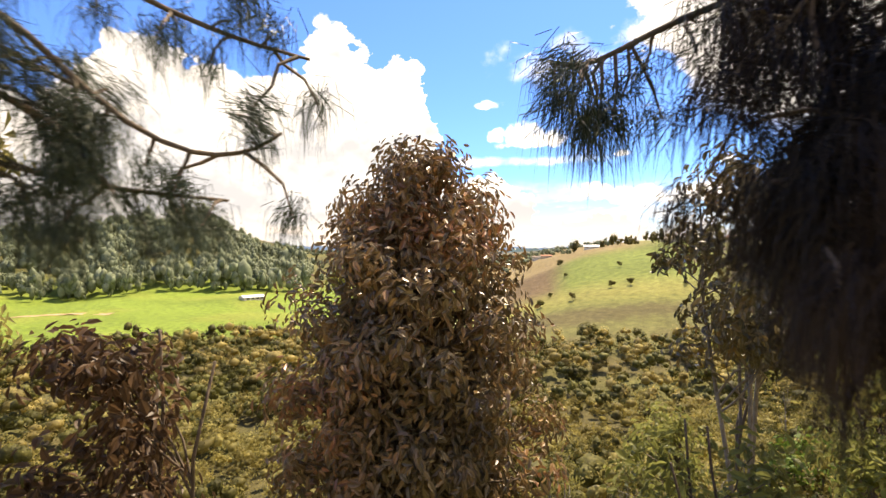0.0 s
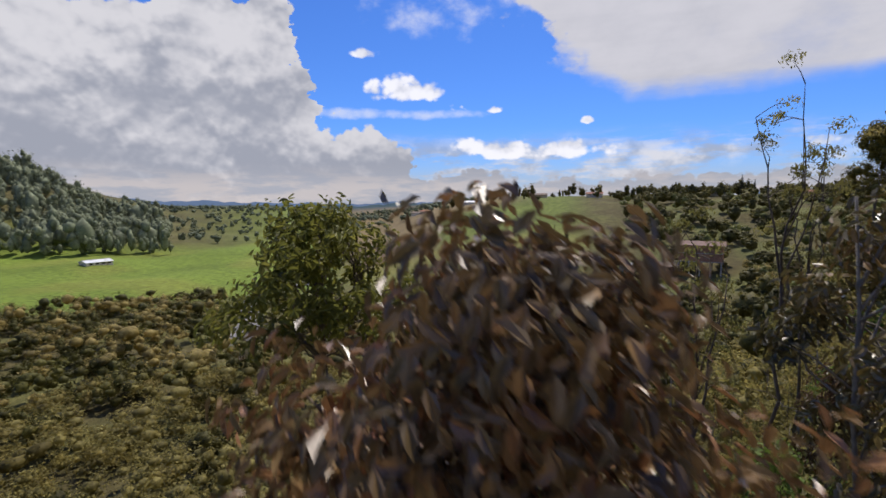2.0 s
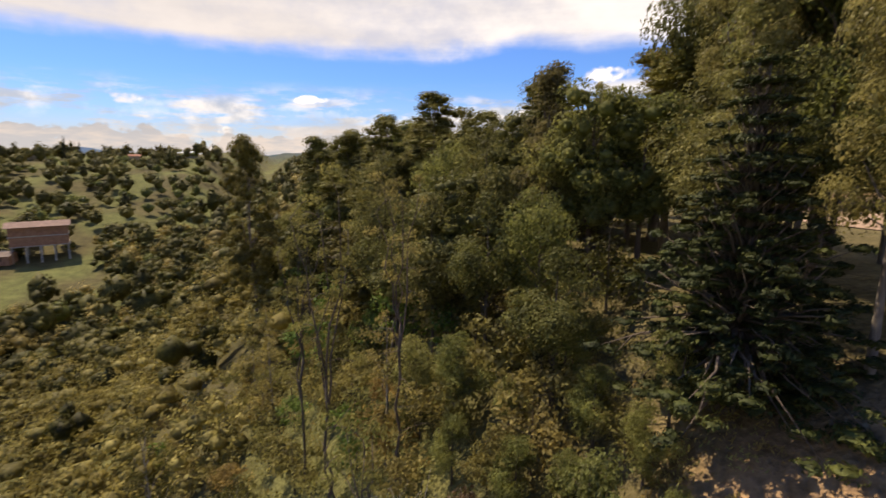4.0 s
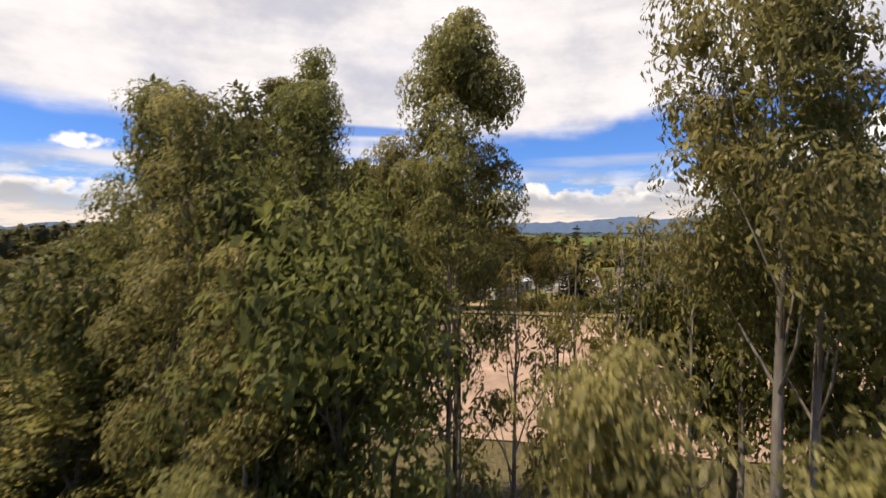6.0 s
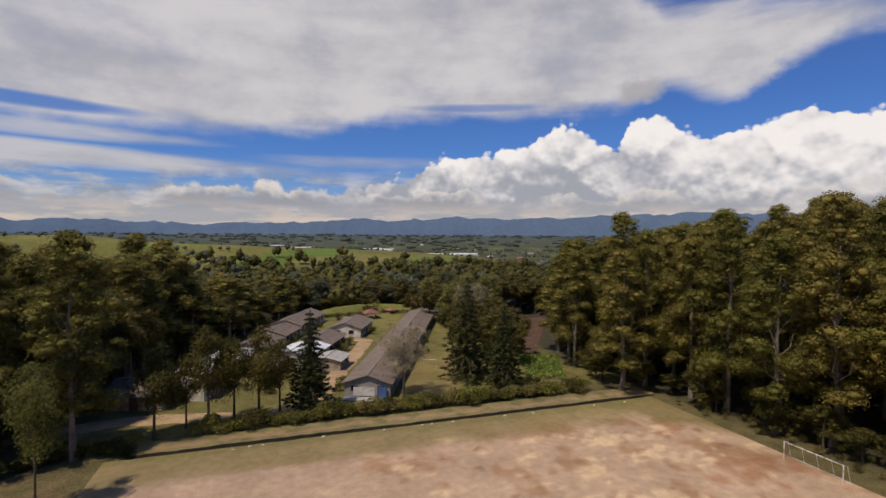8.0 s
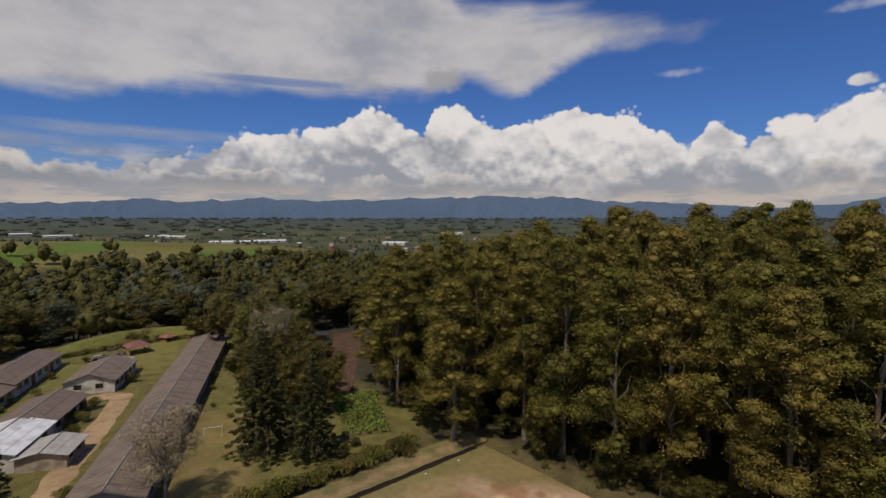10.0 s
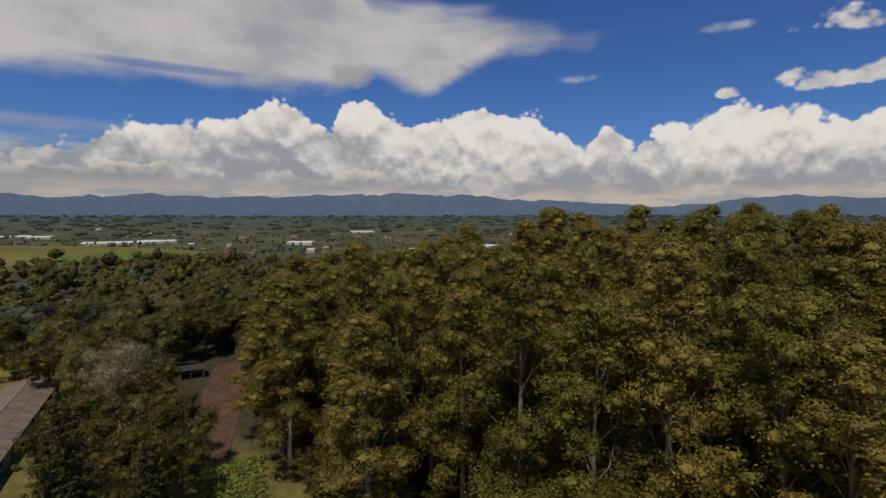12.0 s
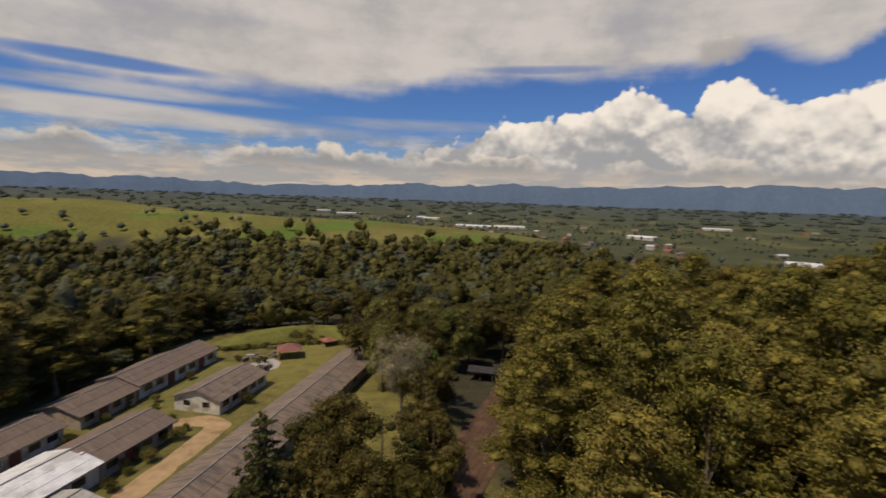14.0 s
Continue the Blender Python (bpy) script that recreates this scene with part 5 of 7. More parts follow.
def earth_material(name, fine_lo=0.8, fine_hi=1.2, rough=0.95):
    m = bpy.data.materials.new(name)
    m.use_nodes = True
    t = m.node_tree
    b = t.nodes["Principled BSDF"]
    at = t.nodes.new("ShaderNodeAttribute")
    at.attribute_name = "cover"
    coord = t.nodes.new("ShaderNodeTexCoord").outputs["Object"]
    last = at.outputs["Color"]
    for scale, lo, hi in ((0.12, 0.84, 1.16), (0.9, 0.86, 1.12), (7.0, fine_lo, fine_hi)):
        n = t.nodes.new("ShaderNodeTexNoise")
        n.inputs["Scale"].default_value, n.inputs["Detail"].default_value = scale, 7.0
        t.links.new(coord, n.inputs["Vector"])
        r = t.nodes.new("ShaderNodeMapRange")
        for q, v in enumerate((0.3, 0.7, lo, hi)):
            r.inputs[q + 1].default_value = v
        t.links.new(n.outputs[0], r.inputs[0])
        mul = t.nodes.new("ShaderNodeVectorMath")
        mul.operation = "SCALE"
        t.links.new(last, mul.inputs[0])
        t.links.new(r.outputs[0], mul.inputs["Scale"])
        last = mul.outputs[0]
    t.links.new(last, b.inputs["Base Color"])
    b.inputs["Roughness"].default_value = rough
    b.inputs["Specular IOR Level"].default_value = 0.15
    bp = t.nodes.new("ShaderNodeBump")
    bp.inputs["Strength"].default_value, bp.inputs["Distance"].default_value = 0.5, 0.08
    t.links.new(n.outputs[0], bp.inputs["Height"])
    t.links.new(bp.outputs[0], b.inputs["Normal"])
    return m


M_EARTH = earth_material("bare_earth")


def blend(c, col, w):
    w = np.clip(w, 0, 1)[..., None]
    return c * (1 - w) + np.array(col) * w


def pitch_cover(a, b):
    c = np.zeros(a.shape + (3,)) + (0.45, 0.305, 0.20)
    c = blend(c, (0.36, 0.205, 0.115), smoothstep(ripple(a, b, 19, 71) + 0.5 * ripple(a, b, 6, 72), 0.1, 0.7))
    c = blend(c, (0.60, 0.42, 0.25), smoothstep(ripple(a, b * 1.4, 15, 73) + 0.4 * ripple(a, b, 5, 74), 0.35, 0.75))
    c = blend(c, (0.28, 0.15, 0.08), smoothstep(ripple(a, b * 1.8, 11, 75) + 0.5 * ripple(a, b, 4, 76), 0.75, 1.05) * 0.8)
    c = blend(c, (0.40, 0.275, 0.19), smoothstep(-a + 14 * ripple(a, b, 47, 171), -8, 30) * 0.75)
    c = blend(c, (0.33, 0.165, 0.085), smoothstep(ripple(a * 0.6, b, 26, 172) + 0.5 * ripple(a, b, 7, 173), 0.35, 0.8) * smoothstep(a, 4, 22) * 0.85)
    c = blend(c, (0.62, 0.45, 0.28), smoothstep(ripple(a * 0.5 + b, b, 21, 174) + 0.6 * ripple(a, b, 3.7, 175), 0.5, 0.9) * smoothstep(a, -6, 20) * 0.8)
    worn = 1.5 * ripple(a, b, 14, 77) + 0.8 * ripple(a, b, 4.2, 78)
    far = smoothstep(b + worn, 15.5, 20.5)
    corner = smoothstep(a + b * 0.9 + worn, 49, 55)
    left = smoothstep(-a + b * 0.35 + worn, 42, 46) * 0.7
    c = blend(c, (0.23, 0.175, 0.075), np.maximum(np.maximum(far * 0.85, corner), left))
    c = blend(c, (0.17, 0.155, 0.055), smoothstep(b + worn * 0.6, 22.5, 25.5) * 0.6)
    return c


def bank_cover(a, b):
    c = np.zeros(a.shape + (3,)) + (0.21, 0.17, 0.075)
    c = blend(c, (0.30, 0.20, 0.11), smoothstep(1.3 - np.abs(b - 29.0 - 0.6 * ripple(a, a * 0, 30, 81)), 0.2, 0.9))
    return blend(c, (0.13, 0.13, 0.045), smoothstep(ripple(a, b, 6, 82), 0.1, 0.6) * 0.8)


slab("pitch", "sandy tan dirt football pitch with worn patches and dry grass edge", -43.0, 44.5, -31.0, 26.2, 0.0, 0.6, 0.7, M_EARTH, pitch_cover)
slab("bank", "grassy earth bank with a footpath beyond a ditch", -40.0, 46.0, 27.1, 31.6, 0.16, 0.9, 0.6, M_EARTH, bank_cover, 0.04)
slab("ditch_bed", "dark brown earth in the bottom of the ditch", -41.0, 46.0, 26.0, 27.3, -0.30, 0.2, 0.65, M_EARTH, lambda a, b: np.zeros(a.shape + (3,)) + (0.03, 0.022, 0.015))

M_WHITE_METAL = material("white_painted_steel", (0.62, 0.61, 0.58), (0.80, 0.79, 0.76), 0.45, 3.0, 30.0, 0.1, third=(0.35, 0.25, 0.18), third_scale=2.0)


def goal(a, b, turn, w=7.32, h=2.3):
    """Posts, bar, back frame and stays of a football goal; the mouth faces its own -x."""
    x, y = pitch_world(a, b)
    ob = thing("football_goal", "white steel football goal without a net on bare earth", "goal", "goals", Matrix.Translation((x, y, 0)) @ Euler((0, 0, PA + turn)).to_matrix().to_4x4())
    for s in (-1, 1):
        part("post", Geo().tube([(0, s * w / 2, -0.2), (0, s * w / 2, h)], 0.06, 8), M_WHITE_METAL, ob)
        part("stay", Geo().tube([(0, s * w / 2, h), (0.7, s * w / 2, h - 0.15), (1.3, s * w / 2, 0.0)], 0.03, 6), M_WHITE_METAL, ob)
    part("crossbar", Geo().tube([(0, -w / 2 - 0.06, h), (0, w / 2 + 0.06, h)], 0.06, 8), M_WHITE_METAL, ob)
    part("back_bar", Geo().tube([(1.3, -w / 2, 0.04), (1.3, w / 2, 0.04)], 0.03, 6), M_WHITE_METAL, ob)
    for q in (-0.25, 0.0, 0.25):
        part("brace", Geo().tube([(0, q * w, h), (0.7, q * w, h - 0.2), (1.3, q * w, 0.0)], 0.022, 5), M_WHITE_METAL, ob)
    return ob


goal(43.1, -4.0, 0.0)
goal(-42.6, -0.2, math.pi)


def small_goal(x, y, turn):
    ob = thing("small_goal", "small white goal frame on the lawn", "goal", "", Matrix.Translation((x, y, gz(x, y))) @ Euler((0, 0, turn)).to_matrix().to_4x4())
    for s in (-1, 1):
        part("post", Geo().tube([(s * 1.4, 0, -0.1), (s * 1.4, 0, 1.9)], 0.05, 6), M_WHITE_METAL, ob)
    part("crossbar", Geo().tube([(-1.45, 0, 1.9), (1.45, 0, 1.9)], 0.05, 6), M_WHITE_METAL, ob)


small_goal(47.0, 117.0, -0.45)

# litter and marker stones along the ditch
for q in range(14):
    a, b = rng.uniform(-36, 40), rng.uniform(25.0, 26.0)
    x, y = pitch_world(a, b)
    g = Geo().blob(rng, np.zeros(3), np.array([0.22, 0.16, 0.12]), 1, 0.2)
    ob = tagged(part("stone", g, M_WHITE_METAL), "small whitewashed stone beside the ditch", "stone", "marker stones")
    ob.location = (x, y, 0.06)

# ---- hedge ----
def make_hedge(q):
    rng = np.random.default_rng(800 + q)
    return tree("hedge_bush", 810 + q, ("dense dark green hedge bush", "hedge bush with yellow-green new growth", "low leafy hedge shrub")[q], "bush", M_BARK, (M_BROAD, M_YELLOW, M_SCRUB)[q], 2.2, 0.05,
                round_clumps(rng, 2.2, 9, 0.95, 0.05, 0.5, 0.85), 70, 0.28, 0.15, droop=0.1, shell=0.4)


HEDGE = variants(3, make_hedge)
for q in range(30):
    x = 30 + q * 1.5
    plant(HEDGE[(q * 7) % 3], x, np.interp(x, (30, 42, 47, 57, 63, 74), (195.5, 195.8, 196.8, 197.2, 196.8, 194.4)) + 0.3 * math.sin(q * 2.3), 0.95, q * 1.9, group="hedge along the grass bank", sz=0.62 + 0.1 * math.sin(q * 3.7))
for q in range(62):
    a = -32 + q * 1.08
    x, y = pitch_world(a, 32.6 + rng.normal(0, 0.35) + (0.8 if q % 2 else 0))
    if 29 < a < 31.5:
        continue
    plant(HEDGE[rng.choice(3, p=[0.45, 0.3, 0.25])], x, y, rng.uniform(1.1, 1.6), rng.uniform(0, 6.28), group="hedge along the bank", sz=rng.uniform(0.8, 1.45))
for x, y in scatter([(-40, 92), (-14, 92), (-14, 104), (-24, 112), (-60, 112)], 3.6, 12):
    plant(HEDGE[rng.integers(3)], x, y, rng.uniform(0.6, 1.0), rng.uniform(0, 6.28), group="shrubs beside the track")
for q in range(24):
    f = q / 23
    x, y = (-30 + 12 * f * 2, 82 + 11.7 * f * 2) if f < 0.5 else (-18 + 11 * (f - 0.5) * 2, 93.7 + 1.5 * (f - 0.5))
    plant(HEDGE[rng.choice(3, p=[0.5, 0.15, 0.35])], x + rng.normal(0, 0.4), y + rng.normal(0, 0.4), rng.uniform(0.9, 1.4), rng.uniform(0, 6.28), group="hedge beside the terrace", sz=rng.uniform(0.6, 1.1))
for x, y in scatter([(77, 30), (77, 78), (80, 80), (84, 60), (84, 30)], 3.0, 13):
    plant(SCRUB[rng.integers(4)], x, y, rng.uniform(0.3, 0.6), rng.uniform(0, 6.28), group="undergrowth at the wood's edge")
# shrubs between the houses and along the road
for x, y, s in ((30.0, 139.8, 0.9), (32.0, 142.4, 1.1), (34.2, 146.5, 0.9), (31.2, 138.0, 0.7), (36.6, 150.4, 0.6), (22.6, 157.6, 0.7), (29.7, 160.8, 0.7), (33.5, 154.6, 0.8), (46.2, 184.4, 0.8), (41.6, 187.0, 0.9), (25.0, 163.0, 0.6),
                (58.7, 199.8, 1.1), (62.5, 201.0, 0.9), (44.0, 92.6, 0.8), (48.5, 91.6, 0.9), (40.5, 95.0, 0.7), (53.0, 93.0, 0.9), (58.5, 95.0, 1.0), (62.0, 97.0, 0.9), (31.0, 98.0, 0.6), (24.5, 108.5, 0.8), (26.0, 112.5, 0.9), (20.5, 112.0, 0.9),
                (17.0, 117.0, 1.0), (12.0, 112.0, 1.0), (8.0, 116.0, 0.9), (20.0, 150.5, 0.7), (56.5, 142.0, 0.7), (60.0, 150.0, 0.8), (63.5, 158.0, 0.9), (52.5, 131.5, 0.6)):
    plant(HEDGE[rng.integers(3)], x, y, s, rng.uniform(0, 6.28), group="shrubs among the houses", sz=s * rng.uniform(0.7, 1.1))

# ---- the houses ----
M_PLASTER = material("worn_white_plaster", (0.50, 0.47, 0.41), (0.70, 0.67, 0.60), 0.9, 0.8, 14.0, 0.2, third=(0.36, 0.30, 0.23), third_scale=0.5)
M_TAN = material("tan_plaster", (0.36, 0.29, 0.21), (0.48, 0.40, 0.30), 0.9, 0.8, 14.0, 0.2, third=(0.26, 0.20, 0.15), third_scale=0.6)
M_GREYWALL = material("grey_block_wall", (0.24, 0.22, 0.20), (0.36, 0.33, 0.30), 0.95, 1.2, 10.0, 0.3)
M_BRICK = material("hollow_brick_wall", (0.26, 0.13, 0.08), (0.38, 0.21, 0.13), 0.95, 1.0, 9.0, 0.3)
M_ROOF = material("weathered_fibre_cement_roof", (0.159, 0.115, 0.086), (0.260, 0.190, 0.142), 0.85, 0.5, 4.0, 0.4, third=(0.10, 0.085, 0.075), third_scale=0.35, stretch=(1, 6, 1))
M_ROOF_OLD = material("dark_weathered_roof", (0.123, 0.092, 0.072), (0.202, 0.145, 0.111), 0.85, 0.5, 4.0, 0.4, third=(0.20, 0.14, 0.11), third_scale=0.4, stretch=(1, 6, 1))
M_TIN = material("white_sheet_metal_roof", (0.66, 0.67, 0.68), (0.84, 0.84, 0.84), 0.45, 0.4, 5.0, 0.15, third=(0.52, 0.51, 0.49), third_scale=0.3)
M_REDROOF = material("red_roof_sheet", (0.19, 0.070, 0.056), (0.28, 0.105, 0.085), 0.6, 0.8, 6.0, 0.2)
M_TILE = material("red_clay_tiles", (0.22, 0.09, 0.05), (0.34, 0.15, 0.09), 0.9, 0.9, 8.0, 0.4)
M_TRIM = material("pale_ridge_cap", (0.27, 0.25, 0.22), (0.38, 0.36, 0.32), 0.8, 1.0, 10.0, 0.1)
M_FRAME = material("brown_window_frame", (0.06, 0.04, 0.03), (0.11, 0.075, 0.05), 0.7, 2.0, 20.0, 0.1)
M_PANE = material("dark_window_pane", (0.015, 0.017, 0.02), (0.03, 0.032, 0.035), 0.12, 1.0, 5.0, 0.0)
M_DOOR = material("dark_red_door", (0.12, 0.035, 0.03), (0.18, 0.06, 0.045), 0.7, 2.0, 20.0, 0.1)
M_BLUE = material("blue_sheeting", (0.04, 0.09, 0.22), (0.07, 0.14, 0.30), 0.6, 1.0, 8.0, 0.2)
M_WOOD = material("grey_old_wood", (0.10, 0.08, 0.06), (0.20, 0.16, 0.12), 0.9, 2.0, 20.0, 0.3, stretch=(1, 1, 0.2))
M_DARK_SHEET = material("black_plastic_sheet", (0.018, 0.018, 0.020), (0.055, 0.052, 0.05), 0.6, 1.2, 7.0, 0.6)
M_CONCRETE = material("stained_concrete", (0.32, 0.30, 0.27), (0.46, 0.43, 0.39), 0.9, 1.0, 12.0, 0.2)


def wall_boxes(length, height, thick, holes):
    """A wall along its own x, in one piece, with openings (x0, x1, z0, z1) that go through."""
    xs = sorted({0.0, length, *(h[0] for h in holes), *(h[1] for h in holes)})
    zs = sorted({-0.4, height, *(h[2] for h in holes if h[2] > 0), *(h[3] for h in holes)})
    nx, nz = len(xs), len(zs)
    def solid(i, k):
        if not (0 <= i < nx - 1 and 0 <= k < nz - 1):
            return False
        cx, cz = (xs[i] + xs[i + 1]) / 2, (zs[k] + zs[k + 1]) / 2
        return not any(h[0] < cx < h[1] and (h[2] if h[2] > 0 else -1) < cz < h[3] for h in holes)
    v = [(x, y, z) for y in (0.0, thick) for x in xs for z in zs]
    def at(s, i, k):
        return s * nx * nz + i * nz + k
    f = []
    for i in range(nx - 1):
        for k in range(nz - 1):
            if not solid(i, k):
                continue
            f.append((at(0, i, k), at(0, i + 1, k), at(0, i + 1, k + 1), at(0, i, k + 1)))
            f.append((at(1, i, k), at(1, i, k + 1), at(1, i + 1, k + 1), at(1, i + 1, k)))
            for di, dk, p, q in ((-1, 0, (i, k), (i, k + 1)), (1, 0, (i + 1, k + 1), (i + 1, k)), (0, -1, (i + 1, k), (i, k)), (0, 1, (i, k + 1), (i + 1, k + 1))):
                if not solid(i + di, k + dk):
                    f.append((at(0, *p), at(0, *q), at(1, *q), at(1, *p)))
    used = sorted({q for face in f for q in face})
    new_at = {q: n for n, q in enumerate(used)}
    return Geo().add([v[q] for q in used], [[new_at[q] for q in face] for face in f])


def roof_slope(w, length, rise, over, thick=0.09, wave=0.9):
    """One slope with its sheets lapped in rows: own x from eave to ridge, y along the house."""
    g, n = Geo(), max(2, int(w / 1.7))
    run = math.hypot(w, rise)
    for q in range(n):
        a0, a1 = q / n, (q + 1) / n + 0.03
        lift = 0.0 if q == 0 else 0.015
        v = []
        for a, up in ((a0, 0.035), (min(a1, 1.0), 0.0)):
            for y in (-over, length + over):
                v += [(a * w, y, a * rise + up + lift), (a * w, y, a * rise + up + lift - thick)]
        g.add(v, [(0, 4, 6, 2), (1, 3, 7, 5), (0, 2, 3, 1), (4, 5, 7, 6), (0, 1, 5, 4), (2, 6, 7, 3)])
    return g


def house(name, label, x, y, turn, length, width, wall_h, rise, wall_mat, roof_mat, windows=(), gable_holes=(), over=0.5, right_windows=None, z=None):
    """A gabled house: own y runs along the ridge, x across; its near gable stands at y = 0. windows: (start, width, sill, head, 'window' or 'door') along the long sides."""
    ob = thing(name, label, "building", "", Matrix.Translation((x, y, gz(x, y) + 0.02 if z is None else z)) @ Euler((0, 0, turn)).to_matrix().to_4x4())
    t, hw = 0.2, width / 2
    sides = ((-1, windows), (1, windows if right_windows is None else right_windows))
    for s, holes in sides:
        cut = [(a, a + w, z0, z1) for a, w, z0, z1, k in holes]
        wall = part("wall", wall_boxes(length, wall_h, t, cut), wall_mat, ob)
        wall.matrix_basis = Matrix.Translation((s * hw, 0, 0)) @ Euler((0, 0, math.pi / 2)).to_matrix().to_4x4() if s > 0 else Matrix.Translation((-hw + t, 0, 0)) @ Euler((0, 0, math.pi / 2)).to_matrix().to_4x4()
        for a, w, z0, z1, k in holes:
            xin = s * (hw - t * 0.6)
            if k == "door":
                part("door", Geo().box(xin - 0.03, a + 0.04, z0 - 0.35, xin + 0.03, a + w - 0.04, z1 - 0.03), M_DOOR, ob)
            else:
                win = part("window", Geo().box(xin - 0.012, a + 0.05, z0 + 0.05, xin + 0.012, a + w - 0.05, z1 - 0.05), M_PANE, ob)
                fr = Geo()
                for b0, b1, c0, c1 in ((a, a + 0.07, z0, z1), (a + w - 0.07, a + w, z0, z1), (a + 0.07, a + w - 0.07, z0, z0 + 0.07), (a + 0.07, a + w - 0.07, z1 - 0.07, z1), (a + w / 2 - 0.03, a + w / 2 + 0.03, z0 + 0.07, z1 - 0.07)):
                    fr.box(xin - 0.035, b0, c0, xin + 0.035, b1, c1)
                part("window_frame", fr, M_FRAME, win)
    for end, holes in ((0, gable_holes), (1, ())):
        yy = 0.0 if end == 0 else length - t
        cut = [(a + hw, a + w + hw, z0, z1) for a, w, z0, z1, k in holes]
        g = wall_boxes(width - 2 * t - 0.006, wall_h, t, [(c[0] - t, c[1] - t, c[2], c[3]) for c in cut])
        w0 = hw - t - 0.003
        rr = rise * w0 / hw
        g.add([(0, 0, wall_h), (2 * w0, 0, wall_h), (w0, 0, wall_h + rr), (0, t, wall_h), (2 * w0, t, wall_h), (w0, t, wall_h + rr)], [(0, 1, 2), (5, 4, 3)])
        g.f.extend([[g.n - 6, g.n - 4, g.n - 1, g.n - 3], [g.n - 4, g.n - 5, g.n - 2, g.n - 1]])
        wall = part("wall", g, wall_mat, ob)
        wall.location = (-w0, yy, 0)
        for a, w, z0, z1, k in holes:
            if k == "door":
                part("door", Geo().box(a + 0.03, 0.08, z0 - 0.3, a + w - 0.03, 0.13, z1 - 0.03), M_DOOR, ob)
            else:
                part("window", Geo().box(a + 0.04, 0.10, z0 + 0.04, a + w - 0.04, 0.13, z1 - 0.04), M_PANE, ob)
    w = hw + over
    drop = rise * over / hw
    for s in (-1, 1):
        roof = part("roof", roof_slope(w, length, rise + drop, over), roof_mat, ob)
        roof.matrix_basis = Matrix.Translation((s * -w, 0, wall_h - drop + 0.10)) @ (Matrix.Identity(4) if s > 0 else Euler((0, 0, 0)).to_matrix().to_4x4() @ Matrix.Diagonal((-1, 1, 1, 1)))
    part("ridge_cap", Geo().tube([(0, -over, wall_h + rise + 0.15), (0, length + over, wall_h + rise + 0.15)], 0.11, 6), M_TRIM, ob)
    return ob


def row(n, first, gap, w, z0, z1, doors=()):
    return [(first + q * gap, w, 0.0 if q in doors else z0, z1 + 0.1 if q in doors else z1, "door" if q in doors else "window") for q in range(n)]


TURN, SHED_TURN = radians(-26.8), radians(-28.6)
house("long_shed", "long low shed with weathered grey-brown roof and grey block walls", 28.4, 102.6, SHED_TURN, 88.5, 8.6, 2.7, 1.35, M_GREYWALL, M_ROOF,
      row(14, 3, 6.2, 2.4, 1.0, 2.2, (3, 8)), [(-3.1, 1.6, 1.1, 2.1, "window"), (1.9, 1.3, 0.0, 2.2, "door")])
house("school_block", "long classroom building with brown roof and white walls", 21.5, 168.5, TURN, 24.5, 9.5, 2.9, 1.5, M_PLASTER, M_ROOF_OLD, row(7, 1.2, 3.3, 2.2, 1.0, 2.3, (2, 5)))
house("school_block", "lower classroom wing with brown roof and shaded veranda", 16.0, 156.6, TURN, 12.2, 9.0, 2.5, 1.35, M_TAN, M_ROOF_OLD, row(4, 0.8, 2.9, 2.0, 0.9, 2.1, (1,)))
house("school_block", "white-walled classroom building with grey-brown roof", 37.1, 157.8, radians(-29), 15.5, 9.4, 2.7, 1.5, M_PLASTER, M_ROOF, row(5, 0.9, 2.9, 2.1, 1.0, 2.2, (2,)), [(-2.9, 1.5, 1.0, 2.1, "window"), (1.1, 1.5, 1.0, 2.1, "window")])
house("workshop", "grey-roofed workshop building beside the dirt road", 24.4, 139.2, radians(-30), 13.5, 8.8, 2.7, 1.35, M_GREYWALL, M_ROOF_OLD, row(4, 1.0, 3.1, 2.0, 1.0, 2.1, (1,)))
house("workshop", "workshop hall with a bright white sheet metal roof", 18.2, 128.6, radians(-30), 12.0, 9.2, 2.8, 1.2, M_PLASTER, M_TIN, row(3, 1.2, 3.4, 2.0, 1.0, 2.1, (1,)))
house("workshop", "small tan-walled store with low grey roof", 9.6, 141.5, TURN, 12.5, 8.6, 2.7, 1.3, M_PLASTER, M_ROOF_OLD, row(4, 1.0, 2.9, 1.9, 1.0, 2.1, (1,)))
house("workshop", "white sheet-roofed store among the trees", 2.0, 126.5, TURN, 12, 8.6, 2.9, 1.2, M_PLASTER, M_TIN, row(3, 1.2, 3.4, 2.0, 1.0, 2.1))
house("lean_to_store", "low store with pale sheet roof beside the workshop", 25.0, 124.0, radians(-30), 6.5, 6.5, 2.2, 0.7, M_TAN, M_CONCRETE, row(2, 0.8, 2.8, 1.6, 0.9, 1.8))
house("farmhouse", "tan farmhouse with brown roof and pale walls", -12.6, 116.6, radians(-112), 9.5, 7.4, 2.6, 1.9, M_TAN, M_ROOF, row(3, 0.9, 3.0, 1.5, 1.0, 2.1, (1,)), [(-2.4, 1.5, 1.0, 2.1, "window"), (0.8, 1.4, 1.0, 2.1, "window")])
house("white_barn", "white two-storey barn with a pale sheet roof", -1.8, 113.5, TURN, 9, 6.5, 4.6, 1.2, M_PLASTER, M_TIN, row(3, 0.8, 2.8, 1.4, 2.6, 3.8))
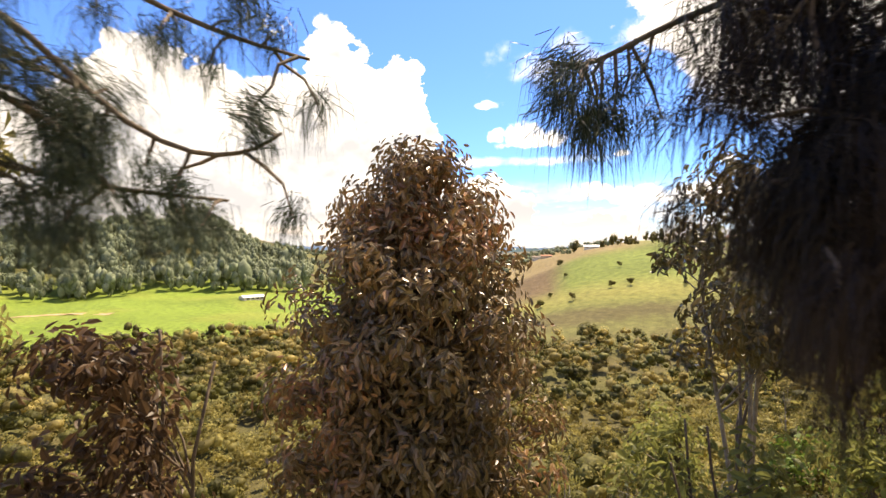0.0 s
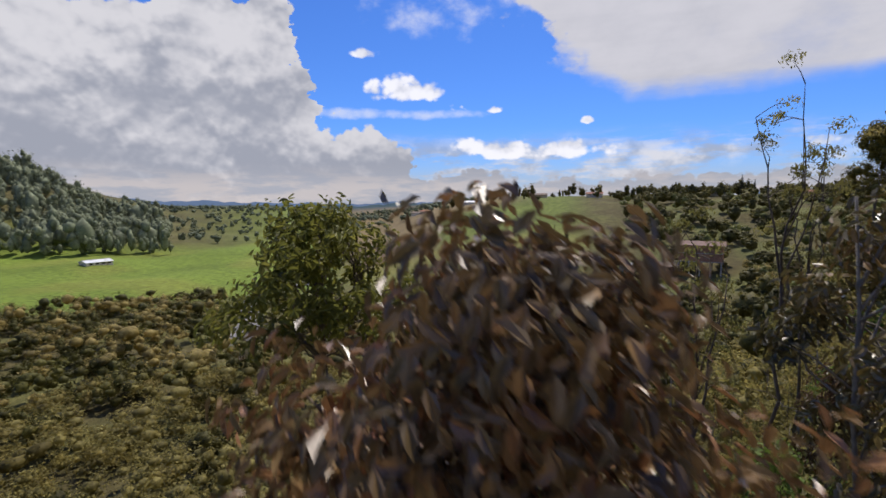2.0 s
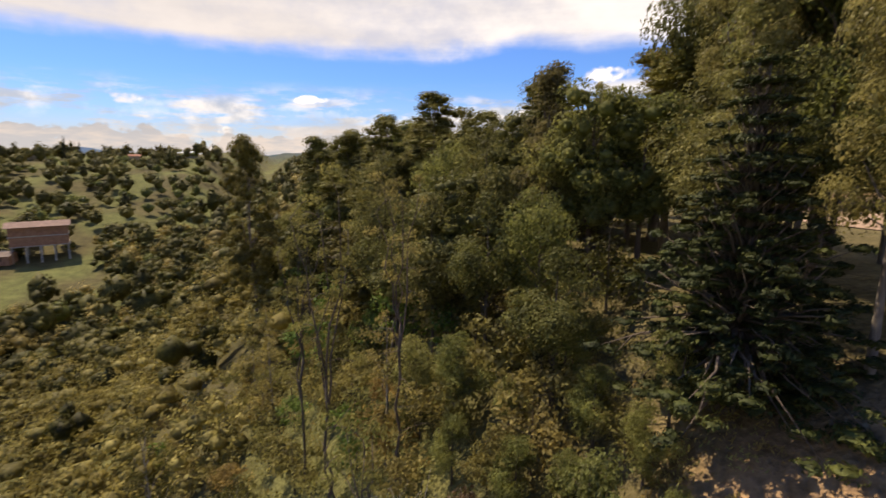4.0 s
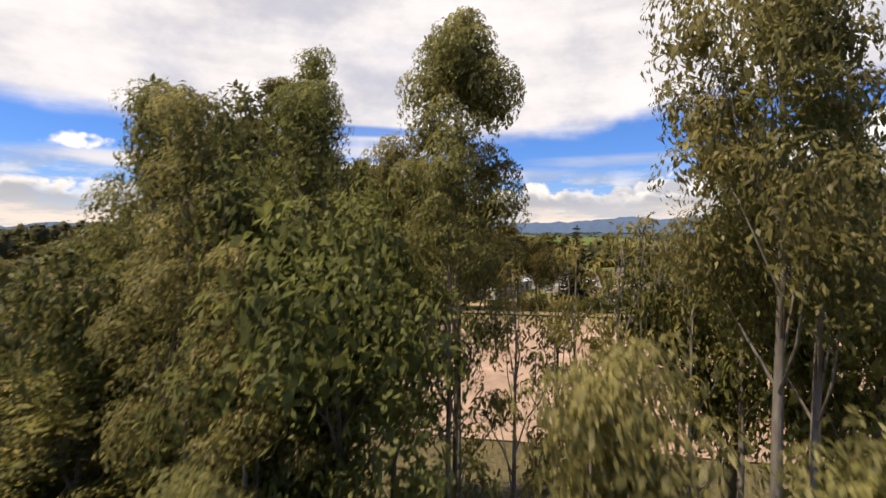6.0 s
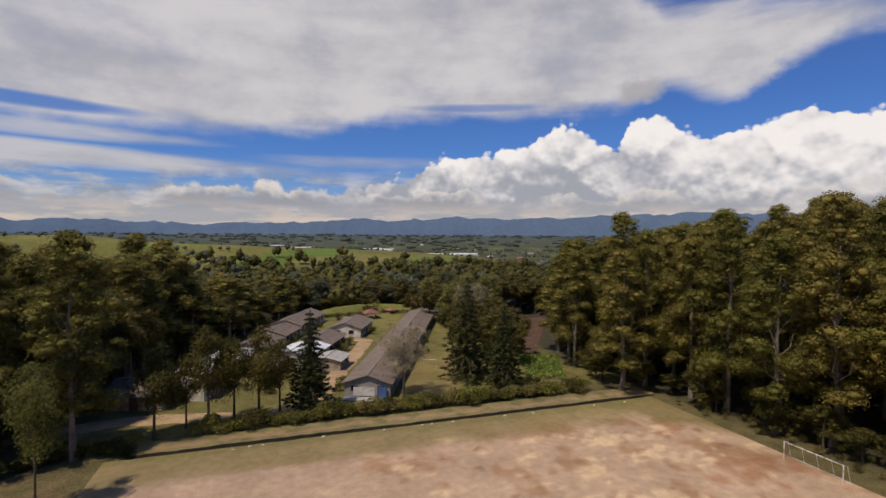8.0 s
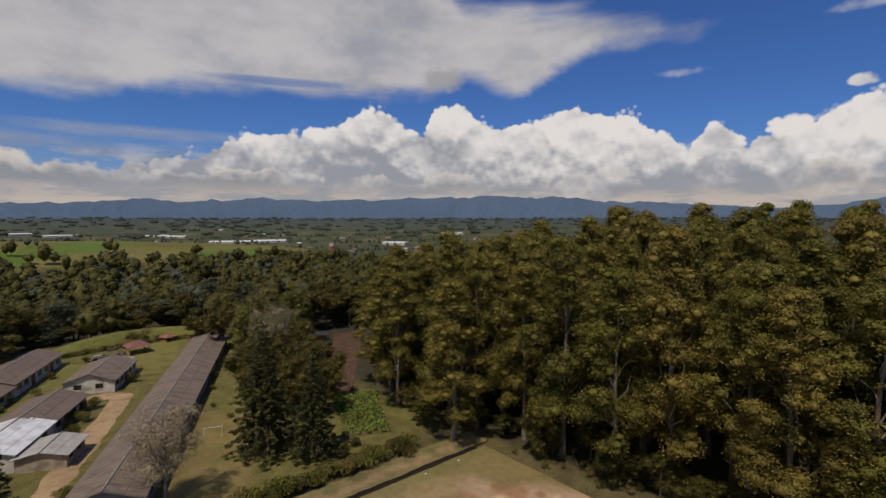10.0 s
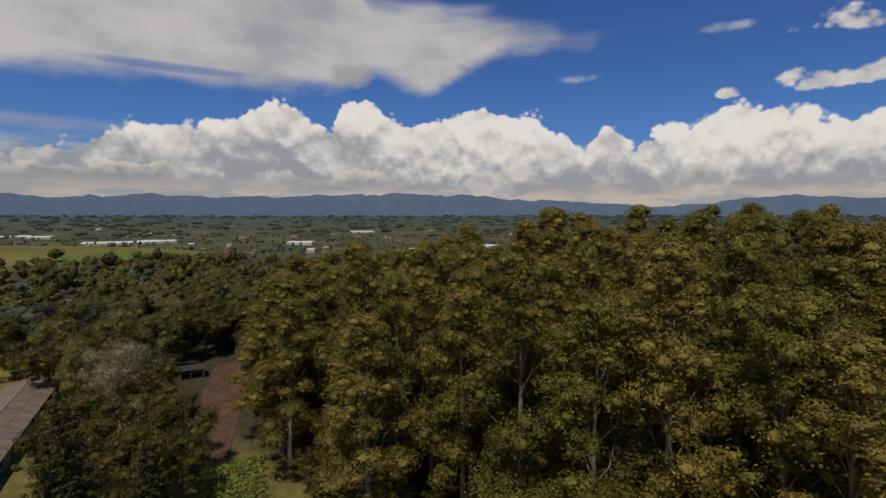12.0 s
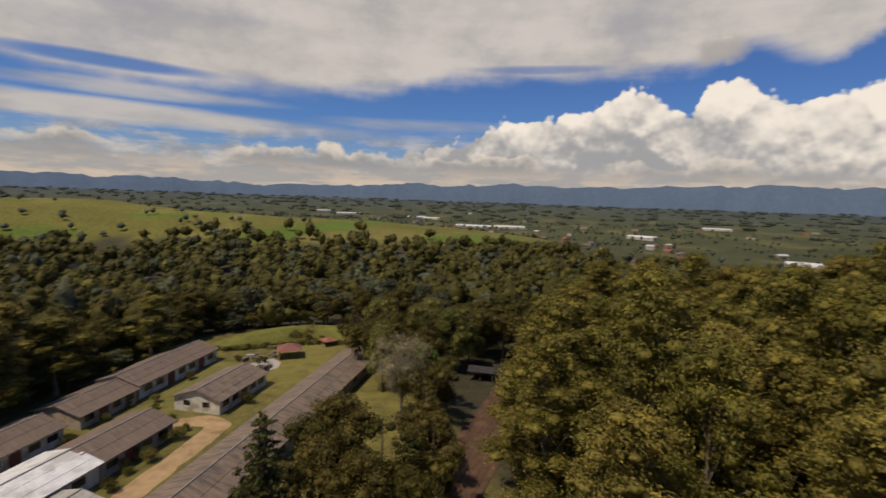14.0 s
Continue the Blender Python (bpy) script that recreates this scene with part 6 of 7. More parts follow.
house("shed", "small shed with faded red clay roof by the grass bank", 74.0, 203.0, radians(-80), 9, 6, 2.3, 1.3, M_BRICK, M_TILE, row(2, 1.0, 3.4, 1.6, 0.9, 1.9))

# white poster-covered panels and blue sheeting on the near gable of the long shed
gm = Matrix.Translation((28.4, 102.6, 0)) @ Euler((0, 0, SHED_TURN)).to_matrix().to_4x4()
pan = tagged(part("mural_panel", Geo().box(-2.6, -0.06, 0.25, 1.4, -0.03, 1.9), M_PLASTER), "pale peeling painted panel on the shed gable", "panel")
pan.matrix_basis = gm
tarp = tagged(part("blue_tarpaulin", Geo().box(2.2, -0.5, -0.3, 3.7, -0.28, 2.1), M_BLUE), "blue sheeting hung beside the shed gable", "tarpaulin")
tarp.matrix_basis = gm
slabm = tagged(part("doorstep", Geo().box(-4.2, -2.2, -0.3, 4.2, -0.35, 0.12), M_CONCRETE), "pale concrete apron before the shed", "step")
slabm.matrix_basis = gm


def kiosk(x, y, roof, label, k=1.0, turn=0.0):
    ob = thing("kiosk", label, "kiosk", "", Matrix.Translation((x, y, gz(x, y))) @ Euler((0, 0, turn)).to_matrix().to_4x4() @ Matrix.Scale(k, 4))
    g = Geo().add([(-2.9, -2.9, 2.2), (2.9, -2.9, 2.2), (2.9, 2.9, 2.2), (-2.9, 2.9, 2.2), (0, 0, 3.6), (0, 0, 2.3)],
                  np.zeros((0, 4), int))
    g.f.extend([[0, 1, 4], [1, 2, 4], [2, 3, 4], [3, 0, 4], [1, 0, 5], [2, 1, 5], [3, 2, 5], [0, 3, 5]])
    part("roof", g, roof, ob)
    for q in (-1, 1):
        for r in (-1, 1):
            part("post", Geo().tube([(q * 2.3, r * 2.3, -0.3), (q * 2.3, r * 2.3, 2.4)], 0.08, 6), M_WOOD, ob)
    for q in (-1, 1):
        part("half_wall", Geo().box(q * 2.2 - 0.07, -2.2, -0.2, q * 2.2 + 0.07, 2.2, 0.9), M_BRICK, ob)
    part("table", Geo().box(-0.8, -0.8, 0.7, 0.8, 0.8, 0.76).box(-0.1, -0.1, -0.2, 0.1, 0.1, 0.7), M_WOOD, ob)


kiosk(53.6, 187.5, M_REDROOF, "open garden kiosk with a faded red hipped roof")
kiosk(63.8, 195.6, M_TILE, "small brick shelter with a pinkish tiled roof", 0.66, 0.4)


def garden_table(x, y, turn):
    ob = thing("garden_table", "weathered grey wooden table on the lawn by the hedge", "table", "tables on the lawn", Matrix.Translation((x, y, gz(x, y))) @ Euler((0, 0, turn)).to_matrix().to_4x4())
    for q in range(4):
        part("board", Geo().box(-1.2, -0.41 + q * 0.21, 0.72, 1.2, -0.22 + q * 0.21, 0.77), M_WOOD, ob)
    for q in (-1, 1):
        for r in (-1, 1):
            part("leg", Geo().tube([(q * 1.1, r * 0.34, -0.2), (q * 1.02, r * 0.3, 0.72)], 0.06, 6), M_WOOD, ob)


garden_table(49.2, 194.8, 0.15)
garden_table(52.9, 195.4, 0.1)
yard = tagged(part("paved_yard", Geo().box(-4.2, -3.6, -0.3, 4.2, 3.6, 0.05), M_CONCRETE), "pale worn concrete yard beside the classrooms", "yard", kind="structure")
yard.matrix_basis = Matrix.Translation((47.8, 181.6, gz(47.8, 181.6))) @ Euler((0, 0, 0.5)).to_matrix().to_4x4()
scrap_rng = np.random.default_rng(640)
for q in range(12):
    x, y = 46.4 + scrap_rng.normal(0, 1.5), 188.2 + scrap_rng.normal(0, 0.8)
    w, d, h = scrap_rng.uniform(0.35, 0.9), scrap_rng.uniform(0.25, 0.5), scrap_rng.uniform(0.3, 1.0)
    ob = tagged(part("crate", Geo().box(-w, -d, -0.1, w, d, h).box(-w - 0.04, -d - 0.04, h, w + 0.04, d + 0.04, h + 0.05), (M_WOOD, M_ROOF, M_WOOD, M_CONCRETE)[q % 4]), "old wooden crate dumped on the lawn by the yard", "crate", "crates on the lawn")
    ob.matrix_basis = Matrix.Translation((x, y, gz(x, y))) @ Euler((0, 0, scrap_rng.uniform(0, 3.1))).to_matrix().to_4x4()


def hut(x, y, turn):
    ob = thing("field_hut", "dark ramshackle wooden hut at the end of the plot", "hut", "", Matrix.Translation((x, y, gz(x, y))) @ Euler((0, 0, turn)).to_matrix().to_4x4())
    part("roof", Geo().add([(-3, -2.4, 2.3), (3, -2.4, 2.3), (3, 0, 3.0), (-3, 0, 3.0), (-3, 2.4, 2.2), (3, 2.4, 2.2), (-3, -2.4, 2.22), (3, -2.4, 2.22), (3, 0, 2.92), (-3, 0, 2.92), (-3, 2.4, 2.12), (3, 2.4, 2.12)],
                           [(0, 1, 2, 3), (3, 2, 5, 4), (7, 6, 9, 8), (8, 9, 10, 11), (0, 6, 7, 1), (4, 5, 11, 10)]), M_DARK_SHEET, ob)
    for q in (-2.7, 0, 2.7):
        for r in (-2.1, 2.1):
            part("post", Geo().tube([(q, r, -0.3), (q, r, 2.3)], 0.07, 6), M_WOOD, ob)
    for q in range(12):
        part("plank", Geo().box(-2.8 + q * 0.46, 2.0, -0.2, -2.8 + q * 0.46 + 0.42, 2.04, 2.0), M_WOOD, ob)


hut(95.5, 162.5, radians(-30))

# scrap heap between the classroom blocks
for q in range(9):
    g = Geo().box(-rng.uniform(0.3, 0.9), -rng.uniform(0.2, 0.6), 0, rng.uniform(0.3, 0.9), rng.uniform(0.2, 0.6), rng.uniform(0.4, 1.3))
    ob = tagged(part("scrap_crate", g, (M_WOOD, M_FRAME, M_CONCRETE)[q % 3]), "old crate in the heap behind the classrooms", "crate", "scrap heap")
    ob.matrix_basis = Matrix.Translation((47.5 + rng.uniform(-2, 2), 178.5 + rng.uniform(-2.2, 2.2), gz(47, 178))) @ Euler((0, 0, rng.uniform(0, 3))).to_matrix().to_4x4()


# ---- tracks, plots and the grass bank ----
def ribbon(name, label, pts, width, mat, lift, cover=None, category="road", ragged=1.0):
    """A flat strip along a line, with wavering edges, close over the ground."""
    pts = np.array(pts, float)
    seg = np.r_[0, np.cumsum(np.hypot(*np.diff(pts, axis=0).T))]
    s = np.linspace(0, seg[-1], int(seg[-1] / 0.8) + 2)
    p = np.stack([np.interp(s, seg, pts[:, q]) for q in range(2)], -1)
    for _ in range(6):
        p[1:-1] = (p[:-2] + 2 * p[1:-1] + p[2:]) / 4
    d = np.gradient(p, axis=0)
    d /= np.linalg.norm(d, axis=1, keepdims=True)
    n = np.stack([-d[:, 1], d[:, 0]], -1)
    cross = np.linspace(-0.5, 0.5, 7)
    w = width * (1 + 0.18 * ripple(s, s * 0, 9 / ragged, 5))[:, None, None]
    q = p[:, None] + n[:, None] * cross[None, :, None] * w
    q[:, 0] += n * (0.3 * ripple(s, s * 0, 4 / ragged, 6))[:, None]
    z = ground_z(q[..., 0], q[..., 1]) + lift - 0.12 * (np.abs(cross)[None] > 0.45)
    v = np.concatenate([q, z[..., None]], -1)
    kk, ii = np.meshgrid(np.arange(len(s) - 1), np.arange(6), indexing="ij")
    g = Geo().add(v.reshape(-1, 3), np.stack([kk * 7 + ii + 1, kk * 7 + ii, (kk + 1) * 7 + ii, (kk + 1) * 7 + ii + 1], -1).reshape(-1, 4))
    me = g.mesh(name, True)
    c = np.zeros((len(s), 7, 3)) + (0.40, 0.27, 0.15)
    c = blend(c, (0.27, 0.18, 0.10), smoothstep(ripple(q[..., 0], q[..., 1], 7, 91), 0.1, 0.7))
    if cover:
        c = cover(q[..., 0], q[..., 1], cross[None] + 0 * z)
    painted(me, "cover", c.reshape(-1, 3))
    me.materials.append(mat)
    return tagged(new(name, me), label, category, kind="structure")


ribbon("track", "sandy dirt track between the sheds", [(8, 101), (17, 102.5), (21.5, 108), (27, 121), (33, 133), (38, 143), (42, 152), (38, 154.5), (30, 152)], 4.2, M_EARTH, 0.10)
ribbon("track", "dirt farm track in front of the farmhouse", [(-44, 101), (-24, 105), (-10, 106.5), (0, 104), (8, 101)], 4.5, M_EARTH, 0.10)
ribbon("lawn", "small dry grass ground beside the long shed", [(38, 97), (46, 112), (54, 128)], 12, M_EARTH, 0.09, lambda x, y, c: blend(np.zeros(x.shape + (3,)) + (0.21, 0.155, 0.06), (0.16, 0.145, 0.045), smoothstep(ripple(x, y, 8, 14), 0, 0.6)), "lawn")
ribbon("lawn", "mown yellow-green lawn between classrooms and shed", [(49, 163), (55, 178), (62, 196)], 12, M_EARTH, 0.09, lambda x, y, c: blend(np.zeros(x.shape + (3,)) + (0.185, 0.165, 0.048), (0.145, 0.118, 0.042), smoothstep(ripple(x, y, 7, 15), 0.1, 0.7)), "lawn")
ribbon("lawn", "rough grass between the classroom blocks", [(22, 150), (31, 163), (40, 186)], 7, M_EARTH, 0.085, lambda x, y, c: blend(np.zeros(x.shape + (3,)) + (0.165, 0.155, 0.045), (0.145, 0.115, 0.045), smoothstep(ripple(x, y, 5, 16), 0.1, 0.7)), "lawn")


def furrows(name, label, p0, p1, width, colours, ridge, seed):
    """A ploughed bed with ridges across it."""
    p0, p1 = np.array(p0, float), np.array(p1, float)
    d = (p1 - p0) / np.linalg.norm(p1 - p0)
    n = np.array([d[1], -d[0]])
    ln = np.linalg.norm(p1 - p0)
    a, b = np.meshgrid(np.linspace(0, ln, int(ln / 0.9)), np.linspace(-width / 2, width / 2, int(width / 0.22)), indexing="ij")
    x, y = p0[0] + a * d[0] + b * n[0], p0[1] + a * d[1] + b * n[1]
    z = np.maximum(ground_z(x, y), ground_z(*p0)) + 0.10 + ridge * (np.sin(b / 0.95 * 2 * np.pi) * 0.5 + 0.2 * ripple(a, b, 1.7, seed)) - 0.4 * (np.abs(b) > width / 2 - 0.1)
    na, nb = a.shape
    kk, ii = np.meshgrid(np.arange(na - 1), np.arange(nb - 1), indexing="ij")
    g = Geo().add(np.stack([x, y, z], -1).reshape(-1, 3), np.stack([kk * nb + ii, kk * nb + ii + 1, (kk + 1) * nb + ii + 1, (kk + 1) * nb + ii], -1).reshape(-1, 4))
    me = g.mesh(name, True)
    c = blend(np.zeros(a.shape + (3,)) + colours[0], colours[1], smoothstep(ripple(a, b, 6, seed), 0, 0.7))
    painted(me, "cover", c.reshape(-1, 3))
    me.materials.append(M_EARTH)
    return tagged(new(name, me), label, "field", kind="structure")


furrows("ploughed_plot", "ploughed red-brown plot with furrows", (73.5, 121.5), (107.5, 163), 9.5, ((0.095, 0.056, 0.038), (0.135, 0.082, 0.055)), 0.12, 95)
furrows("vegetable_bed", "bed of earth under leafy crops", (66.5, 99), (75.5, 116), 8.5, ((0.15, 0.10, 0.05), (0.20, 0.14, 0.07)), 0.10, 96)
g = Geo()
pts = scatter([(62.5, 101), (69.5, 97), (80, 114), (72, 118.5)], 0.75, 31)
for x, y in pts:
    g.clump(rng, np.array([x, y, gz(x, y) + 0.35]), np.array([0.45, 0.45, 0.4]), 9, 0.5, 0.3, 0.0, upper=0.8)
tagged(part("leafy_crop", g, M_LIME), "bright green leafy vegetable crop", "crop", kind="stuff")


def mound(name, label, pts, width, height):
    pts = np.array(pts, float)
    seg = np.r_[0, np.cumsum(np.hypot(*np.diff(pts, axis=0).T))]
    s = np.linspace(0, seg[-1], int(seg[-1] / 1.2))
    p = np.stack([np.interp(s, seg, pts[:, q]) for q in range(2)], -1)
    for _ in range(8):
        p[1:-1] = (p[:-2] + 2 * p[1:-1] + p[2:]) / 4
    d = np.gradient(p, axis=0)
    d /= np.linalg.norm(d, axis=1, keepdims=True)
    n = np.stack([-d[:, 1], d[:, 0]], -1)
    cr = np.linspace(-1, 1, 15)
    taper = np.sin(np.clip(s / s[-1], 0, 1) * np.pi) ** 0.4
    q = p[:, None] + n[:, None] * cr[None, :, None] * width * (0.4 + 0.6 * taper)[:, None, None]
    z = ground_z(q[..., 0], q[..., 1]) - 0.2 + height * taper[:, None] * (1 - cr[None] ** 2) ** 0.7 + 0.1 * ripple(q[..., 0], q[..., 1], 4, 3)
    v = np.concatenate([q, z[..., None]], -1)
    kk, ii = np.meshgrid(np.arange(len(s) - 1), np.arange(14), indexing="ij")
    g = Geo().add(v.reshape(-1, 3), np.stack([kk * 15 + ii + 1, kk * 15 + ii, (kk + 1) * 15 + ii, (kk + 1) * 15 + ii + 1], -1).reshape(-1, 4))
    me = g.mesh(name, True)
    c = blend(np.zeros(z.shape + (3,)) + (0.16, 0.155, 0.04), (0.11, 0.12, 0.03), smoothstep(ripple(q[..., 0], q[..., 1], 6, 33), 0, 0.6))
    painted(me, "cover", c.reshape(-1, 3))
    me.materials.append(M_EARTH)
    return tagged(new(name, me), label, "bank", kind="structure")


mound("grass_bank", "curved mown grass bank behind the houses", [(34, 196), (44, 205), (56, 209), (68, 207), (79, 198)], 6.0, 2.6)
for x, y in ((33, 141), (36, 147), (30, 134), (29, 164), (41, 163), (48, 184), (33, 176), (28, 157), (45.5, 160), (20, 149)):
    plant(HEDGE[rng.choice([0, 2])], x, y, rng.uniform(0.7, 1.2), rng.uniform(0, 6.28), group="shrubs among the classrooms")

# ---- far buildings on the plain ----
def far_block(name, label, x, y, w, d, h, turn, wall, roof, group):
    ob = thing(name, label, "building", group, Matrix.Translation((x, y, gz(x, y) - 0.5)) @ Euler((0, 0, turn)).to_matrix().to_4x4())
    part("wall", Geo().box(-w / 2, -d / 2, -1, w / 2, d / 2, h), wall, ob)
    n = max(1, int(d / 9))
    g = Geo()
    for q in range(n):
        y0, y1 = -d / 2 - 0.4 + q * (d + 0.8) / n, -d / 2 - 0.4 + (q + 1) * (d + 0.8) / n
        ym, rise = (y0 + y1) / 2, 0.16 * (y1 - y0)
        b = g.n
        g.add([(-w / 2 - 0.4, y0, h + 0.02), (w / 2 + 0.4, y0, h + 0.02), (w / 2 + 0.4, ym, h + rise), (-w / 2 - 0.4, ym, h + rise), (-w / 2 - 0.4, y1, h + 0.02), (w / 2 + 0.4, y1, h + 0.02)], [(0, 1, 2, 3), (3, 2, 5, 4)])
        g.f.extend([[b, b + 3, b + 4], [b + 1, b + 5, b + 2]])
    part("roof", g, roof, ob)
    return ob


def at_far(t_az, dist, home=(52.4, 61.4)):
    return home[0] - math.sin(radians(t_az)) * dist, home[1] + math.cos(radians(t_az)) * dist


for azm, dist, w, d in ((-7, 1500, 70, 30), (-4, 1550, 45, 30), (-14.5, 1350, 60, 26), (-16.5, 1340, 40, 24), (-22, 1050, 95, 34), (-25.5, 1060, 70, 34), (-55, 620, 40, 40), (-62, 760, 34, 30), (-66, 700, 30, 26), (6, 1150, 40, 20), (-40, 900, 45, 22), (-47, 1300, 60, 30), (-72, 980, 60, 26)):
    x, y = at_far(azm, dist)
    far_block("greenhouse", "long pale plastic-roofed greenhouse on the plain", x, y, w, d, 4.5, radians(azm + rng.uniform(-25, 25)), M_PLASTER, M_TIN, "greenhouses on the plain")
for q in range(95):
    azm, dist = rng.uniform(-100, 30), rng.uniform(330, 1600) ** 1.0
    x, y = at_far(azm, dist)
    if dist < 420 and azm < -45 or ridge_at(x, y) > 0.3:
        continue
    far_block("far_house", "small far house with a simple gabled roof", x, y, rng.uniform(8, 16), rng.uniform(7, 10), rng.uniform(2.8, 5.5), rng.uniform(0, 3.1), (M_PLASTER, M_BRICK, M_TAN)[rng.integers(3)], (M_TILE, M_ROOF, M_TIN, M_TILE, M_ROOF)[rng.integers(5)], "far houses on the plain")

# ---- the valley: river, barn, brick house, hill bushes ----
M_WATER = material("muddy_river_water", (0.13, 0.11, 0.09), (0.18, 0.155, 0.125), 0.22, 0.2, 2.0, 0.15)
ribbon("water", "pale brown river winding through the pasture", RIVER, 7.5, M_WATER, 0.25, category="river", ragged=0.25)
ribbon("track", "dirt track along the far edge of the pasture", [(120, -330), (60, -345), (20, -350), (-5, -335)], 7, M_EARTH, 0.3)
ribbon("water", "pale rocks and water of a stream in the ravine", [(-50, -47), (-57, -50), (-61, -51)], 1.7, M_CONCRETE, 0.7, category="stream")
house("barn", "long low barn with pale roof on the green pasture", -94, -360, radians(-78), 15, 8, 2.4, 1.2, M_PLASTER, M_TIN, row(4, 1.0, 3.4, 2.0, 0.9, 1.9))


M_OLDTILE = material("faded_clay_roof", (0.17, 0.11, 0.085), (0.25, 0.16, 0.125), 0.9, 0.9, 8.0, 0.3)


def brick_house(x, y, turn):
    z = gz(x, y) + 1.5
    ob = thing("brick_house", "unfinished brick house on pillars with a flat-pitched roof", "house", "", Matrix.Translation((x, y, z)) @ Euler((0, 0, turn)).to_matrix().to_4x4())
    for q in range(5):
        for r in (0, 1):
            part("pillar", Geo().box(-7 + q * 3.4, -4 + r * 7.6, -3, -6.6 + q * 3.4, -3.6 + r * 7.6, 3.0), M_CONCRETE, ob)
    for lev in (3.0, 6.0):
        part("floor_slab", Geo().box(-7.3, -4.6, lev, 7.3, 4.3, lev + 0.25), M_CONCRETE, ob)
        holes = [(1.0 + q * 3.4, 2.8 + q * 3.4, 0.9, 2.1) for q in range(4)]
        wall = part("wall", wall_boxes(14.2, 2.74, 0.2, holes), M_BRICK, ob)
        wall.location = (-7.1, -3.4, lev + 0.252)
        for a, b, c, d in holes:
            part("window", Geo().box(-7.1 + a + 0.05, -3.30, lev + c + 0.3, -7.1 + b - 0.05, -3.27, lev + d + 0.2), M_PANE, ob)
        for s in (-1, 1):
            w2 = part("wall", wall_boxes(7.0, 2.74, 0.2, [(2.0, 3.6, 0.9, 2.1)]), M_BRICK, ob)
            w2.matrix_basis = Matrix.Translation((s * 7.0 + (0.1 if s < 0 else 0.1), -3.19, lev + 0.252)) @ Euler((0, 0, math.pi / 2)).to_matrix().to_4x4()
        part("back_wall", Geo().box(-7.1, 3.85, lev + 0.252, 7.1, 4.05, lev + 2.98), M_BRICK, ob)
        part("railing", Geo().box(-7.2, -4.55, lev + 0.9, 7.2, -4.48, lev + 1.0), M_WOOD, ob)
    part("roof", Geo().add([(-8, -5.2, 9.0), (8, -5.2, 9.0), (8, 0, 10.3), (-8, 0, 10.3), (-8, 5, 9.0), (8, 5, 9.0), (-8, -5.2, 8.88), (8, -5.2, 8.88), (8, 5, 8.88), (-8, 5, 8.88)],
                           [(0, 1, 2, 3), (3, 2, 5, 4), (6, 9, 8, 7), (0, 6, 7, 1), (4, 5, 8, 9)]), M_OLDTILE, ob)


brick_house(-186, -48, radians(-84))
house("shed", "low outbuilding with a brown roof beside the brick house", -184, -66, radians(-10), 12, 6, 2.4, 1.0, M_BRICK, M_ROOF_OLD, row(3, 1.2, 3.6, 1.8, 0.9, 1.9))
house("shed", "small shelter with a white sheet roof", -180, -74, radians(-20), 5, 4, 2.2, 0.6, M_TAN, M_TIN, row(1, 1.2, 3.6, 1.8, 0.9, 1.9))


def make_hill_bush(q):
    rng = np.random.default_rng(900 + q)
    return tree("hill_bush", 910 + q, "dark round bush alone on the grass hill", "bush", M_BARK, M_BROAD, 5.0, 0.12, round_clumps(rng, 5.0, 9, 1.6, 0.1, 1.0, 1.6), 60, 0.45, 0.25, droop=0.1, core=0.5)


HILL = variants(2, make_hill_bush)
for x, y, s in ((-202.7, -223.5, 1.0), (-248.5, -222, 1.1), (-192, -144, 0.8), (-197, -137.5, 0.8), (-155, -222, 1.6), (-150, -228, 1.3), (-230, -165, 0.7), (-215, -190, 0.6), (-170, -150, 0.8), (-160, -160, 0.9), (-178, -170, 0.6), (-300, -210, 1.2), (-290, -170, 1.0)):
    plant(HILL[rng.integers(2)], x, y, s, rng.uniform(0, 6.28), group="bushes on the grass hill")
for x, y, s in ((-206.9, -116.3, 0.36), (-205.7, -109.4, 0.42), (-360, -60, 0.7), (-352, -52, 0.6)):
    plant(CONE[rng.integers(2)], x, y, s * 0.6, rng.uniform(0, 6.28), group="slim conifers on the hill", sz=s)
for q, (azm, dist) in enumerate(((88, 385), (93, 395), (100, 380), (106, 390), (112, 400), (118, 395), (126, 420), (131, 560), (132, 575))):
    x, y = HOME[0] - math.sin(radians(azm)) * dist, HOME[1] + math.cos(radians(azm)) * dist
    far_block("far_house", "far farmhouse on the hill crest", x, y, 12, 8, 3.2, radians(azm), (M_PLASTER, M_TAN)[q % 2], (M_TIN, M_TILE, M_ROOF)[q % 3], "farmhouses on the hill crest")


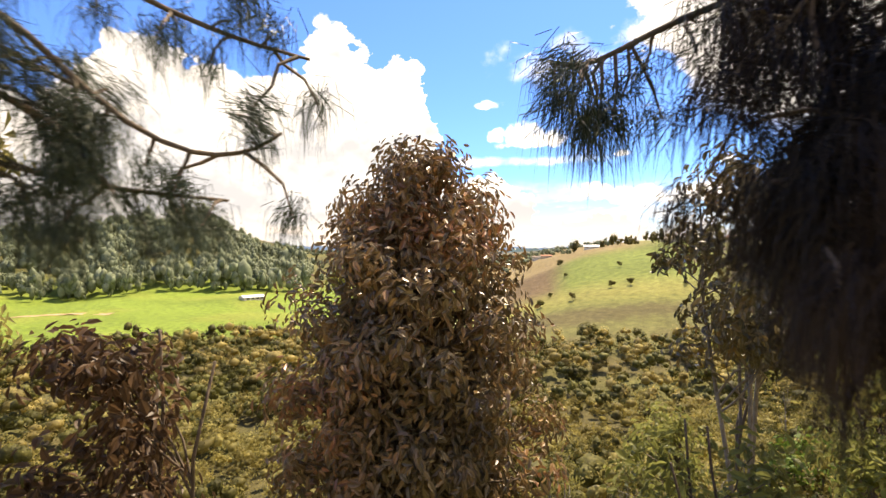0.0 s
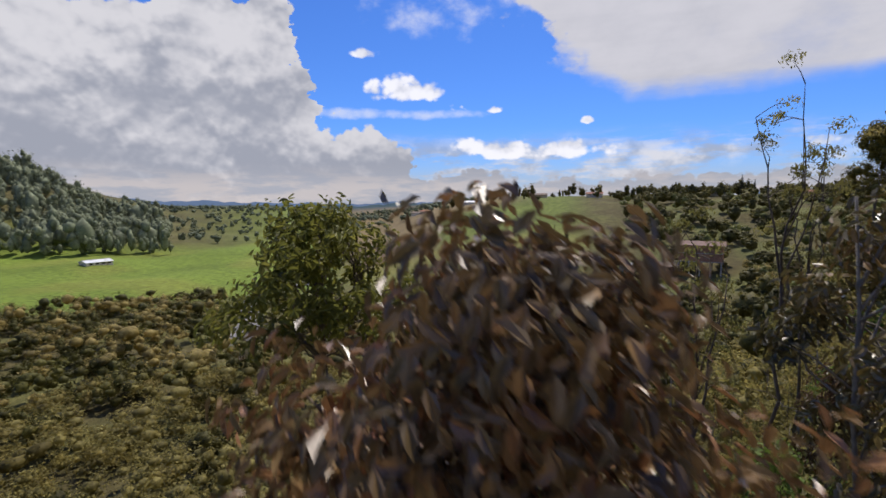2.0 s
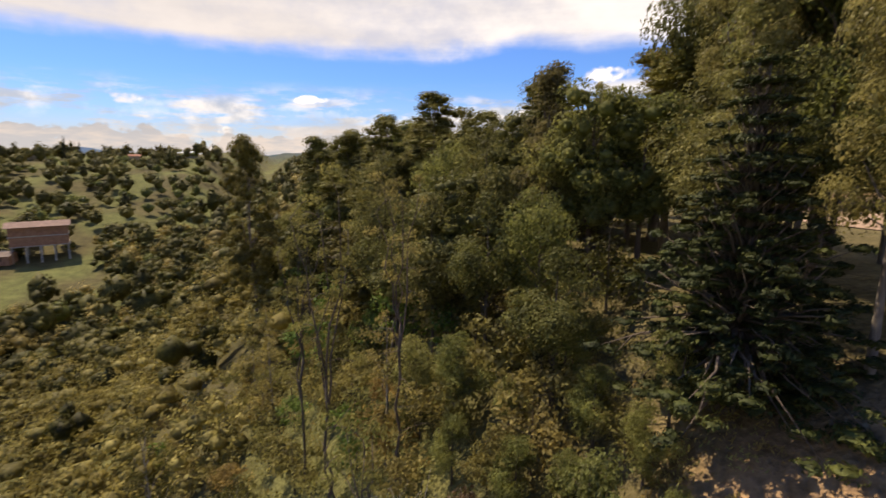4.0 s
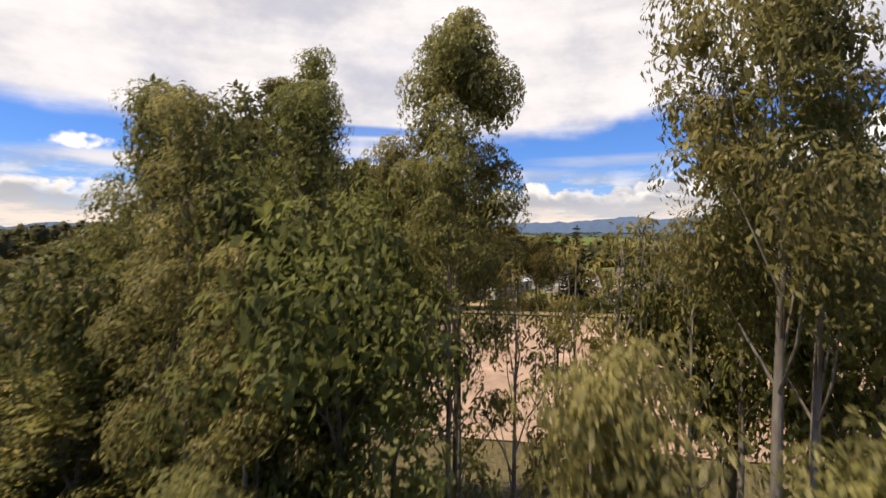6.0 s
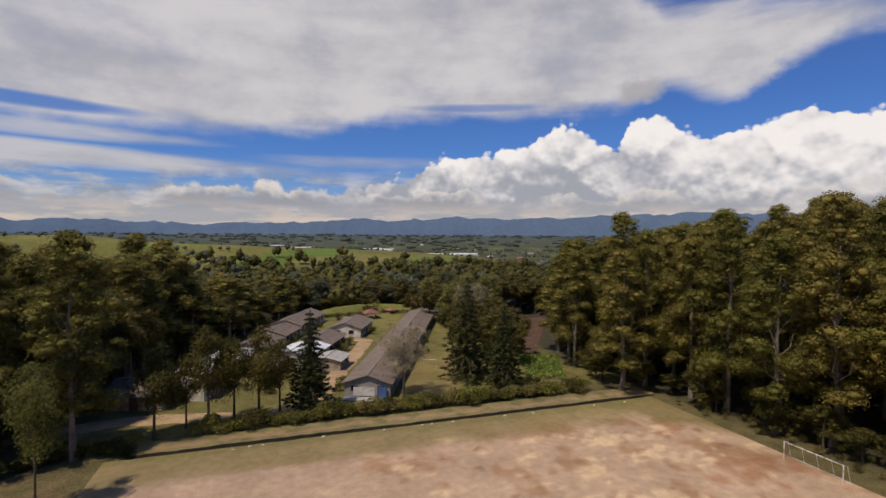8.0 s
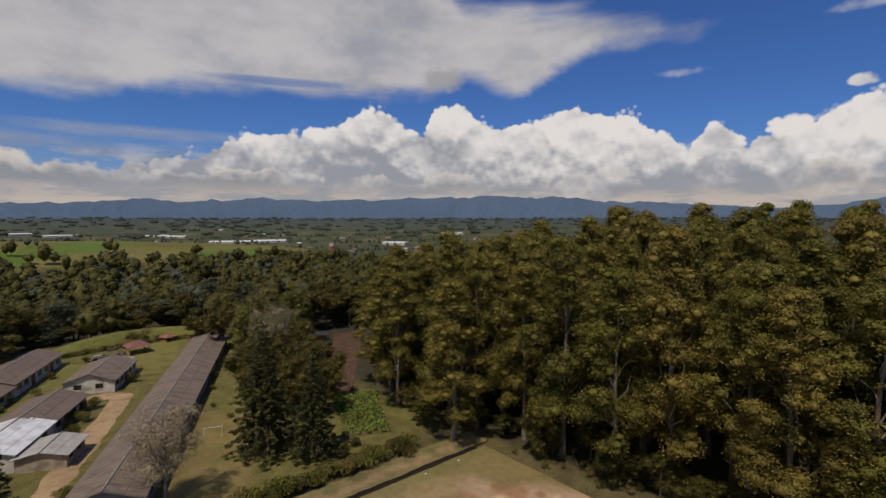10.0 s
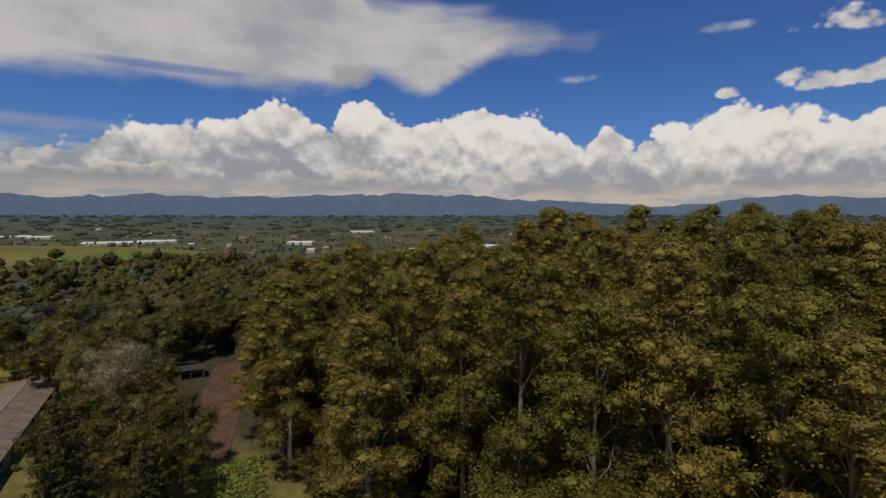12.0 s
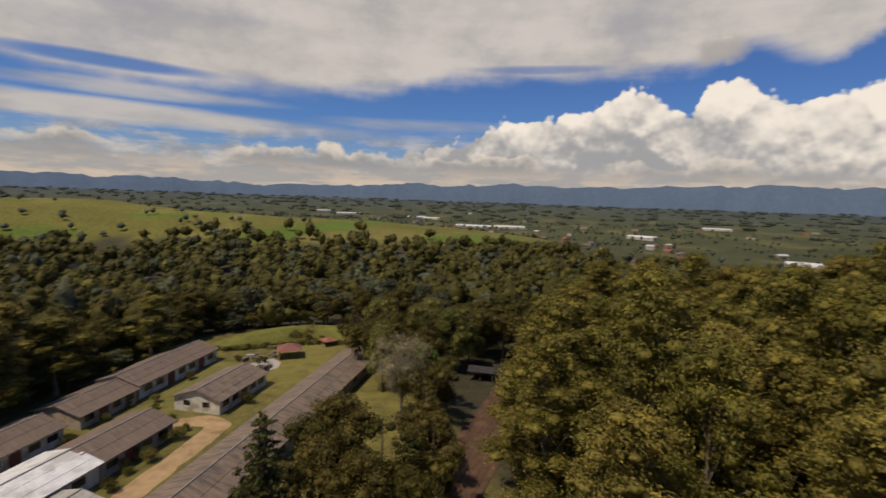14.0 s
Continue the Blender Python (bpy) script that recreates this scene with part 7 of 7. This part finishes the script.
# ---- plants close to the start ----
def leaves(g, rng, p, n, length, width, droop=0.8, jitter=0.6, fold=0.22):
    """Larger leaves of six corners, folded along the midrib."""
    m = len(p)
    n = n + rng.normal(0, jitter, (m, 3))
    n /= np.linalg.norm(n, axis=1, keepdims=True) + 1e-9
    a = rng.normal(0, 0.7, (m, 3)) + n * 0.4 + [0, 0, -droop]
    a -= n * (a * n).sum(1, keepdims=True)
    a /= np.linalg.norm(a, axis=1, keepdims=True) + 1e-9
    b = np.cross(n, a)
    s = rng.uniform(0.6, 1.25, (m, 1))
    ln, wd = length * s, width * s * 0.5
    up = n * wd * fold * 2
    v = np.stack([p, p + a * ln * 0.28 + b * wd + up, p + a * ln * 0.68 + b * wd * 0.82 + up, p + a * ln - n * ln * 0.08, p + a * ln * 0.68 - b * wd * 0.82 + up, p + a * ln * 0.28 - b * wd + up], 1)
    i = np.arange(m)[:, None] * 6
    g.add(v.reshape(-1, 3), np.concatenate([i + [0, 1, 2, 3], i + [0, 3, 4, 5]]))


def leafy(name, label, seed, x, y, top, profile, count, length, width, mat, bark, r0=0.05, stems=1, clump=0.34, droop=0.8, twigs=26, heart=0.0):
    """A small tree with separate leaves; profile: (depth under the top, radius) pairs."""
    r = np.random.default_rng(seed)
    z0 = gz(x, y)
    h = top - z0
    ob = thing(name, label, "tree", "", Matrix.Translation((x, y, z0)))
    wood, crown = Geo(), Geo()
    lines = []
    for q in range(stems):
        sp = 0.0 if stems == 1 else 0.35
        end = np.array([r.normal(0, sp), r.normal(0, sp), h - 0.25 - (0.5 * r.random() if q else 0)])
        line = limb_path(r, (r.normal(0, 0.08), r.normal(0, 0.08), -0.4), end, 0.0, 8, 0.012)
        lines.append(line)
        wood.tube(line, np.linspace(r0, 0.012, 8), 7)
    dep, rad = np.array(profile).T
    per = count // (twigs * 2)
    for q in range(twigs * 2):
        dd = dep[-1] * r.random() ** 0.8
        rr = np.interp(dd, dep, rad)
        ang = r.uniform(0, 6.28)
        u = r.uniform(0.35, 1.0) * (1 - clump * 0.5)
        c = np.array([math.cos(ang) * rr * u, math.sin(ang) * rr * u, h - dd - clump * 0.4])
        line = lines[r.integers(stems)]
        t = np.clip((c[2] - 0.5) / h, 0.1, 0.95)
        s = np.array([np.interp(t, np.linspace(0, 1, 8), line[:, k]) for k in range(3)])
        wood.tube(limb_path(r, s, c, 0.06, 5, 0.04), np.linspace(r0 * 0.35, 0.006, 5), 4)
        d = r.normal(0, 1, (per, 3))
        d /= np.linalg.norm(d, axis=1, keepdims=True)
        cr = clump * r.uniform(0.7, 1.3)
        p = c + d * cr * (r.random((per, 1)) ** 0.4) * (1, 1, 0.9)
        out = d + np.array([math.cos(ang), math.sin(ang), 0.6]) * 0.8
        leaves(crown, r, p, out, length, width, droop)
    if heart:
        m = int(count * heart)
        dd, ang, u = dep[-1] * r.random(m) ** 0.8 + 0.15, r.uniform(0, 6.28, m), np.sqrt(r.random(m)) * 0.6
        rr = np.interp(dd, dep, rad) * u
        d = np.stack([np.cos(ang), np.sin(ang), 0.3 + 0 * ang], -1)
        leaves(crown, r, np.stack([np.cos(ang) * rr, np.sin(ang) * rr, h - dd - 0.1], -1), d, length * 1.1, width * 1.2, droop)
    part("trunk", wood, bark, ob, smooth=True)
    part("crown", crown, mat, ob)
    return ob


leafy("russet_tree", "dark glossy russet-leaved young tree on the slope", 1001, 9.66, -10.27, 0.22, [(0, 0.35), (0.25, 0.72), (0.7, 1.1), (1.5, 1.5), (2.3, 1.68), (3.4, 1.62), (4.6, 1.3)], 34000, 0.105, 0.040, M_RUSSET, M_BARK, 0.075, 1, 0.30, 0.9, 130, 0.3)
leafy("russet_tree", "slender many-stemmed tree with russet-green leaves", 1002, 5.3, -8.7, 0.55, [(0, 0.35), (0.5, 0.85), (1.2, 1.3), (2.0, 1.35), (2.9, 0.7)], 4200, 0.135, 0.056, M_RUSSET, M_GREY_TWIG, 0.05, 3, 0.32, 0.9, 30)
leafy("russet_bush", "reddish-brown leafy bush on the slope", 1003, 12.5, -10.2, -1.35, [(0, 0.3), (0.4, 0.5), (1.0, 0.62), (1.9, 0.6)], 2400, 0.11, 0.048, M_REDDISH, M_BARK, 0.03, 2, 0.28, 0.9, 24)
leafy("yellow_green_tree", "rounded small tree with yellow-green leaves and open branches", 1004, 5.7, -16.6, 0.3, [(0, 0.8), (0.5, 1.6), (1.2, 2.2), (2.1, 2.3)], 5200, 0.15, 0.075, M_YELLOW_DULL, M_BARK, 0.07, 3, 0.36, 0.3, 34)
leafy("russet_bush", "dark reddish bush among the green scrub", 1005, -3.2, -9.2, -3.6, [(0, 0.35), (0.5, 0.7), (1.3, 0.95), (2.4, 0.9)], 2600, 0.14, 0.06, M_REDDISH, M_BARK, 0.04, 2, 0.34, 0.8, 24)
for q, (x, y, top) in enumerate(((3.2, -7.2, -2.6), (0.2, -8.5, -3.4), (-1.5, -6.2, -2.2), (-5.5, -6.5, -3.6), (14.5, -13, -4.2), (8.3, -13.8, -4.2), (2.2, -11.5, -4.4), (11.3, -14.5, -5.2), (7.2, -8.2, -2.6))):
    leafy("leafy_shrub", "light green broad-leaved shrub on the slope", 1020 + q, x, y, top, [(0, 0.4), (0.4, 0.8), (1.0, 1.1), (1.8, 1.1)], 1500, 0.15, 0.07, (M_LIME_DULL, M_SCRUB)[q % 2], M_BARK, 0.03, 3, 0.36, 0.4, 18)


# slender pale trees that stand over the slope
def stick_tree(name, label, seed, x, y, top, fork=0.55):
    r = np.random.default_rng(seed)
    z0 = gz(x, y)
    h = top - z0
    ob = thing(name, label, "tree", "slender trees on the slope", Matrix.Translation((x, y, z0)))
    wood, crown = Geo(), Geo()
    line = limb_path(r, (0, 0, -0.4), (0.3, 0.2, h * fork), 0, 7, 0.012)
    wood.tube(line, np.linspace(0.08, 0.05, 7), 6)
    for q in range(4):
        a = q * 1.57 + r.uniform(-0.4, 0.4)
        tip = np.array([math.cos(a) * h * 0.07, math.sin(a) * h * 0.07, h * r.uniform(0.88, 1.0)]) + line[-1] * (1, 1, 0)
        b = limb_path(r, line[-1 - q % 3], tip, 0.0, 7, 0.02)
        wood.tube(b, np.linspace(0.05, 0.012, 7), 5)
        for k in range(5):
            s = b[2 + k % 5]
            e = s + r.normal(0, 0.45, 3) + [0, 0, 0.35]
            wood.tube(limb_path(r, s, e, 0.1, 4, 0.05), np.linspace(0.018, 0.006, 4), 4)
            crown.clump(r, e, np.array([0.42, 0.42, 0.3]) * r.uniform(0.6, 1.2), 70, 0.14, 0.055, 0.5, shell=0.8)
    for k in range(5):
        s = line[2 + k % 4]
        e = s + r.normal(0, 0.7, 3) * (1, 1, 0.3) + [0, 0, 0.2]
        wood.tube(limb_path(r, s, e, 0.1, 4, 0.05), np.linspace(0.02, 0.006, 4), 4)
        crown.clump(r, e, np.array([0.5, 0.5, 0.4]), 70, 0.16, 0.06, 0.5, shell=0.8)
    part("trunk", wood, M_BARK, ob, smooth=True)
    part("crown", crown, M_SCRUB, ob)


stick_tree("slender_tree", "tall thin forked tree with tufts of leaves", 1101, -11.3, -7.7, 4.6)
stick_tree("slender_tree", "tall thin tree with sparse leaf tufts", 1102, -10.7, -11.1, 4.2)
stick_tree("slender_tree", "thin dead-looking tree over the scrub", 1103, -4.0, -12.5, -1.2)
stick_tree("slender_tree", "thin tree with sparse grey-green tufts", 1104, 13.6, -11.3, -0.2)
stick_tree("slender_tree", "thin leaning tree with few leaves", 1105, -16.5, -10.5, 2.2)


def dead_shrub(x, y, seed, size):
    r = np.random.default_rng(seed)
    g = Geo()
    for q in range(16):
        a = r.uniform(0, 6.28)
        e = np.array([math.cos(a) * size * r.uniform(0.3, 0.9), math.sin(a) * size * r.uniform(0.3, 0.9), size * r.uniform(0.6, 1.5)])
        b = limb_path(r, (0, 0, -0.2), e, 0.1, 6, 0.05)
        g.tube(b, np.linspace(0.03, 0.008, 6), 5)
        for k in range(4):
            s = b[2 + k % 4]
            g.tube(limb_path(r, s, s + r.normal(0, 0.35 * size, 3) + [0, 0, 0.15], 0.1, 4, 0.06), np.linspace(0.012, 0.004, 4), 4)
    ob = tagged(part("dead_shrub", g, M_GREY_TWIG, smooth=True), "leafless grey shrub of bent twigs", "shrub", "dead shrubs on the slope")
    ob.location = (x, y, gz(x, y))


for q, (x, y, s) in enumerate(((-3.4, -14.5, 2.4), (-5.6, -13.6, 2.0), (-8.0, -14.8, 2.2), (-1.0, -16, 2.0), (2.0, -14.0, 1.8), (-6.8, -9.4, 1.8))):
    dead_shrub(x, y, 1200 + q, s)


# ---- the weeping pines round the start ----
def at_start(u, v, z):
    """A place beside (u) and ahead of (v) the start, z over it."""
    u, v, z = 0.45 * u, 0.45 * v, 0.45 * z
    return np.array([12.698 - 0.7986 * u - 0.6018 * v, -5.740 + 0.6018 * u - 0.7986 * v, -0.95 + z])


def needles(g, rng, p, d, count, length=0.066, width=0.0005):
    n = rng.normal(0, 0.36, (count, 3)) + np.asarray(d) * 0.8
    n /= np.linalg.norm(n, axis=1, keepdims=True)
    side = np.cross(n, rng.normal(0, 1, (count, 3)))
    side /= np.linalg.norm(side, axis=1, keepdims=True)
    ln = length * rng.uniform(0.75, 1.15, (count, 1))
    base = np.asarray(p) + rng.normal(0, 0.012, (count, 3))
    mid = base + n * ln * 0.38 + [0, 0, -1] * ln * 0.2
    tip = base + n * ln * 0.5 + [0, 0, -1] * ln * 0.75
    w = side * width
    v = np.stack([base - w, base + w, mid + w, mid - w, tip], 1).reshape(-1, 3)
    i = np.arange(count)[:, None] * 5
    g.v.append(v)
    g.f.extend((i + [0, 1, 2, 3] + g.n).tolist())
    g.f.extend((i + [3, 2, 4] + g.n).tolist())
    g.n += len(v)


def pine(name, label, seed, trunk, height, boughs, tufts, mat):
    """boughs: lines of places (u, v, z); tufts: how many needle tufts hang on each."""
    r = np.random.default_rng(seed)
    base = at_start(trunk[0], trunk[1], 0)
    base[2] = gz(base[0], base[1])
    ob = thing(name, label, "tree")
    part("trunk", Geo().tube(limb_path(r, base - [0, 0, 0.4], base + [0.1, 0.1, height], 0, 8, 0.008), np.linspace(0.13, 0.03, 8), 8), M_BARK, ob, smooth=True)
    for q0, (line, n, dens) in enumerate(zip(boughs, tufts, [120] * len(boughs))):
        pts = np.array([at_start(*q) for q in line])
        s = np.linspace(0, 1, 14)
        k = np.linspace(0, 1, len(pts))
        b = np.stack([np.interp(s, k, pts[:, q]) for q in range(3)], -1)
        for _ in range(2):
            b[1:-1] = (b[:-2] + 2 * b[1:-1] + b[2:]) / 4
        bough = part("bough", Geo().tube(b, np.linspace(0.006, 0.002, 14), 6), M_BARK, ob, smooth=True)
        g = Geo()
        for q in range(n):
            f = 0.25 + 0.75 * (q + r.random()) / n
            p = np.array([np.interp(f, s, b[:, w]) for w in range(3)])
            hang = r.uniform(0.0, 0.05)
            e = p + r.normal(0, 0.029, 3) + [0, 0, -hang]
            part("twig", Geo().tube(limb_path(r, p, e + [0, 0, -0.01], 0.1, 4, 0.05), np.linspace(0.003, 0.0015, 4), 4), M_BARK, bough)
            d = (b[-1] - b[-3]) / np.linalg.norm(b[-1] - b[-3]) * (0.9 if f > 0.9 else 0.25) + r.normal(0, 0.25, 3)
            needles(g, r, e, d, dens)
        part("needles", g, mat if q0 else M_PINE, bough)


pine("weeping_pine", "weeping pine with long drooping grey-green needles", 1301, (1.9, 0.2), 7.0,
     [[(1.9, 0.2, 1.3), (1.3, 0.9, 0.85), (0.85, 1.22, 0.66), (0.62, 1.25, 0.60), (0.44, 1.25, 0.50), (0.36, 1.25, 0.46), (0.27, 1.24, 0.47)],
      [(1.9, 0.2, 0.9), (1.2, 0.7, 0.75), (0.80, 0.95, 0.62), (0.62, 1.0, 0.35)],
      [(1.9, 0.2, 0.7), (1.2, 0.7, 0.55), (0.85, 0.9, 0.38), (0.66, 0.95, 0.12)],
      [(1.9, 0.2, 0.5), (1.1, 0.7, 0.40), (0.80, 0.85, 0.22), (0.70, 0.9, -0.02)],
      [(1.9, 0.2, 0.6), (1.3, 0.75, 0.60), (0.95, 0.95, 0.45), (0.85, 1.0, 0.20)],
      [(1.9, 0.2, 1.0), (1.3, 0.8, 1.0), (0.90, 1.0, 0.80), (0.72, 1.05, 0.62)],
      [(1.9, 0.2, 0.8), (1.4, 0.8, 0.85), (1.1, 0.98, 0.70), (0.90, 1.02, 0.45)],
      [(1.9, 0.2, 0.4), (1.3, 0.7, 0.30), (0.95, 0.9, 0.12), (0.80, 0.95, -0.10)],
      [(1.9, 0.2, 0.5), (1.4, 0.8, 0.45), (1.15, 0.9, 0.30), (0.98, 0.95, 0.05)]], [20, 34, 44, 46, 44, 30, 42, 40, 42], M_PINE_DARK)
pine("weeping_pine", "weeping pine with needle tufts hanging from thin boughs", 1302, (-2.1, 0.6), 7.0,
     [[(-2.1, 0.6, 1.2), (-1.3, 1.2, 0.95), (-0.9, 1.35, 0.72), (-0.6, 1.4, 0.60), (-0.38, 1.4, 0.54)],
      [(-2.1, 0.6, 1.0), (-1.2, 1.2, 0.75), (-0.95, 1.35, 0.38), (-0.72, 1.4, 0.26), (-0.55, 1.4, 0.27), (-0.46, 1.4, 0.33)],
      [(-2.1, 0.6, 0.6), (-1.4, 1.2, 0.30), (-1.1, 1.35, 0.20), (-0.85, 1.4, 0.16), (-0.62, 1.42, 0.14)],
      [(-2.1, 0.6, 0.9), (-1.4, 1.2, 0.70), (-1.15, 1.3, 0.52), (-0.95, 1.35, 0.42)],
      [(-2.1, 0.6, 0.5), (-1.5, 1.15, 0.35), (-1.2, 1.3, 0.22), (-1.05, 1.3, 0.14)],
      [(-2.1, 0.6, 1.3), (-1.5, 1.15, 1.15), (-1.1, 1.3, 0.95), (-0.8, 1.4, 0.86), (-0.55, 1.4, 0.82)],
      [(-2.1, 0.6, 0.7), (-1.5, 1.1, 0.55), (-1.15, 1.25, 0.42), (-0.98, 1.3, 0.30), (-0.9, 1.3, 0.16)],
      [(-2.1, 0.6, 0.8), (-1.6, 1.1, 0.60), (-1.3, 1.25, 0.50), (-1.1, 1.3, 0.36)]], [11, 9, 9, 14, 16, 11, 16, 18], M_PINE)

# drop any first tree that was never planted
for lot in (RIM, EUC, FOREST, CONE, BARE, SCRUB, SLIM, YOUNG, HEDGE, HILL):
    for ob in lot:
        if ob.name not in USED:
            for c in (*ob.children_recursive, ob):
                bpy.data.objects.remove(c)
